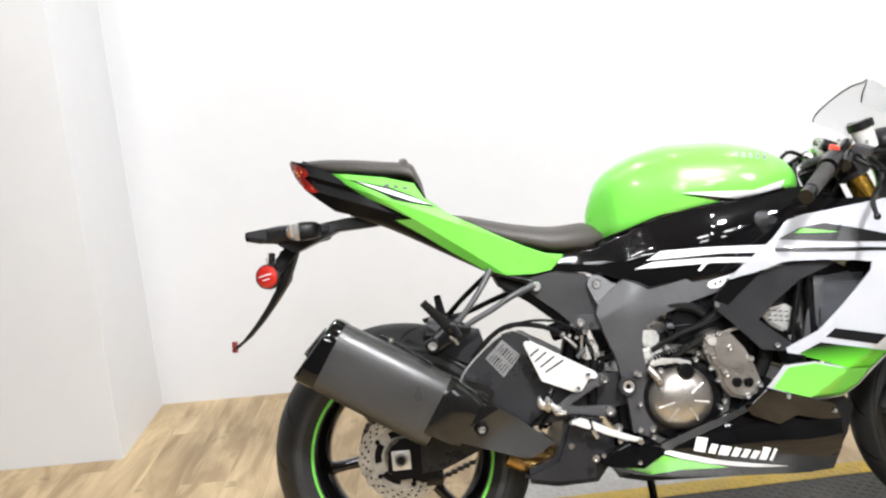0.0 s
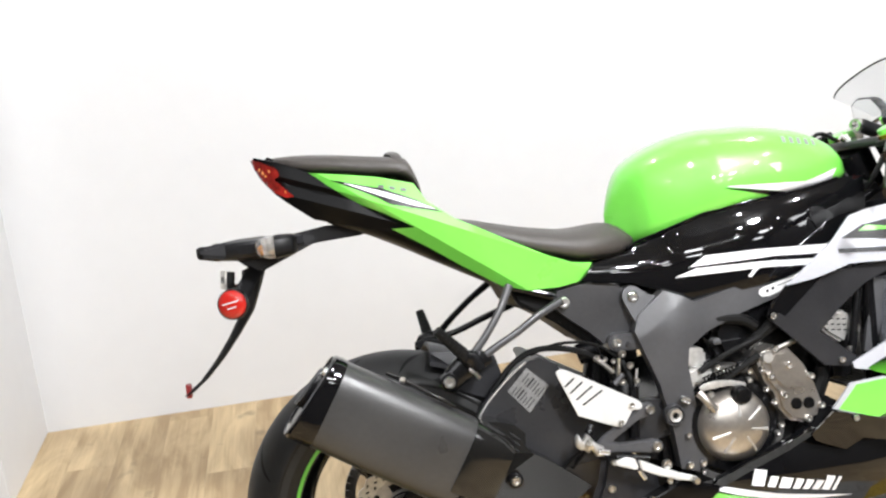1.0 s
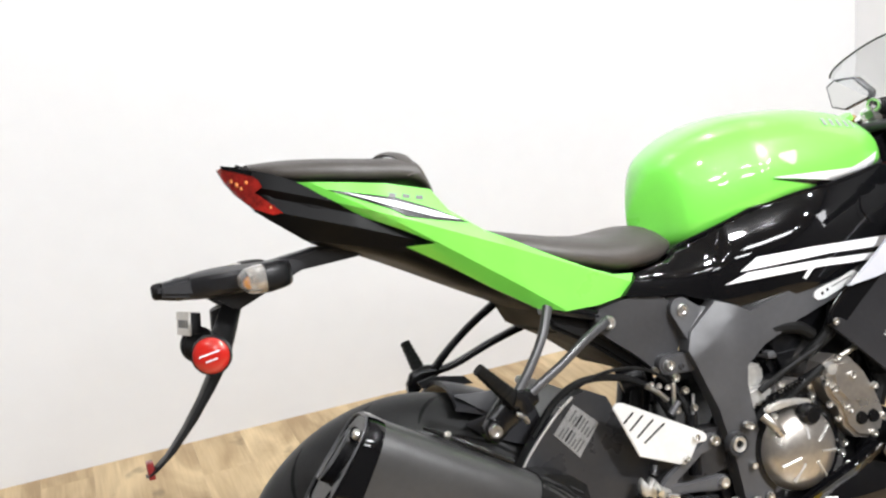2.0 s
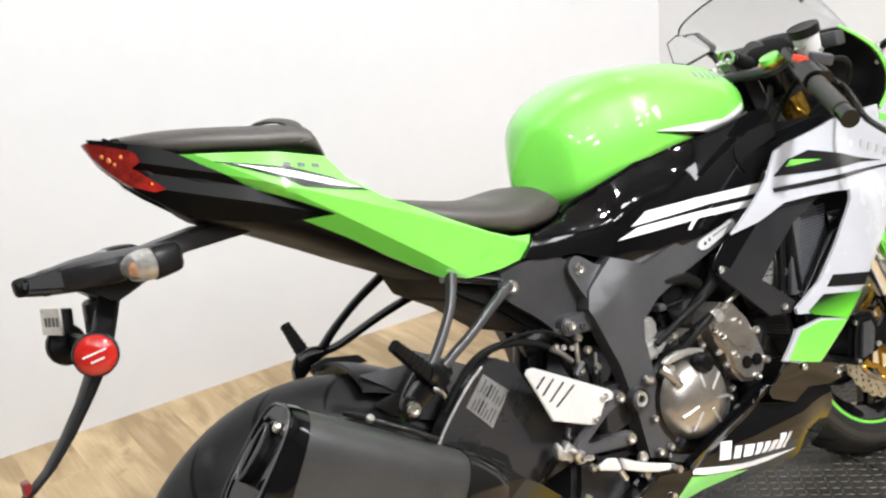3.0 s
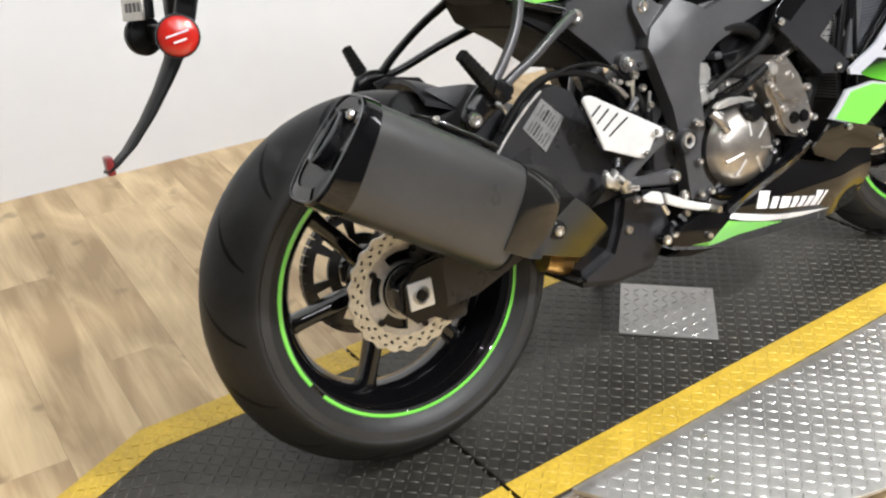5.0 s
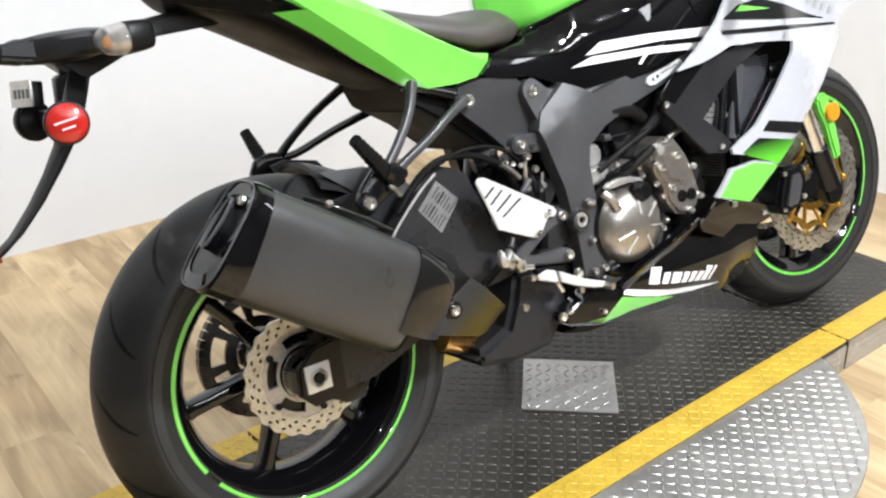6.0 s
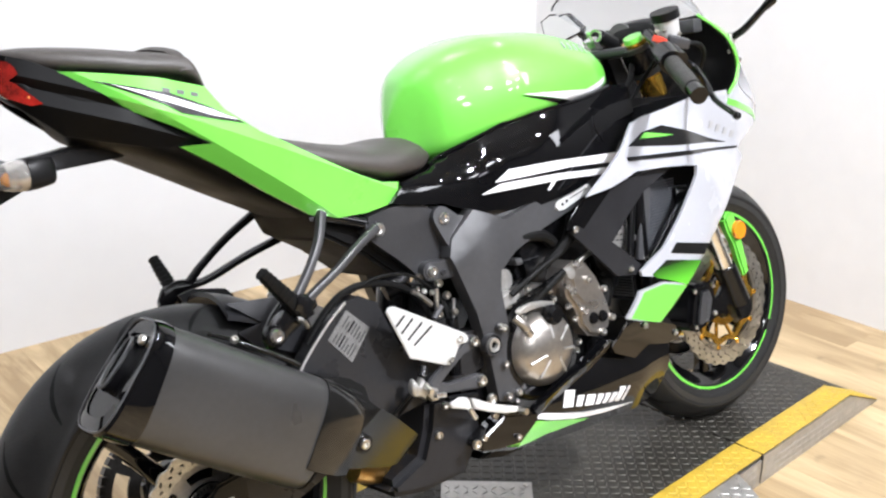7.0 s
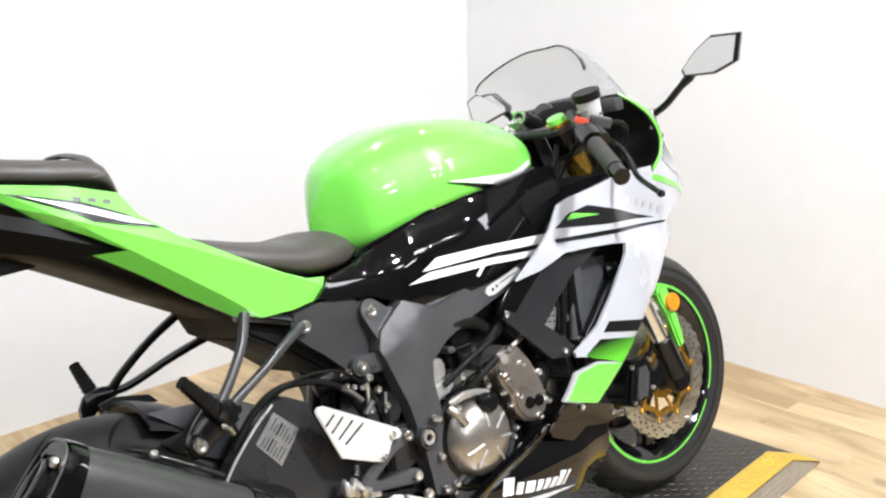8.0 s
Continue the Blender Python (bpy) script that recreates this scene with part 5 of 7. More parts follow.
# ---- pillion footrests ----
HANGERS = (
    (-1, HANGERPAINT, [(0.250, -0.140, 0.748), (0.224, -0.160, 0.708), (0.193, -0.170, 0.669), (0.160, -0.176, 0.633)],
     [(0.349, -0.143, 0.704), (0.297, -0.160, 0.685), (0.247, -0.168, 0.658), (0.196, -0.174, 0.634), (0.158, -0.176, 0.612)],
     (0.150, -0.192, 0.620), (0.089, -0.209, 0.690), (0.0, 0.0, 0.0)),
    (1, BLACKMETAL, [(0.262, 0.100, 0.745), (0.212, 0.130, 0.707), (0.165, 0.150, 0.666), (0.140, 0.158, 0.640)],
     [(0.335, 0.110, 0.694), (0.255, 0.140, 0.667), (0.178, 0.155, 0.639), (0.140, 0.160, 0.634), (0.112, 0.164, 0.634)],
     (0.123, 0.184, 0.616), (0.111, 0.228, 0.688), (-0.028, -0.012, 0.014)),
)
for sy, coat_mat, arm_rear, arm_fore, peg_base, peg_tip, shift in HANGERS:
    hanger = empty("pillion_footrest", bike)
    hanger["label"] = "pillion footrest with a ribbed black peg on a forked hanger"
    off = Matrix.Translation(shift)
    for pts in (arm_rear, arm_fore):
        part("hanger_arm", bar_along(pts, lambda q: 0.0068 + 0.0012 * abs(2 * q - 1) ** 2, 0.0075), coat_mat, hanger)
    foot = hull([(0.092, 0.570, 0.600, 0.008, sy * 0.182), (0.108, 0.566, 0.618, 0.011, sy * 0.181), (0.135, 0.580, 0.636, 0.013, sy * 0.178), (0.160, 0.592, 0.640, 0.013, sy * 0.176), (0.182, 0.604, 0.632, 0.009, sy * 0.174), (0.192, 0.610, 0.624, 0.006, sy * 0.173)], 16, 3)
    if sy > 0:
        foot.free()
        foot = hull([(0.112, 0.580, 0.606, 0.007, 0.186), (0.124, 0.582, 0.626, 0.009, 0.184), (0.150, 0.602, 0.634, 0.010, 0.180), (0.178, 0.612, 0.630, 0.007, 0.176)], 14, 3)
    bmesh.ops.transform(foot, matrix=off, verts=foot.verts)
    part("hanger_foot", foot, BLACKMETAL, hanger)
    b, t = Vector(peg_base), Vector(peg_tip)
    peg = part("peg", bar_along([b, b.lerp(t, 0.3), b.lerp(t, 0.7), t], lambda q: 0.0135 - 0.005 * q, lambda q: 0.010 - 0.002 * q), GUM, hanger, "ribbed rubber folding peg")
    d = (t - b).normalized()
    for k in range(7):
        q = 0.30 + 0.11 * k
        c = b.lerp(t, q)
        part("rib", bar_along([c - d * 0.0018, c + d * 0.0018], 0.0146 - 0.005 * q, 0.0112 - 0.002 * q, 10, 1), GUM, peg)
    part("peg_clevis", bar_along([b + Vector((0.012, 0, -0.016)), b + Vector((0.004, 0, 0.004)), b.lerp(t, 0.16)], 0.0135, 0.0125, 12, 3), BLACKMETAL, hanger, "black peg clevis")
    part("peg_spring", tube([off @ Vector((0.142, sy * 0.198, 0.606)), off @ Vector((0.152, sy * 0.2, 0.600)), off @ Vector((0.160, sy * 0.196, 0.588))], 0.004, 8), CHROME, hanger, "bright peg spring end")
    if sy > 0:
        continue
    part("bolt_boss", lathe([(0.0, 0.0), (0.017, 0.0), (0.0175, -0.008), (0.0155, -0.014), (0.0, -0.014)], 20, close=False), BLACKMETAL, hanger).matrix_local = off @ pose(0.102, sy * 0.186, 0.589, 0, 0, 0 if sy < 0 else 180)
    bolt(hanger, off @ Vector((0.102, sy * 0.199, 0.589)), 0.0118, CHROME, 0.008, "peg_bolt", (0, sy, 0))
# ---- rider footrests ----
for sy in (-1, 1):
    rest = empty("rider_footrest", bike)
    rest["label"] = "rider footrest with a white slotted heel plate"
    hp = [(0.307, 0.574), (0.313, 0.580), (0.325, 0.579), (0.346, 0.567), (0.464, 0.497), (0.470, 0.488), (0.466, 0.480), (0.449, 0.481), (0.431, 0.456), (0.421, 0.452), (0.408, 0.456), (0.341, 0.486)]
    plate = part("heel_plate", slab(hp, sy * 0.197, sy * 0.192, 0.0015), ALU, rest, "white painted aluminium heel plate")
    for xa, za, xb, zb in ((0.340, 0.561, 0.320, 0.547), (0.356, 0.552, 0.329, 0.533), (0.374, 0.541, 0.340, 0.519), (0.393, 0.530, 0.351, 0.507)):
        part("slot", slab([(xa, za), (xa + 0.0024, za - 0.0026), (xb + 0.0024, zb - 0.0026), (xb, zb)], sy * 0.1975, sy * 0.1968), BLACK, plate)
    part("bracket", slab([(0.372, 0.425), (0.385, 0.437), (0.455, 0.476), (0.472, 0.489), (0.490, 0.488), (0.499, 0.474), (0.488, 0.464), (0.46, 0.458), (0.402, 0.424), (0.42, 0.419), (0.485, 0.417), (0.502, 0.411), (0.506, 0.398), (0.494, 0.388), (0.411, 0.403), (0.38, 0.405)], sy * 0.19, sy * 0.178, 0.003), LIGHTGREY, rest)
    part("push_rod", rod(bmesh.new(), (0.405, sy * 0.196, 0.395), (0.47, sy * 0.196, 0.383), 0.006, n=10), BLACKMETAL, rest)
    part("return_spring", tube([(0.445, sy * 0.205, 0.366), (0.45, sy * 0.205, 0.356), (0.455, sy * 0.205, 0.347)], 0.0045, 8), CHROME, rest)
    for at, r in (((0.484, 0.476), 0.010), ((0.505, 0.364), 0.0105), ((0.447, 0.492), 0.006), ((0.422, 0.462), 0.006), ((0.489, 0.403), 0.010), ((0.506, 0.333), 0.007), ((0.40, 0.386), 0.007)):
        bolt(rest, (at[0], sy * 0.192 if at[0] not in (0.447, 0.422) else sy * 0.198, at[1]), r, CHROME, 0.007, "bolt", (0, sy, 0))
    part("peg_mount", hull([(0.327, 0.43, 0.447, 0.006, sy * 0.204), (0.333, 0.423, 0.455, 0.009, sy * 0.204), (0.341, 0.422, 0.440, 0.008, sy * 0.204), (0.349, 0.414, 0.453, 0.010, sy * 0.204), (0.356, 0.42, 0.446, 0.007, sy * 0.204), (0.364, 0.406, 0.434, 0.009, sy * 0.204), (0.380, 0.404, 0.424, 0.006, sy * 0.203)], 12, 3.2, sub=2), CASTING, rest, "cast aluminium peg mount")
    part("pivot_pin", rod(bmesh.new(), (0.366, sy * 0.216, 0.418), (0.388, sy * 0.214, 0.412), 0.0052, n=10), CHROME, rest)
    part("spring_cap", rod(bmesh.new(), (0.354, sy * 0.205, 0.452), (0.362, sy * 0.2, 0.466), 0.008, n=12), BLACKMETAL, rest)
    part("peg", tube([(0.352, sy * 0.21, 0.438), (0.35, sy * 0.222, 0.434), (0.349, sy * 0.232, 0.431)], lambda s: 0.007 - 0.002 * s, 12), STEEL, rest, "knurled silver peg")
    part("pedal", slab([(0.397, 0.392), (0.42, 0.397), (0.437, 0.391), (0.442, 0.372), (0.437, 0.369), (0.40, 0.384)], sy * 0.215, sy * 0.207, 0.002), ALU, rest, "bright brake pedal lever")
    part("pedal", slab([(0.443, 0.389), (0.485, 0.366), (0.52, 0.351), (0.556, 0.337), (0.549, 0.330), (0.515, 0.338), (0.477, 0.353), (0.446, 0.368)], sy * 0.217, sy * 0.207, 0.002), ALU, rest, "bright brake pedal lever")
    part("pedal_tip", rod(bmesh.new(), (0.545, sy * 0.208, 0.335), (0.547, sy * 0.235, 0.334), 0.006, n=12), STEEL, rest)

# ---- engine ----
engine = empty("engine", bike)
engine["label"] = "black engine with bronze side covers"
part("crankcase", slab([(0.50, 0.34), (0.50, 0.45), (0.56, 0.52), (0.63, 0.56), (0.72, 0.575), (0.80, 0.54), (0.85, 0.44), (0.84, 0.38), (0.75, 0.31), (0.62, 0.285)], -0.135, 0.135, 0.02), BLACKMETAL, engine)
part("oil_pan", slab([(0.55, 0.25), (0.55, 0.33), (0.70, 0.36), (0.76, 0.43), (0.85, 0.45), (0.93, 0.40), (0.90, 0.25)], -0.155, 0.155, 0.01), DULLBLACK, engine, "dull black oil pan")
part("cylinder_block", slab([(0.66, 0.53), (0.64, 0.60), (0.70, 0.68), (0.84, 0.70), (0.90, 0.62), (0.86, 0.46), (0.80, 0.45)], -0.15, 0.15, 0.015), BLACKMETAL, engine)
CC = (0.656, 0, 0.416)
part("case_ring", lathe([(0.099, -0.13), (0.119, -0.13), (0.120, -0.152), (0.116, -0.160), (0.103, -0.160), (0.099, -0.154)], 48, CC), DARKCAST, engine, "grey cast rim of the clutch case", 40)
for a in (62, 92, 121, 152, 178, 205, 232):
    bolt(engine, (CC[0] + 0.1095 * math.cos(radians(a)), -0.160, CC[2] + 0.1095 * math.sin(radians(a))), 0.0068, CHROME, 0.008)
part("clutch_ring", lathe([(0.0, -0.13), (0.098, -0.13), (0.098, -0.165), (0.092, -0.172), (0.078, -0.174), (0.0, -0.174)], 48, CC, close=False), BLACKMETAL, engine)
clutch = part("clutch_cover", lathe([(0.0, -0.213), (0.02, -0.2125), (0.045, -0.208), (0.062, -0.199), (0.071, -0.186), (0.075, -0.168), (0.0, -0.168)], 48, CC, close=False), ENGINE, engine, "domed bronze clutch cover with radial ribs", 50)
for k, a in enumerate((88, 35, -12, -60, 195, 232)):
    a = radians(a)
    p0, p1 = Vector((CC[0] + 0.022 * math.cos(a), -0.2115, CC[2] + 0.022 * math.sin(a))), Vector((CC[0] + 0.058 * math.cos(a), -0.2035, CC[2] + 0.058 * math.sin(a)))
    part("rib", rod(bmesh.new(), p0, p1, 0.003, 0.0035, 8), CASTING, clutch)
part("sensor_boss", tube([(0.612, -0.20, 0.455), (0.597, -0.198, 0.478), (0.588, -0.19, 0.492)], 0.0085, 12), ENGINE, clutch)
part("cover_boss", lathe([(0.0, -0.218), (0.014, -0.218), (0.018, -0.212), (0.02, -0.195), (0.0, -0.195)], 20, (0.668, 0, 0.478), close=False), BLACKMETAL, clutch)
part("clutch_arm", slab([(0.586, 0.502), (0.60, 0.509), (0.62, 0.512), (0.655, 0.508), (0.684, 0.499), (0.686, 0.493), (0.677, 0.491), (0.65, 0.498), (0.624, 0.4975), (0.595, 0.496)], -0.20, -0.188, 0.003), CASTING, engine, "cast clutch release arm")
part("upper_case", slab([(0.556, 0.532), (0.604, 0.538), (0.634, 0.528), (0.618, 0.511), (0.585, 0.505), (0.578, 0.482), (0.552, 0.488)], -0.172, -0.12, 0.005), CASTING, engine, "bright cast upper case")
pump = part("pump_cover", slab([(0.714, 0.532), (0.726, 0.553), (0.752, 0.562), (0.780, 0.553), (0.808, 0.518), (0.826, 0.478), (0.838, 0.437), (0.826, 0.412), (0.795, 0.402), (0.768, 0.410), (0.748, 0.435), (0.742, 0.468), (0.724, 0.494)], -0.197, -0.14, 0.007), ENGINE, engine, "bronze side cover with two dark plugs")
part("cover_plate", slab([(0.745, 0.549), (0.772, 0.548), (0.800, 0.515), (0.806, 0.482), (0.785, 0.468), (0.757, 0.478), (0.737, 0.502), (0.734, 0.530)], -0.2015, -0.19, 0.003), ENGINE, pump, "raised face of the cover")
for x, z in ((0.782, 0.442), (0.808, 0.440)):
    part("plug", lathe([(0.0, -0.203), (0.0095, -0.203), (0.0115, -0.200), (0.0125, -0.195), (0.0, -0.195)], 20, (x, 0, z), close=False), BLACKMETAL, pump, "dark round plug")
part("inner_port", lathe([(0.0, -0.202), (0.010, -0.202), (0.012, -0.198), (0.012, -0.19), (0.0, -0.19)], 18, (0.733, 0, 0.541), close=False), CASTING, pump)
for x, z, y in ((0.718, 0.520, -0.197), (0.773, 0.521, -0.2015), (0.750, 0.557, -0.197), (0.818, 0.492, -0.197), (0.833, 0.432, -0.197), (0.760, 0.462, -0.197), (0.803, 0.409, -0.197), (0.742, 0.450, -0.185), (0.728, 0.478, -0.185), (0.735, 0.505, -0.197)):
    bolt(engine, (x, y, z), 0.0072, CHROME, 0.007)
for x, z, y in ((0.755, 0.40, -0.175), (0.566, 0.478, -0.18), (0.556, 0.352, -0.18), (0.585, 0.35, -0.176), (0.562, 0.41, -0.176), (0.635, 0.535, -0.18), (0.697, 0.50, -0.18), (0.558, 0.482, -0.18), (0.615, 0.483, -0.18), (0.745, 0.385, -0.176), (0.71, 0.345, -0.176), (0.635, 0.525, -0.178)):
    bolt(engine, (x, y, z), 0.0068, CHROME, 0.007)
part("throttle_body", slab([(0.574, 0.580), (0.612, 0.575), (0.624, 0.568), (0.622, 0.541), (0.605, 0.536), (0.580, 0.541)], -0.162, -0.09, 0.005), CASTING, engine, "bright cast throttle body")
part("throttle_body", cut_box((0.645, -0.15, 0.572), (0.71, -0.10, 0.586), 0.006), GREY, engine)
for pts, r in (([(0.58, -0.15, 0.60), (0.64, -0.16, 0.625), (0.70, -0.165, 0.62), (0.73, -0.165, 0.60)], 0.012), ([(0.60, -0.175, 0.53), (0.66, -0.185, 0.56), (0.74, -0.18, 0.585), (0.80, -0.18, 0.62)], 0.006), ([(0.70, -0.17, 0.565), (0.75, -0.18, 0.60), (0.78, -0.17, 0.64)], 0.009), ([(0.84, -0.17, 0.45), (0.86, -0.17, 0.50), (0.855, -0.15, 0.56)], 0.016), ([(0.62, -0.18, 0.495), (0.68, -0.195, 0.53), (0.715, -0.2, 0.55)], 0.007)):
    part("hose", tube(pts, r, 10), GUM, engine, "black rubber hose")
part("return_spring", coil((0.60, -0.19, 0.514), (0.675, -0.19, 0.530), 0.007, 0.0016, 10, 6), BLACKMETAL, engine, "thin black coil spring")
part("cable_end", rod(bmesh.new(), (0.675, -0.19, 0.530), (0.714, -0.19, 0.541), 0.009, n=12), BLACKMETAL, engine)
part("cable_rod", rod(bmesh.new(), (0.714, -0.19, 0.541), (0.805, -0.188, 0.567), 0.0048, n=10), STEEL, engine, "bright cable outer")
part("engine_block_left", cut_box((0.52, 0.10, 0.32), (0.80, 0.17, 0.52), 0.03), BLACKMETAL, engine)
# shock, hoses and wires in front of the rear wheel
part("shock_body", rod(bmesh.new(), (0.40, -0.03, 0.40), (0.46, -0.03, 0.63), 0.03, n=20), BLACKMETAL, engine)
part("reservoir", rod(bmesh.new(), (0.385, -0.085, 0.585), (0.425, -0.10, 0.597), 0.021, n=20), BLACKMETAL, engine, "round black reservoir")
for pts, r in (([(0.19, -0.13, 0.545), (0.24, -0.135, 0.595), (0.29, -0.14, 0.616), (0.36, -0.135, 0.605), (0.42, -0.13, 0.57), (0.45, -0.13, 0.51)], 0.0062), ([(0.275, -0.14, 0.608), (0.33, -0.145, 0.622), (0.40, -0.14, 0.612), (0.45, -0.135, 0.575), (0.47, -0.13, 0.52)], 0.0032), ([(0.44, -0.12, 0.60), (0.46, -0.14, 0.56), (0.47, -0.15, 0.51), (0.46, -0.15, 0.44)], 0.006), ([(0.33, -0.14, 0.375), (0.36, -0.16, 0.41), (0.40, -0.17, 0.44)], 0.005), ([(0.30, -0.15, 0.375), (0.36, -0.165, 0.42)], 0.004)):
    part("brake_hose", tube(pts, r, 8), GUM, engine)
part("switch_spring", coil((0.447, -0.155, 0.578), (0.442, -0.156, 0.542), 0.0032, 0.001, 12, 6), CHROME, engine, "thin bright return spring")
part("switch_rod", rod(bmesh.new(), (0.480, -0.158, 0.552), (0.471, -0.160, 0.515), 0.0026, n=8), CHROME, engine, "thin bright brake rod")
part("hose_fitting", tube([(0.398, -0.15, 0.584), (0.415, -0.154, 0.570), (0.431, -0.156, 0.552)], 0.0046, 10), STEEL, engine, "steel brake hose fitting")
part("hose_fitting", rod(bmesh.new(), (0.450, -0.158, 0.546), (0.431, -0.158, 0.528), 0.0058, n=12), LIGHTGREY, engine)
for x, z in ((0.404, 0.586), (0.418, 0.580), (0.434, 0.574)):
    bolt(engine, (x, -0.157, z), 0.0046, CHROME, 0.005, "banjo_bolt")
part("rear_master_cylinder", rod(bmesh.new(), (0.455, -0.165, 0.42), (0.468, -0.16, 0.52), 0.011, n=14), BLACKMETAL, engine)
for x, y, z, r in ((0.455, -0.15, 0.585, 0.008), (0.468, -0.152, 0.56, 0.007), (0.43, -0.13, 0.60, 0.007), (0.475, -0.16, 0.53, 0.006), (0.448, -0.15, 0.53, 0.007)):
    bolt(engine, (x, y, z), r, STEEL, 0.007, "clip_bolt")

# ---- fairing ----


def nose_y(x, z, side):
    """The flank of the nose, rounding inward towards the front."""
    return side * (interp(z, [0.70, 0.74, 0.80, 0.874, 0.933, 0.992], [0.186, 0.191, 0.200, 0.207, 0.202, 0.16]) - 0.22 * max(0.0, x - 1.30) - 1.6 * max(0.0, x - 1.345) ** 2)


def fair_y(x, z):
    """The fairing's flank, running on into the nose; its lower front edge folds in towards the wheel."""
    w = smooth_at(x, [0.70, 0.80, 0.87, 1.0, 1.08, 1.16, 1.25, 1.33, 1.40, 1.46, 1.50], [0.205, 0.225, 0.237, 0.240, 0.236, 0.224, 0.20, 0.172, 0.14, 0.10, 0.06])
    fold = (x - 1.016) * 0.549 - (z - 0.453) * 0.836
    nose_part = min(1.0, max(0.0, (x - 1.06) / 0.19)) * min(1.0, max(0.0, (z - 0.65) / 0.07))
    nose_part = nose_part * nose_part * (3 - 2 * nose_part)
    y = -(w - 0.22 * max(0.0, z - 0.72) - 0.10 * max(0.0, 0.46 - z) - 0.85 * max(0.0, fold) * min(1.0, max(0.0, (0.60 - z) / 0.05)))
    return y * (1 - nose_part) + nose_y(x, z, -1) * nose_part


TOE_FOLD = [((1.016, 0.453), (1.115, 0.518))]
white_outline = [(0.924, 0.797), (0.883, 0.757), (0.847, 0.732), (0.779, 0.679), (0.833, 0.686), (0.905, 0.706), (0.98, 0.702), (1.05, 0.695), (1.099, 0.687), (1.093, 0.668), (1.021, 0.597), (0.963, 0.546), (0.888, 0.513), (0.89, 0.502), (0.94, 0.49), (1.005, 0.462), (0.948, 0.478), (0.879, 0.475), (0.840, 0.428), (0.913, 0.400), (0.967, 0.388), (1.022, 0.386), (1.062, 0.410), (1.10, 0.448), (1.135, 0.478), (1.16, 0.522), (1.19, 0.556), (1.245, 0.60), (1.30, 0.638), (1.353, 0.662), (1.35, 0.673), (1.317, 0.692), (1.335, 0.708), (1.40, 0.731), (1.456, 0.741), (1.406, 0.7665), (1.316, 0.7935), (1.268, 0.8075), (1.265, 0.826), (1.15, 0.826), (1.03, 0.813), (0.96, 0.806)]
fairing = part("fairing", panel(white_outline, fair_y, 0.006, 0.02, creases=TOE_FOLD), WHITE, bike, "pearl white side fairing with black and green graphics", 40)
left_fairing = mirrored(fairing)
flash("black_wedge", [(0.897, 0.756), (0.945, 0.777), (1.006, 0.783), (1.268, 0.713), (1.19, 0.724), (1.036, 0.738)], fair_y, DARKFILM, fairing, "black wedge graphic")
flash("green_wedge", [(0.934, 0.766), (0.952, 0.776), (1.034, 0.7595)], fair_y, GREEN, fairing, "small green wedge graphic", 0.0025)
flash("black_line", [(0.886, 0.737), (1.05, 0.724), (1.305, 0.700), (1.312, 0.695), (1.05, 0.715), (0.886, 0.729)], fair_y, DARKFILM, fairing, "thin black line")
flash("black_band", [(0.999, 0.547), (1.115, 0.5215), (1.09, 0.503), (0.977, 0.530)], fair_y, DARKFILM, fairing, "black band")
flash("fade_band", [(0.964, 0.519), (1.08, 0.493), (1.13, 0.481), (1.085, 0.446), (1.05, 0.452), (1.02, 0.4555), (1.0, 0.464), (0.93, 0.490), (0.916, 0.499)], fair_y, FADE, fairing, "band fading from black to green", creases=TOE_FOLD)
flash("green_toe", [(0.889, 0.470), (0.948, 0.4735), (1.0, 0.459), (1.02, 0.4545), (1.05, 0.452), (1.085, 0.446), (1.058, 0.4115), (1.02, 0.3895), (0.967, 0.3915), (0.914, 0.4035), (0.851, 0.4265)], fair_y, GREEN, fairing, "green lower corner", creases=TOE_FOLD)
for k in range(4):
    x = 1.198 + 0.026 * k
    z = 0.758 - 0.38 * (x - 1.198)
    flash("model_badge", [(x, z - 0.006), (x + 0.006, z + 0.008), (x + 0.019, z + 0.006), (x + 0.013, z - 0.008)], fair_y, STICKER, fairing, "small grey model badge")


def inner_y(x, z):
    return fair_y(x, z) + 0.018


inner = part("inner_panel", panel([(0.742, 0.619), (0.752, 0.640), (0.770, 0.660), (0.785, 0.676), (0.82, 0.684), (0.858, 0.690), (0.81, 0.648), (0.764, 0.606)], lambda x, z: inner_y(x, z) - 0.002, 0.006, 0.02), BLACKGLOSS, bike, "gloss black inner fairing panel")
part("inner_panel", panel([(0.857, 0.688), (0.90, 0.695), (0.98, 0.70), (1.03, 0.694), (1.0, 0.684), (0.94, 0.662), (0.88, 0.618), (0.835, 0.575), (0.795, 0.600), (0.765, 0.606), (0.81, 0.648)], inner_y, 0.006, 0.03), ARMPLASTIC, bike, "matte black inner fairing panel")
part("inner_panel", panel([(0.744, 0.617), (0.765, 0.625), (0.84, 0.578), (0.905, 0.522), (0.89, 0.505), (0.84, 0.513), (0.825, 0.53), (0.78, 0.58)], lambda x, z: inner_y(x, z) - 0.004, 0.008, 0.03), ARMPLASTIC, bike, "matte black inner fairing strut")
part("panel_edge", tube([(x, inner_y(x, z) - 0.003, z) for x, z in ((0.743, 0.621), (0.752, 0.641), (0.769, 0.660), (0.785, 0.677))], 0.0028, 8), BLACKGLOSS, inner, "rolled gloss black panel edge")
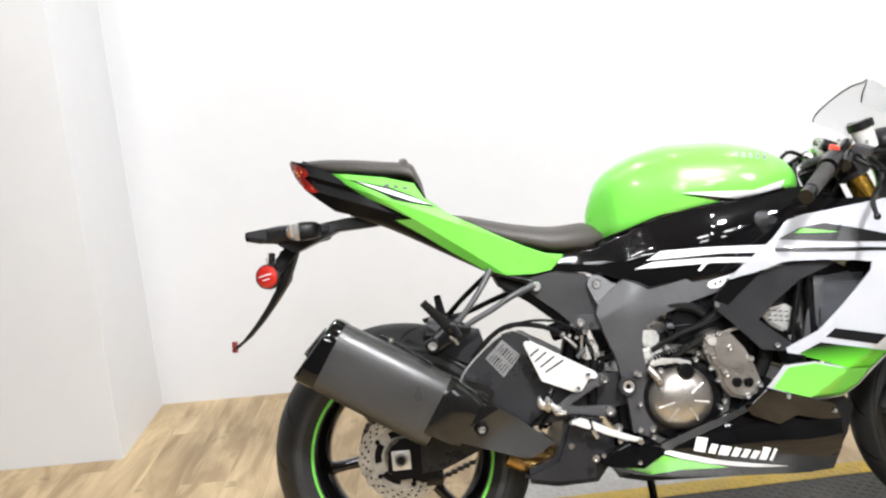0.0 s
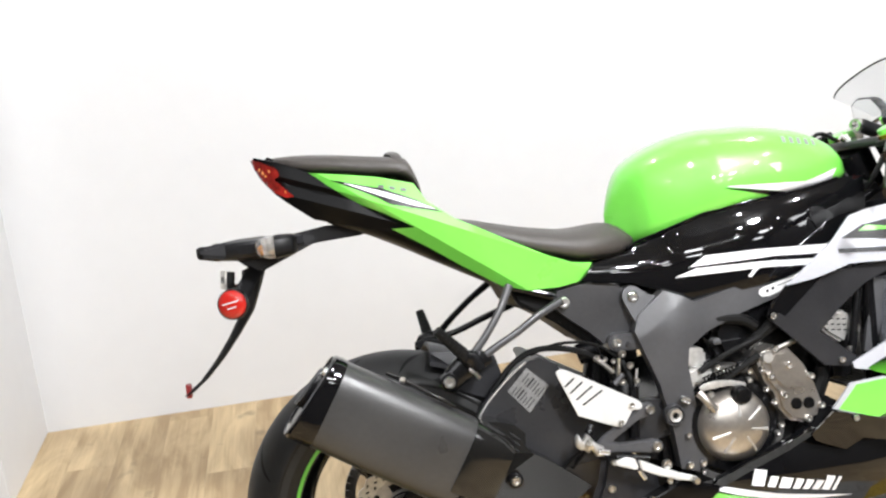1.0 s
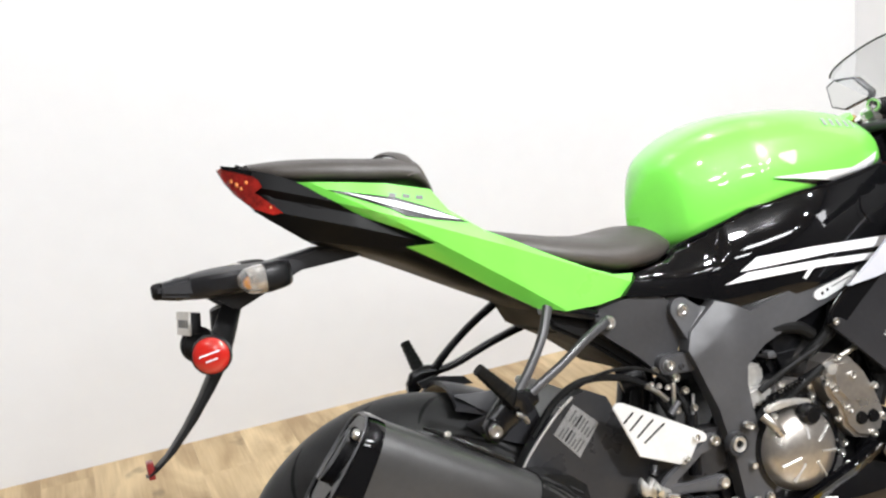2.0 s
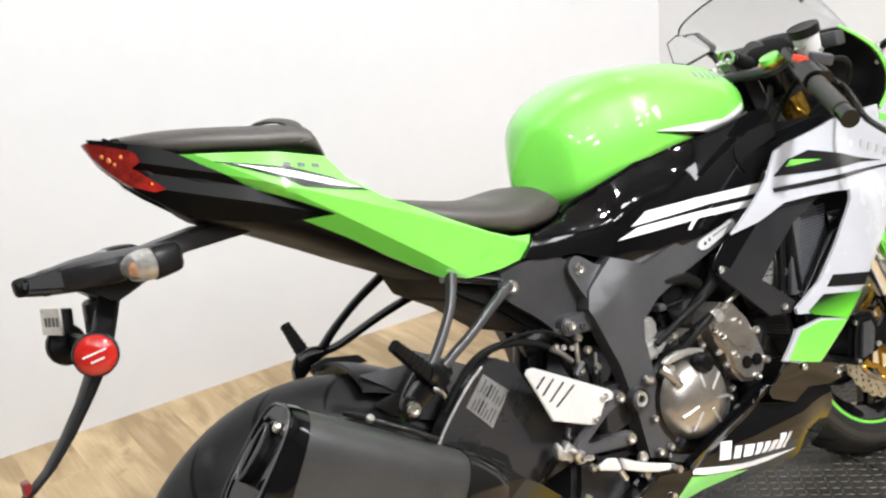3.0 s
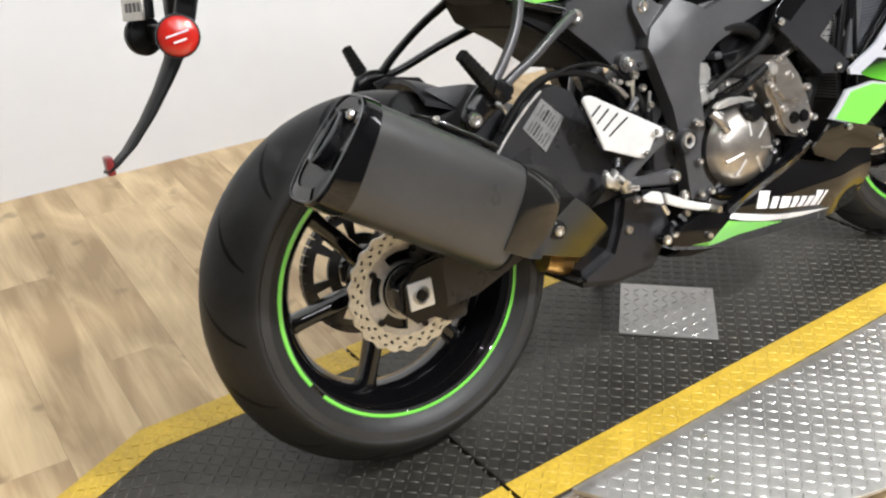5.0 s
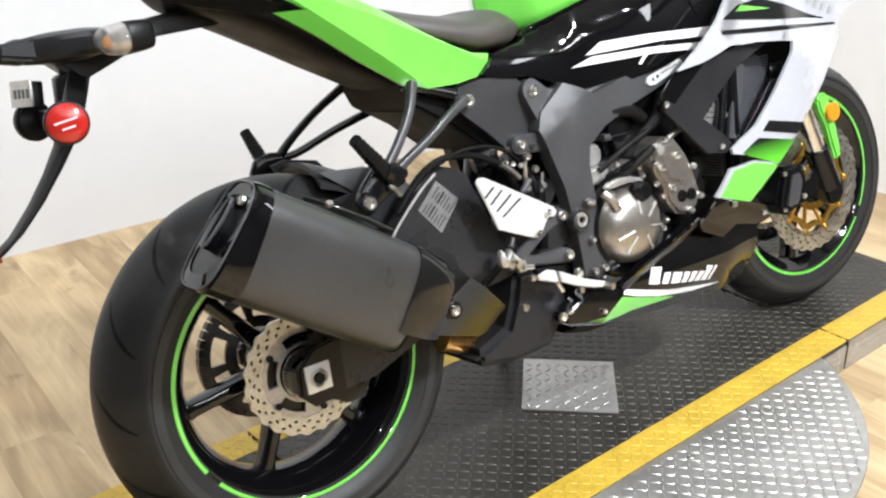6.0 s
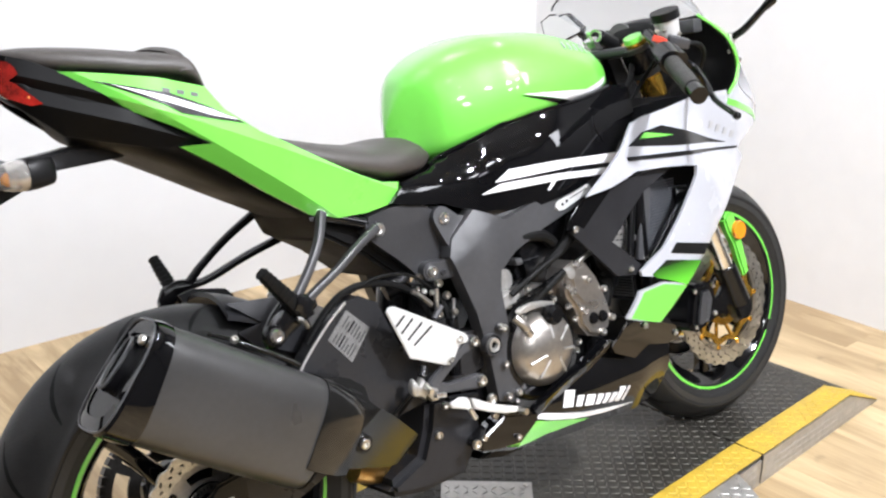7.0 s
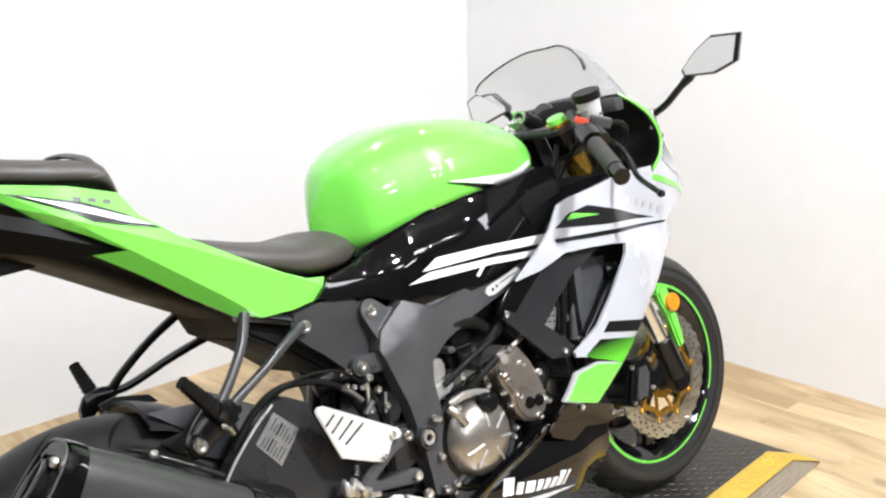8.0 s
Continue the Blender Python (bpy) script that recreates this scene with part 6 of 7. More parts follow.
part("inner_lip", panel([(0.976, 0.780), (0.995, 0.842), (1.10, 0.835), (1.20, 0.825), (1.24, 0.80), (1.20, 0.775), (1.08, 0.77)], lambda x, z: -0.160, 0.012, 0.03, round_by=0.006), BLACKGLOSS, bike, "gloss black inner lip below the fork")
part("fork_shroud", panel([(1.06, 0.69), (1.12, 0.695), (1.18, 0.685), (1.19, 0.645), (1.15, 0.612), (1.11, 0.602), (1.085, 0.64)], lambda x, z: -0.168, 0.01, 0.03, round_by=0.006), DULLBLACK, bike, "dull black inner shroud")
bolt(inner, (0.752, -0.207, 0.622), 0.007, CHROME, 0.004)
bolt(inner, (0.873, -0.225, 0.52), 0.007, CHROME, 0.005)
wing = part("lower_wing", panel([(0.838, 0.425), (0.90, 0.408), (0.952, 0.391), (0.985, 0.378), (1.0, 0.345), (0.96, 0.345), (0.90, 0.36), (0.862, 0.342), (0.80, 0.37), (0.79, 0.385)], lambda x, z: -(0.236 - 0.24 * max(0.0, 0.41 - z)), 0.006, 0.02), BLACKGLOSS, bike, "gloss black lower fairing wing")
bolt(wing, (0.882, -0.238, 0.405), 0.006, CHROME, 0.004)
bolt(wing, (0.985, -0.226, 0.362), 0.006, CHROME, 0.004)


def belly_y(x, z):
    w = interp(x, [0.47, 0.60, 0.75, 0.90, 1.0], [0.165, 0.195, 0.208, 0.205, 0.18])
    return -(w - 0.55 * max(0.0, 0.285 - z) - 0.25 * max(0.0, z - 0.33))


belly_out = [(0.470, 0.276), (0.525, 0.285), (0.581, 0.296), (0.60, 0.322), (0.66, 0.345), (0.743, 0.373), (0.80, 0.395), (0.825, 0.385), (0.86, 0.365), (0.92, 0.365), (1.015, 0.342), (1.012, 0.27), (0.998, 0.215), (0.90, 0.218), (0.80, 0.225), (0.66, 0.232), (0.563, 0.242), (0.50, 0.258)]
belly = part("belly_fairing", panel(belly_out, belly_y, 0.006, 0.02), BLACKGLOSS, bike, "gloss black belly fairing with white slanted lettering", 45)
mirrored(belly)
part("belly_rim", panel([(0.583, 0.298), (0.60, 0.3235), (0.66, 0.3465), (0.743, 0.3745), (0.80, 0.3965), (0.80, 0.378), (0.745, 0.355), (0.665, 0.325), (0.61, 0.302)], lambda x, z: -(interp(x, [0.47, 0.60, 0.75, 0.90], [0.167, 0.197, 0.212, 0.21]) + 0.6 * (z - interp(x, [0.58, 0.61, 0.665, 0.745, 0.80], [0.296, 0.302, 0.325, 0.355, 0.378]))), 0.008, 0.02), BLACKGLOSS, belly, "folded gloss black rim")
part("belly_floor", slab([(0.50, 0.24), (0.56, 0.225), (0.95, 0.21), (0.99, 0.225), (0.95, 0.235), (0.56, 0.25)], -0.14, 0.14, 0.004), BLACK, bike, "black belly fairing floor")
flash("belly_green", [(0.478, 0.277), (0.53, 0.279), (0.561, 0.274), (0.592, 0.295), (0.66, 0.274), (0.745, 0.250), (0.635, 0.253), (0.573, 0.246), (0.525, 0.262)], belly_y, GREEN, belly, "green belly stripe")
flash("belly_line", [(0.586, 0.303), (0.60, 0.307), (0.72, 0.272), (0.80, 0.255), (0.885, 0.238), (0.80, 0.2455), (0.70, 0.264), (0.64, 0.282)], belly_y, DECALWHITE, belly, "white belly line")
# the maker's name, as plain slanting bars
xk, zk = 0.668, 0.3
for wdt in (0.024, 0.015, 0.022, 0.015, 0.014, 0.015, 0.017, 0.007):
    zt = 0.326 - 0.245 * (xk - 0.668)
    zl = 0.298 - 0.235 * (xk - 0.668)
    top_up = 0.003 if wdt in (0.024, 0.017, 0.007) else -0.008
    flash("letter_bar", [(xk, zl), (xk + 0.010, zt + top_up), (xk + 0.010 + wdt, zt + top_up - 0.245 * wdt), (xk + wdt, zl - 0.235 * wdt)], belly_y, DECALWHITE, belly, "white slanted lettering")
    xk += wdt + 0.0068
part("inner_duct", panel([(0.79, 0.385), (0.84, 0.425), (0.95, 0.40), (1.02, 0.40), (1.05, 0.36), (1.03, 0.30), (1.0, 0.25), (0.85, 0.25), (0.79, 0.33)], lambda x, z: -0.165, 0.005, 0.05), BLACK, bike, "matte black inner duct")
part("inner_duct", slab([(1.02, 0.40), (1.10, 0.47), (1.17, 0.54), (1.16, 0.60), (1.10, 0.66), (1.03, 0.70), (1.0, 0.70), (1.0, 0.42)], -0.15, -0.144, 0.002), BLACK, bike, "matte black inner duct")
part("belly_bracket", slab([(0.525, 0.33), (0.606, 0.31), (0.60, 0.295), (0.553, 0.268), (0.50, 0.274), (0.458, 0.284), (0.454, 0.301)], -0.205, -0.165, 0.004), BLACKGLOSS, bike, "gloss black triangular belly fairing bracket")
for bx, bz, br in ((0.446, 0.302, 0.009), (0.464, 0.307, 0.006), (0.544, 0.283, 0.006)):
    bolt(belly, (bx, -0.206, bz), br, CHROME, 0.006)

radiator = empty("radiator", bike)
radiator["label"] = "dark radiator behind the fairing opening"
part("core", cut_box((0.955, -0.165, 0.43), (0.985, 0.165, 0.70), 0.004), GREY, radiator)
bm = bmesh.new()
for k in range(44):
    z = 0.44 + 0.0058 * k
    box(bm, (0.951, -0.155, z), (0.955, 0.155, z + 0.0025))
tagged(part("fin", bm, CASTING, radiator), kind="stuff")
bm = slab([(0.99, 0.50), (1.0, 0.66), (1.10, 0.672), (1.108, 0.60), (1.04, 0.50)], -0.166, -0.158, 0.001)
part("core_end", bm, GREY, radiator, "grey radiator core")
bm = bmesh.new()
for k in range(26):
    z = 0.51 + 0.006 * k
    box(bm, (0.995, -0.1685, z), (1.035 + min(0.065, 0.65 * (z - 0.5)), -0.166, z + 0.0032))
tagged(part("core_fin", bm, RADIATOR, radiator, "fine grey radiator fins"), kind="stuff")
part("side_tank", rod(bmesh.new(), (0.965, -0.172, 0.43), (0.975, -0.172, 0.70), 0.016, n=14), BLACKMETAL, radiator)
part("fan_shroud", cut_box((0.90, -0.13, 0.46), (0.95, 0.0, 0.66), 0.02), BLACK, radiator)
part("stay", rod(bmesh.new(), (0.915, -0.182, 0.51), (0.955, -0.182, 0.68), 0.009, n=12), BLACKMETAL, radiator)
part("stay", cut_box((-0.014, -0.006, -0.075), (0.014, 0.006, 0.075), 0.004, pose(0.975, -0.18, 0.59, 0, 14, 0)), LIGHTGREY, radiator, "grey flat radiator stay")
part("stay", rod(bmesh.new(), (0.985, -0.175, 0.505), (1.11, -0.175, 0.61), 0.010, n=12), BLACKMETAL, radiator)
part("thermostat", slab([(0.86, 0.586), (0.885, 0.602), (0.916, 0.608), (0.938, 0.592), (0.925, 0.56), (0.912, 0.54), (0.88, 0.562)], -0.17, -0.12, 0.006), CASTING, radiator, "bright cast thermostat housing")
for k in range(4):
    for j in range(3):
        part("vent_slot", cut_box((0.874 + 0.013 * k, -0.1708, 0.594 - 0.011 * j - 0.002 * k), (0.882 + 0.013 * k, -0.1695, 0.5965 - 0.011 * j - 0.002 * k)), DULLBLACK, radiator)
for bx, bz in ((0.918, 0.53), (0.932, 0.57), (0.965, 0.517)):
    bolt(radiator, (bx, -0.18, bz), 0.008, CHROME, 0.01)
part("horn", rod(bmesh.new(), (1.10, -0.165, 0.628), (1.12, -0.18, 0.626), 0.022, n=20), BLACKMETAL, radiator)

# ---- nose, screen, mirrors ----
# rows of the cowl: height, x of its rear edge, half width there, x of its front
COWL = [(0.992, 1.25, 0.158, 1.325), (0.963, 1.275, 0.182, 1.38), (0.933, 1.293, 0.200, 1.425), (0.90, 1.306, 0.206, 1.465), (0.874, 1.309, 0.207, 1.495), (0.845, 1.295, 0.209, 1.52), (0.817, 1.27, 0.205, 1.53), (0.785, 1.25, 0.183, 1.53), (0.75, 1.24, 0.176, 1.515), (0.715, 1.24, 0.166, 1.49), (0.68, 1.26, 0.150, 1.45)]


def cowl_sheet(forward, inset, thick, rows=None):
    """The nose cowl's skin, or with forward small the dished panel inside it."""
    bm = bmesh.new()
    grid = []
    for z, xe, ye, xn in rows or COWL:
        row = []
        for k in range(25):
            u = -1 + 2 * k / 24
            y = u * (ye - inset)
            bulge = (1 - u * u) ** 0.95
            x_front = xn if forward else xe + 0.10
            row.append(bm.verts.new((xe + (x_front - xe) * bulge, y, z)))
        grid.append(row)
    skin(bm, grid, caps=False, closed=False)
    r = bmesh.ops.extrude_face_region(bm, geom=bm.faces[:])
    bmesh.ops.translate(bm, vec=(-thick, 0, 0), verts=[g for g in r["geom"] if isinstance(g, bmesh.types.BMVert)])
    return bm


nose = part("nose_cowl", cowl_sheet(True, 0.0, 0.004), WHITE, bike, "white nose cowl", 50)
part("cockpit_panel", cowl_sheet(False, 0.006, 0.004, COWL[:8]), BLACK, bike, "matte black cockpit panel", 50)
for sy in (1, -1):
    part("cowl_edge", tube([(xe - 0.002, sy * ye, z) for z, xe, ye, _ in COWL[:7]], 0.0035, 10), GREEN, bike, "green upper cowl edge")
    flank = part("cowl_flank", panel([(1.262, 0.975), (1.277, 0.963), (1.296, 0.933), (1.31, 0.90), (1.312, 0.874), (1.298, 0.845), (1.272, 0.815), (1.268, 0.808), (1.316, 0.794), (1.406, 0.767), (1.456, 0.742), (1.449, 0.768), (1.41, 0.80), (1.373, 0.831), (1.339, 0.859), (1.325, 0.88), (1.321, 0.905), (1.303, 0.943), (1.287, 0.966)], lambda x, z: nose_y(x, z, sy), 0.003, 0.012), WHITE, bike, "white upper cowl flank", 50)
    part("flank_green", panel([(1.264, 0.974), (1.277, 0.963), (1.296, 0.933), (1.31, 0.90), (1.312, 0.874), (1.298, 0.845), (1.272, 0.815), (1.281, 0.818), (1.309, 0.845), (1.321, 0.874), (1.319, 0.902), (1.302, 0.938), (1.285, 0.964)], lambda x, z: nose_y(x, z, sy), 0.0012, 0.012, 0.0015), GREEN, flank, "green band on the cowl flank")
    part("flank_smoke", panel([(1.322, 0.876), (1.337, 0.857), (1.371, 0.829), (1.408, 0.799), (1.446, 0.770), (1.437, 0.776), (1.349, 0.808), (1.312, 0.832), (1.317, 0.85)], lambda x, z: nose_y(x, z, sy), 0.0012, 0.012, 0.0015), SMOKEFILM, flank, "dark fading wedge on the cowl flank")
    part("flank_green", panel([(1.270, 0.807), (1.316, 0.7935), (1.406, 0.7665), (1.452, 0.7435), (1.448, 0.739), (1.404, 0.755), (1.315, 0.780), (1.267, 0.795)], lambda x, z: nose_y(x, z, sy), 0.0012, 0.012, 0.0015), GREEN, flank, "green lower band on the cowl flank")
    bolt(nose, (1.315, sy * 0.206, 0.885), 0.006, CHROME, 0.004, "bolt", (0, sy, 0))
SCREEN = [(1.43, 0.918, 0.93, 0.05), (1.38, 0.935, 0.965, 0.10), (1.32, 0.958, 1.022, 0.138), (1.25, 0.990, 1.09, 0.158), (1.20, 1.020, 1.124, 0.163), (1.14, 1.052, 1.118, 0.163)]


def screen_mesh(thick):
    bm = bmesh.new()
    rows = []
    xs = [s[0] for s in SCREEN][::-1]
    n = 20
    for i in range(19):
        s = i / 18
        row = []
        for k in range(n + 1):
            a = math.pi * k / n
            # the rear edge bows back towards the sides and up to its peak in the middle
            x_rear = 1.213 - 0.073 * abs(math.cos(a)) ** 1.5
            x = 1.43 + (x_rear - 1.43) * s
            zb, zt, w = (smooth_at(x, xs, [q[j] for q in SCREEN][::-1]) for j in (1, 2, 3))
            row.append(bm.verts.new((x, w * math.copysign(abs(math.cos(a)) ** 0.9, math.cos(a)), zb + (zt - zb) * math.sin(a) ** 1.1 - thick)))
        rows.append(row)
    skin(bm, rows, caps=False, closed=False)
    r = bmesh.ops.extrude_face_region(bm, geom=bm.faces[:])
    bmesh.ops.translate(bm, vec=(0, 0, -0.0025), verts=[g for g in r["geom"] if isinstance(g, bmesh.types.BMVert)])
    return bm


screen = part("windscreen", screen_mesh(0), SMOKE, bike, "lightly smoked clear windscreen", 60)
screen.visible_shadow = False
edge = []
for k in range(41):
    a = math.pi * k / 40
    x = 1.213 - 0.073 * abs(math.cos(a)) ** 1.5
    xs = [s[0] for s in SCREEN][::-1]
    zb, zt, w = (smooth_at(x, xs, [q[j] for q in SCREEN][::-1]) for j in (1, 2, 3))
    edge.append((x, w * math.copysign(abs(math.cos(a)) ** 0.9, math.cos(a)), zb + (zt - zb) * math.sin(a) ** 1.1 - 0.001))
part("screen_edge", tube(edge, 0.002, 6, 0), BLACKMETAL, screen, "dark screen edge")
MIR = [(-0.44, 1.066), (-0.376, 1.072), (-0.334, 1.048), (-0.296, 1.015), (-0.301, 1.001), (-0.373, 0.996), (-0.424, 1.012)]
MIR_FAR = [(-0.354, 1.041), (-0.322, 1.055), (-0.26, 1.05), (-0.215, 1.01), (-0.218, 0.999), (-0.303, 0.979), (-0.345, 0.99)]
for sy in (1, -1):
    mir = empty("mirror", bike)
    mir["label"] = "black wing mirror on a slender stalk"
    outline = MIR if sy > 0 else MIR_FAR
    cy, cz = (-0.366, 1.034) if sy > 0 else (-0.285, 1.017)
    rings = [[(x, sy * (cy + (y - cy) * k), cz + (z - cz) * k) for y, z in outline] for x, k in ((1.292, 1.0), (1.297, 1.04), (1.31, 0.98), (1.328, 0.72), (1.335, 0.4))]
    part("shell", loft(rings), BLACKMETAL, mir, "", 25)
    part("glass", loft([[(x, sy * (cy + (y - cy) * 0.93), cz + (z - cz) * 0.91) for y, z in outline] for x in (1.293, 1.2905)]), MIRRORGLASS, mir, "mirror glass")
    part("stalk", tube([(1.31, sy * (-0.31 if sy > 0 else -0.245), 1.002), (1.312, sy * (-0.28 if sy > 0 else -0.23), 0.985), (1.308, sy * (-0.235 if sy > 0 else -0.21), 0.95), (1.305, sy * (-0.205 if sy > 0 else -0.198), 0.935)], lambda s: 0.008 + 0.002 * (abs(s - 0.15) < 0.15), 10), BLACKMETAL, mir)
    part("foot", hull([(1.292, 0.925, 0.942, 0.005, sy * -0.2), (1.303, 0.918, 0.947, 0.009, sy * -0.198), (1.318, 0.922, 0.94, 0.006, sy * -0.195)], 12, 4), CASTING, mir)

# ---- fork, bars and controls ----
fork = empty("fork", bike)
fork["label"] = "upside-down front fork with gold upper tubes"
RAKE = Vector((-0.278, 0, 0.64)).normalized()
for sy in (-1, 1):
    foot = Vector((1.372, sy * 0.1, 0.335))
    part("inner_tube", rod(bmesh.new(), foot + RAKE * 0.03, foot + RAKE * 0.34, 0.0205, n=24), CHROME, fork, "polished inner tube")
    part("outer_tube", rod(bmesh.new(), foot + RAKE * 0.29, foot + RAKE * 0.676, 0.027, n=24), GOLD, fork, "gold anodised outer tube")
    part("clamp_ring", rod(bmesh.new(), foot + RAKE * 0.60, foot + RAKE * 0.668, 0.036, n=28), DARKGREY, fork, "dark grey fork clamp ring")
    part("fork_cap", rod(bmesh.new(), foot + RAKE * 0.676, foot + RAKE * 0.686, 0.0215, 0.020, 24), GREEN, fork, "green fork cap")
    part("lower_leg", rod(bmesh.new(), foot - RAKE * 0.015, foot + RAKE * 0.088, 0.0285, 0.0265, 20), BLACKMETAL, fork, "dark lower leg")
    part("axle_clamp", slab([(1.362, 0.285), (1.375, 0.276), (1.405, 0.277), (1.42, 0.294), (1.42, 0.326), (1.402, 0.346), (1.378, 0.39), (1.343, 0.395), (1.335, 0.385), (1.345, 0.33)], sy * 0.112, sy * 0.08, 0.006), BLACKMETAL, fork)
    part("axle_end", lathe([(0.0, -0.002), (0.010, -0.002), (0.011, -0.006), (0.017, -0.007), (0.02, 0.0), (0.0, 0.0)], 24, close=False), STEEL, fork).matrix_local = pose(1.395, sy * 0.125 + 0.02, 0.3135, 0, 0, 0 if sy < 0 else 180)
    part("caliper_arm", slab([(1.36, 0.385), (1.331, 0.38), (1.30, 0.352), (1.25, 0.345), (1.236, 0.298), (1.29, 0.305), (1.341, 0.323), (1.38, 0.30)], sy * 0.105, sy * 0.09, 0.004), BLACKMETAL, fork)
    cal = part("brake_caliper", slab([(1.154, 0.323), (1.168, 0.305), (1.19, 0.297), (1.225, 0.305), (1.255, 0.32), (1.263, 0.36), (1.259, 0.393), (1.235, 0.404), (1.187, 0.405), (1.168, 0.37)], sy * 0.128, sy * 0.035, 0.009), BLACKMETAL, fork, "black radial brake caliper")
    part("caliper_cap", slab([(1.178, 0.318), (1.195, 0.312), (1.225, 0.322), (1.24, 0.365), (1.232, 0.388), (1.20, 0.388)], sy * 0.134, sy * 0.126, 0.004), GREY, cal)
    for k in range(4):
        z = 0.318 + 0.014 * k
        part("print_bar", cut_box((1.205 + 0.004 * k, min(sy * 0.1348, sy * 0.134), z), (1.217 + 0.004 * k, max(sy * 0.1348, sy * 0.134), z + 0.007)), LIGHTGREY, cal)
    for x, z in ((1.175, 0.312), (1.248, 0.392), (1.247, 0.328), (1.182, 0.392)):
        bolt(cal, (x, sy * 0.128, z), 0.006, CHROME, 0.005, "bolt", (0, sy, 0))
part("top_clamp", loft([[(1.078 + 0.022 * c + 0.02 * (abs(y) / 0.1) ** 2, y, 0.936 + 0.011 * e) for c, e in oval(14, 3.5)] for y in (-0.1, -0.07, -0.035, 0.0, 0.035, 0.07, 0.1)]), DARKGREY, fork, "dark grey cast top clamp")
part("ignition_ring", lathe([(0.009, -0.006), (0.0135, -0.006), (0.015, 0.0), (0.013, 0.010), (0.009, 0.010)], 24), CHROME, fork, "chrome ignition lock ring").matrix_local = pose(1.085, -0.012, 0.978, 0, 0, -62)
part("ignition_lock", rod(bmesh.new(), (1.095, -0.012, 0.975), (1.14, -0.012, 0.955), 0.016, n=18), BLACK, fork)
part("clamp_bolt", rod(bmesh.new(), (1.07, 0.005, 0.945), (1.055, 0.005, 0.957), 0.010, 0.008, 12), CHROME, fork)
for z, y in ((0.78, 0.0),):
    x = 1.372 - 0.434 * (z - 0.33)
    part("triple_clamp", slab([(x - 0.055, z - 0.01), (x + 0.04, z - 0.03), (x + 0.045, z - 0.005), (x - 0.05, z + 0.015)], -0.14, 0.14, 0.006), BLACKMETAL, fork)
part("steering_nut", rod(bmesh.new(), (1.09, 0, 0.945), (1.08, 0, 0.972), 0.018, n=6), CHROME, fork)
part("steering_head", rod(bmesh.new(), (1.13, 0, 0.76), (1.07, 0, 0.92), 0.04, n=20), BLACKMETAL, fork)
fender = empty("front_fender", bike)
fender["label"] = "green front fender"
arcs = []
for d in range(86, 127, 4):
    a = radians(d)
    row = []
    for y, e in [(0.072 * k / 6, 1) for k in range(-6, 7)] + [(0.072 * k / 6, -1) for k in range(6, -7, -1)]:
        r = 0.322 - 0.035 * (abs(y) / 0.072) ** 2.4 + 0.0025 * e
        row.append((FRONT[0] + r * math.cos(a), y, FRONT[2] + r * math.sin(a)))
    arcs.append(row)
part("fender_shell", loft(arcs), GREEN, fender, "", 60)
for sy in (-1, 1):
    part("fender_stay", slab([(1.362, 0.52), (1.378, 0.538), (1.40, 0.532), (1.418, 0.48), (1.434, 0.415), (1.44, 0.38), (1.42, 0.37), (1.408, 0.405), (1.392, 0.455), (1.372, 0.49)], sy * 0.096, sy * 0.074, 0.005), GREEN, fender)
    ref = lathe([(0.0, -0.006), (0.020, -0.006), (0.0225, -0.003), (0.0225, 0.004), (0.0, 0.004)], 28, close=False)
    bmesh.ops.transform(ref, matrix=pose(1.405, sy * 0.101, 0.488, 0, 0, 0 if sy < 0 else 180), verts=ref.verts)
    part("side_reflector", ref, ORANGE, fender, "round amber side reflector")

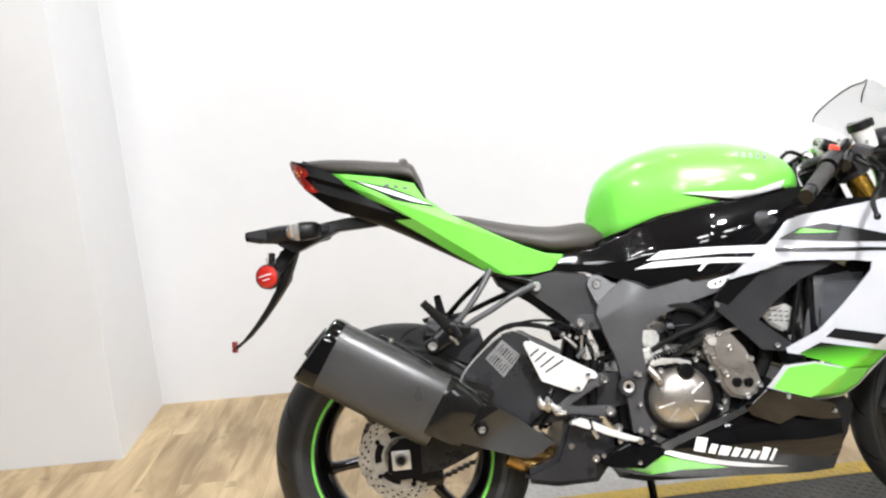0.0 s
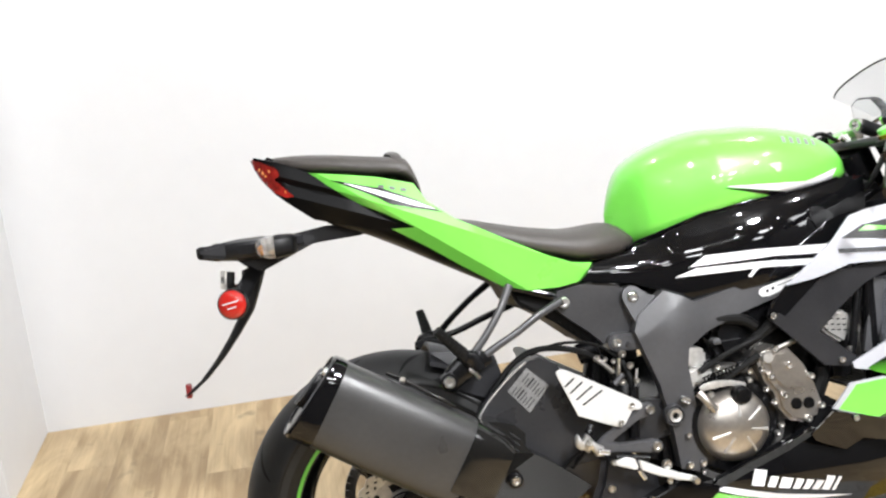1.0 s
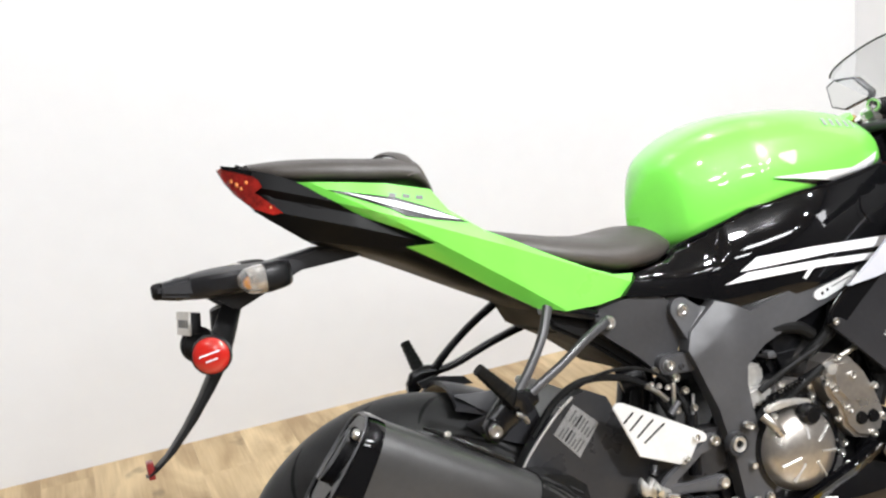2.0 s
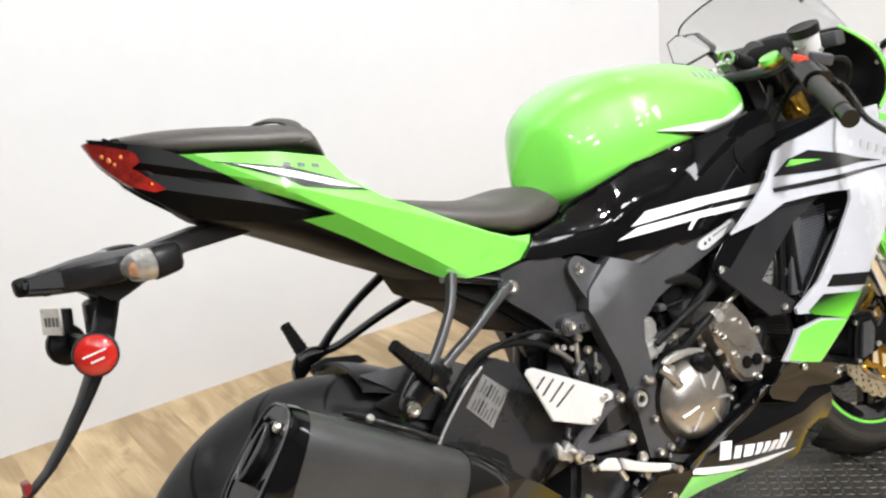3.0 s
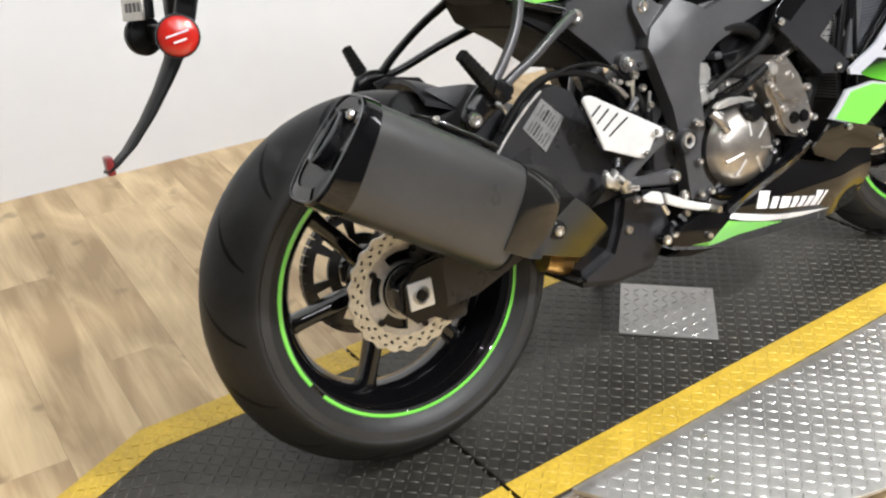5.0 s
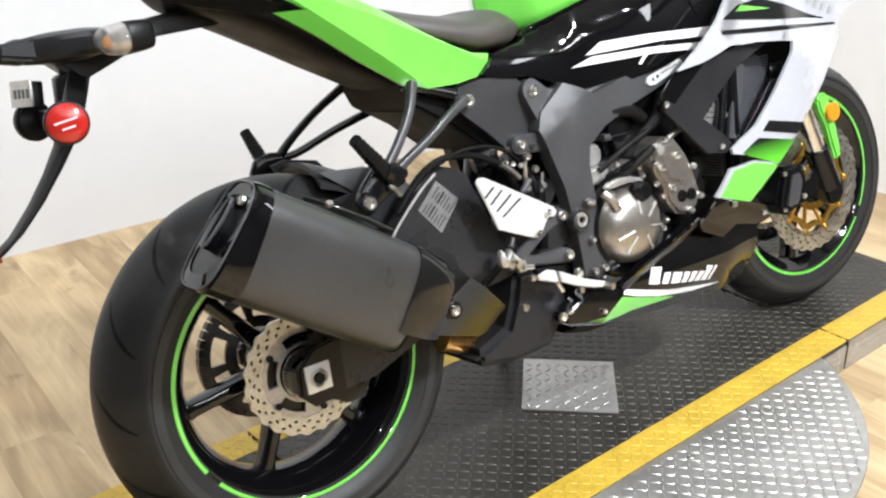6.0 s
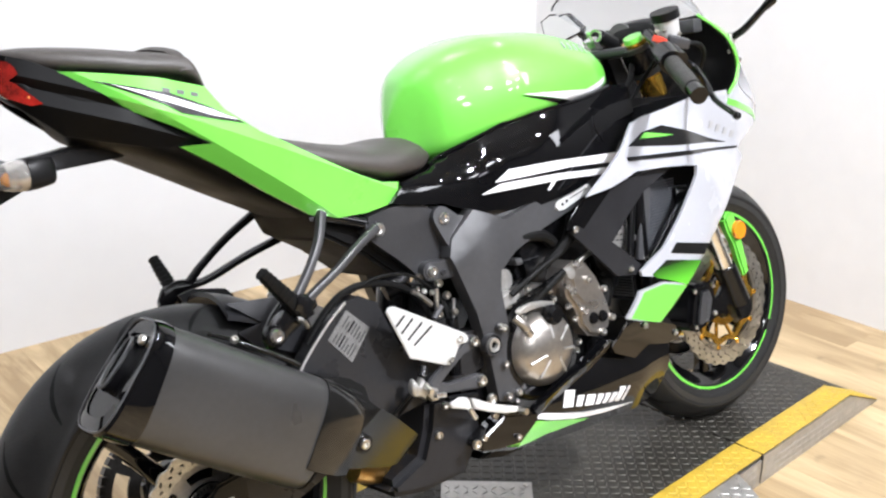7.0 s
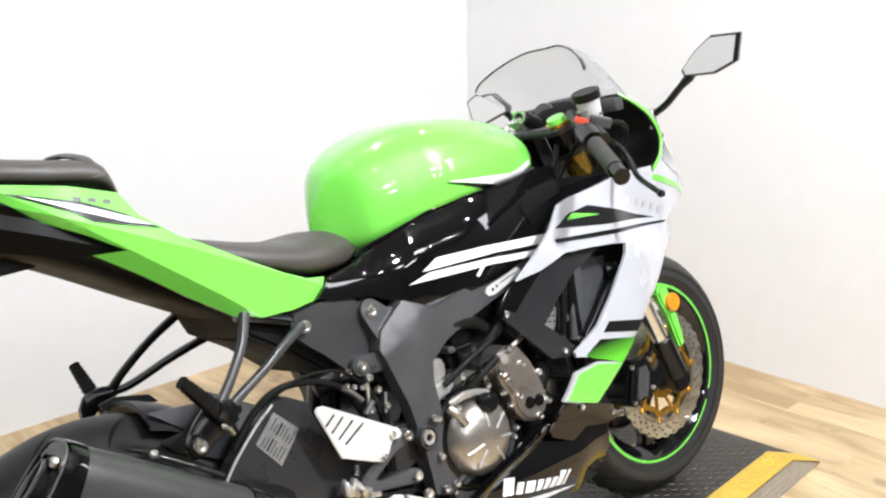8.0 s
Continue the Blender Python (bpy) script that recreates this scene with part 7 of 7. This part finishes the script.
for sy in (-1, 1):
    bar = empty("handlebar", bike)
    bar["label"] = "black clip-on handlebar with rubber grip"
    inn, end = Vector((1.108, sy * 0.135, 0.965)), Vector((0.923, sy * 0.381, 0.846))
    d = (end - inn).normalized()
    L = (end - inn).length
    part("tube", rod(bmesh.new(), inn, end, 0.011, n=16), BLACKMETAL, bar)
    g0, g1 = inn + d * (L - 0.15), inn + d * (L - 0.02)
    grip = part("grip", rod(bmesh.new(), g0, g1, 0.0165, n=18), GRIPGREY, bar, "black rubber grip")
    for k in range(16):
        c = g0.lerp(g1, 0.04 + 0.06 * k)
        part("grip_rib", rod(bmesh.new(), c - d * 0.0018, c + d * 0.0018, 0.0172, n=14), GRIPGREY, grip)
    part("bar_weight", rod(bmesh.new(), end - d * 0.022, end + d * 0.02, 0.0145, 0.0165, 18), BLACKMETAL, bar, "black bar end weight")
    part("clamp", rod(bmesh.new(), Vector((1.118, sy * 0.1, 0.915)) - RAKE * 0.02, Vector((1.118, sy * 0.1, 0.915)) + RAKE * 0.025, 0.036, n=24), BLACKMETAL, bar)
    sw = inn + d * (L - 0.185)
    part("switch_housing", rod(bmesh.new(), sw - d * 0.028, sw + d * 0.03, 0.024, n=14), BLACKMETAL, bar)
    if sy < 0:
        part("kill_switch", cut_box((-0.010, -0.012, -0.006), (0.010, 0.012, 0.008), 0.003, pose(1.048, -0.211, 0.947, 20, 20, 0)), REDSWITCH, bar, "red kill switch")
        part("start_switch", cut_box((-0.007, -0.007, -0.005), (0.007, 0.007, 0.006), 0.002, pose(1.03, -0.225, 0.925, 20, 20, 0)), BLACK, bar)
        res = part("fluid_reservoir", rod(bmesh.new(), (1.148, -0.160, 0.945), (1.133, -0.165, 0.990), 0.0215, 0.026, 24), RESERVOIR, bar, "cloudy brake fluid reservoir")
        part("reservoir_cap", rod(bmesh.new(), (1.133, -0.165, 0.990), (1.128, -0.166, 1.007), 0.0305, 0.0305, 28), BLACK, res)
    part("master_cylinder", rod(bmesh.new(), sw + Vector((0.03, 0, 0.0)) - d * 0.045, sw + Vector((0.035, 0, 0)) + d * 0.02, 0.014, n=14), BLACKMETAL, bar)
    part("lever", tube([(1.10, sy * 0.19, 0.925), (1.145, sy * 0.215, 0.885), (1.12, sy * 0.26, 0.85), (1.087, sy * 0.30, 0.819), (1.07, sy * 0.355, 0.788)], lambda s: 0.0075 - 0.002 * s, 10), BLACKMETAL, bar, "black hand lever")
    part("lever_ball", lathe([(0.0, -0.009), (0.006, -0.006), (0.0085, 0.0), (0.006, 0.006), (0.0, 0.009)], 12, (1.069, sy * 0.36, 0.785), close=False), BLACKMETAL, bar)
dash = empty("dashboard", bike)
dash["label"] = "black instrument cluster behind the screen"
part("dial_housing", hull([(1.205, 0.945, 0.985, 0.045), (1.215, 0.935, 0.998, 0.075), (1.25, 0.93, 1.004, 0.08), (1.29, 0.935, 0.99, 0.06)], 20, 2.6), BLACK, dash)
part("dial_face", lathe([(0.0, -0.002), (0.036, -0.002), (0.036, 0.002), (0.0, 0.002)], 28, close=False), DIAL, dash).matrix_local = pose(1.208, 0.025, 0.965, 0, 0, -90)
for pts, r in (([(1.09, -0.10, 0.91), (1.05, -0.12, 0.87), (1.02, -0.10, 0.82), (1.0, -0.08, 0.78)], 0.006), ([(1.15, -0.15, 0.93), (1.18, -0.16, 0.88), (1.15, -0.12, 0.82)], 0.005), ([(1.05, 0.05, 0.94), (1.02, -0.02, 0.93), (1.0, -0.08, 0.89), (1.01, -0.11, 0.83)], 0.005), ([(1.09, 0.08, 0.95), (1.03, 0.06, 0.97), (1.0, 0.1, 0.92)], 0.005)):
    part("cable", tube(pts, r, 8), GUM, dash, "black control cable")
bolt(dash, (1.315, -0.185, 0.905), 0.0055, CHROME, 0.004, "bolt", (-0.9, 0.3, 0.2))
part("brake_hose", tube([(1.135, -0.19, 0.935), (1.18, -0.205, 0.93), (1.215, -0.19, 0.905), (1.22, -0.16, 0.85), (1.20, -0.13, 0.78)], 0.0055, 8), GUM, dash, "black front brake hose")
part("switch_lead", tube([(1.06, -0.20, 0.93), (1.075, -0.17, 0.905), (1.08, -0.13, 0.87), (1.05, -0.11, 0.82)], 0.0045, 8), GUM, dash, "black switch lead")
for bx, by, bz in ((1.128, -0.2, 0.955), (1.10, -0.185, 0.965), (1.07, -0.19, 0.965), (1.09, -0.215, 0.93)):
    bolt(dash, (bx, by, bz), 0.0045, STEEL, 0.004, "bolt", (-0.5, -0.4, 0.75))
part("lever_perch", cut_box((-0.022, -0.012, -0.010), (0.022, 0.012, 0.010), 0.004, pose(1.115, -0.205, 0.94, 15, 20, -35)), GREY, dash, "grey lever perch")
part("mirror_plate", cut_box((1.225, -0.165, 0.955), (1.255, -0.115, 0.985), 0.006), GREY, dash)
part("head_shroud", cut_box((0.99, -0.10, 0.74), (1.08, 0.10, 0.86), 0.03), DULLBLACK, bike, "black shroud round the steering head")
# side stand on the far side
stand = empty("side_stand", bike)
stand["label"] = "black folding side stand"
part("stand_leg", tube([(0.60, 0.14, 0.30), (0.63, 0.20, 0.14), (0.645, 0.262, 0.066)], 0.011, 10), BLACKMETAL, stand)
part("stand_foot", cut_box((0.625, 0.24, 0.056), (0.675, 0.29, 0.066), 0.003), BLACKMETAL, stand)

# ---- floor planks, laid towards the back wall ----
random.seed(7)
PW, PL = 0.152, 1.22


def plank_mesh(length):
    bm = bmesh.new()
    box(bm, (-PW / 2 + 0.00015, -length / 2 + 0.00015, -0.003), (PW / 2 - 0.00015, length / 2 - 0.00015, 0.0))
    top = [f for f in bm.faces if f.normal.z > 0.9]
    bmesh.ops.bevel(bm, geom=list(top[0].edges), offset=0.00025, segments=1, affect="EDGES")
    me = bpy.data.meshes.new("plank")
    bm.to_mesh(me)
    bm.free()
    me.materials.append(WOOD)
    return me


lengths = {}
col = 0
x = -2.95 + PW / 2
while x - PW / 2 < XR:
    stop = YC if x < XL - PW / 2 else YB
    y = YF - PL * ((col * 0.382) % 1.0)
    while y < stop - 0.02:
        a, b = max(y, YF), min(y + PL, stop)
        n = round(b - a, 3)
        if n > 0.02:
            if n not in lengths:
                lengths[n] = plank_mesh(n)
            o = new("plank", lengths[n])
            o.parent = floor
            o.location = (x, (a + b) / 2, FLOOR)
        y += PL
    x += PW
    col += 1
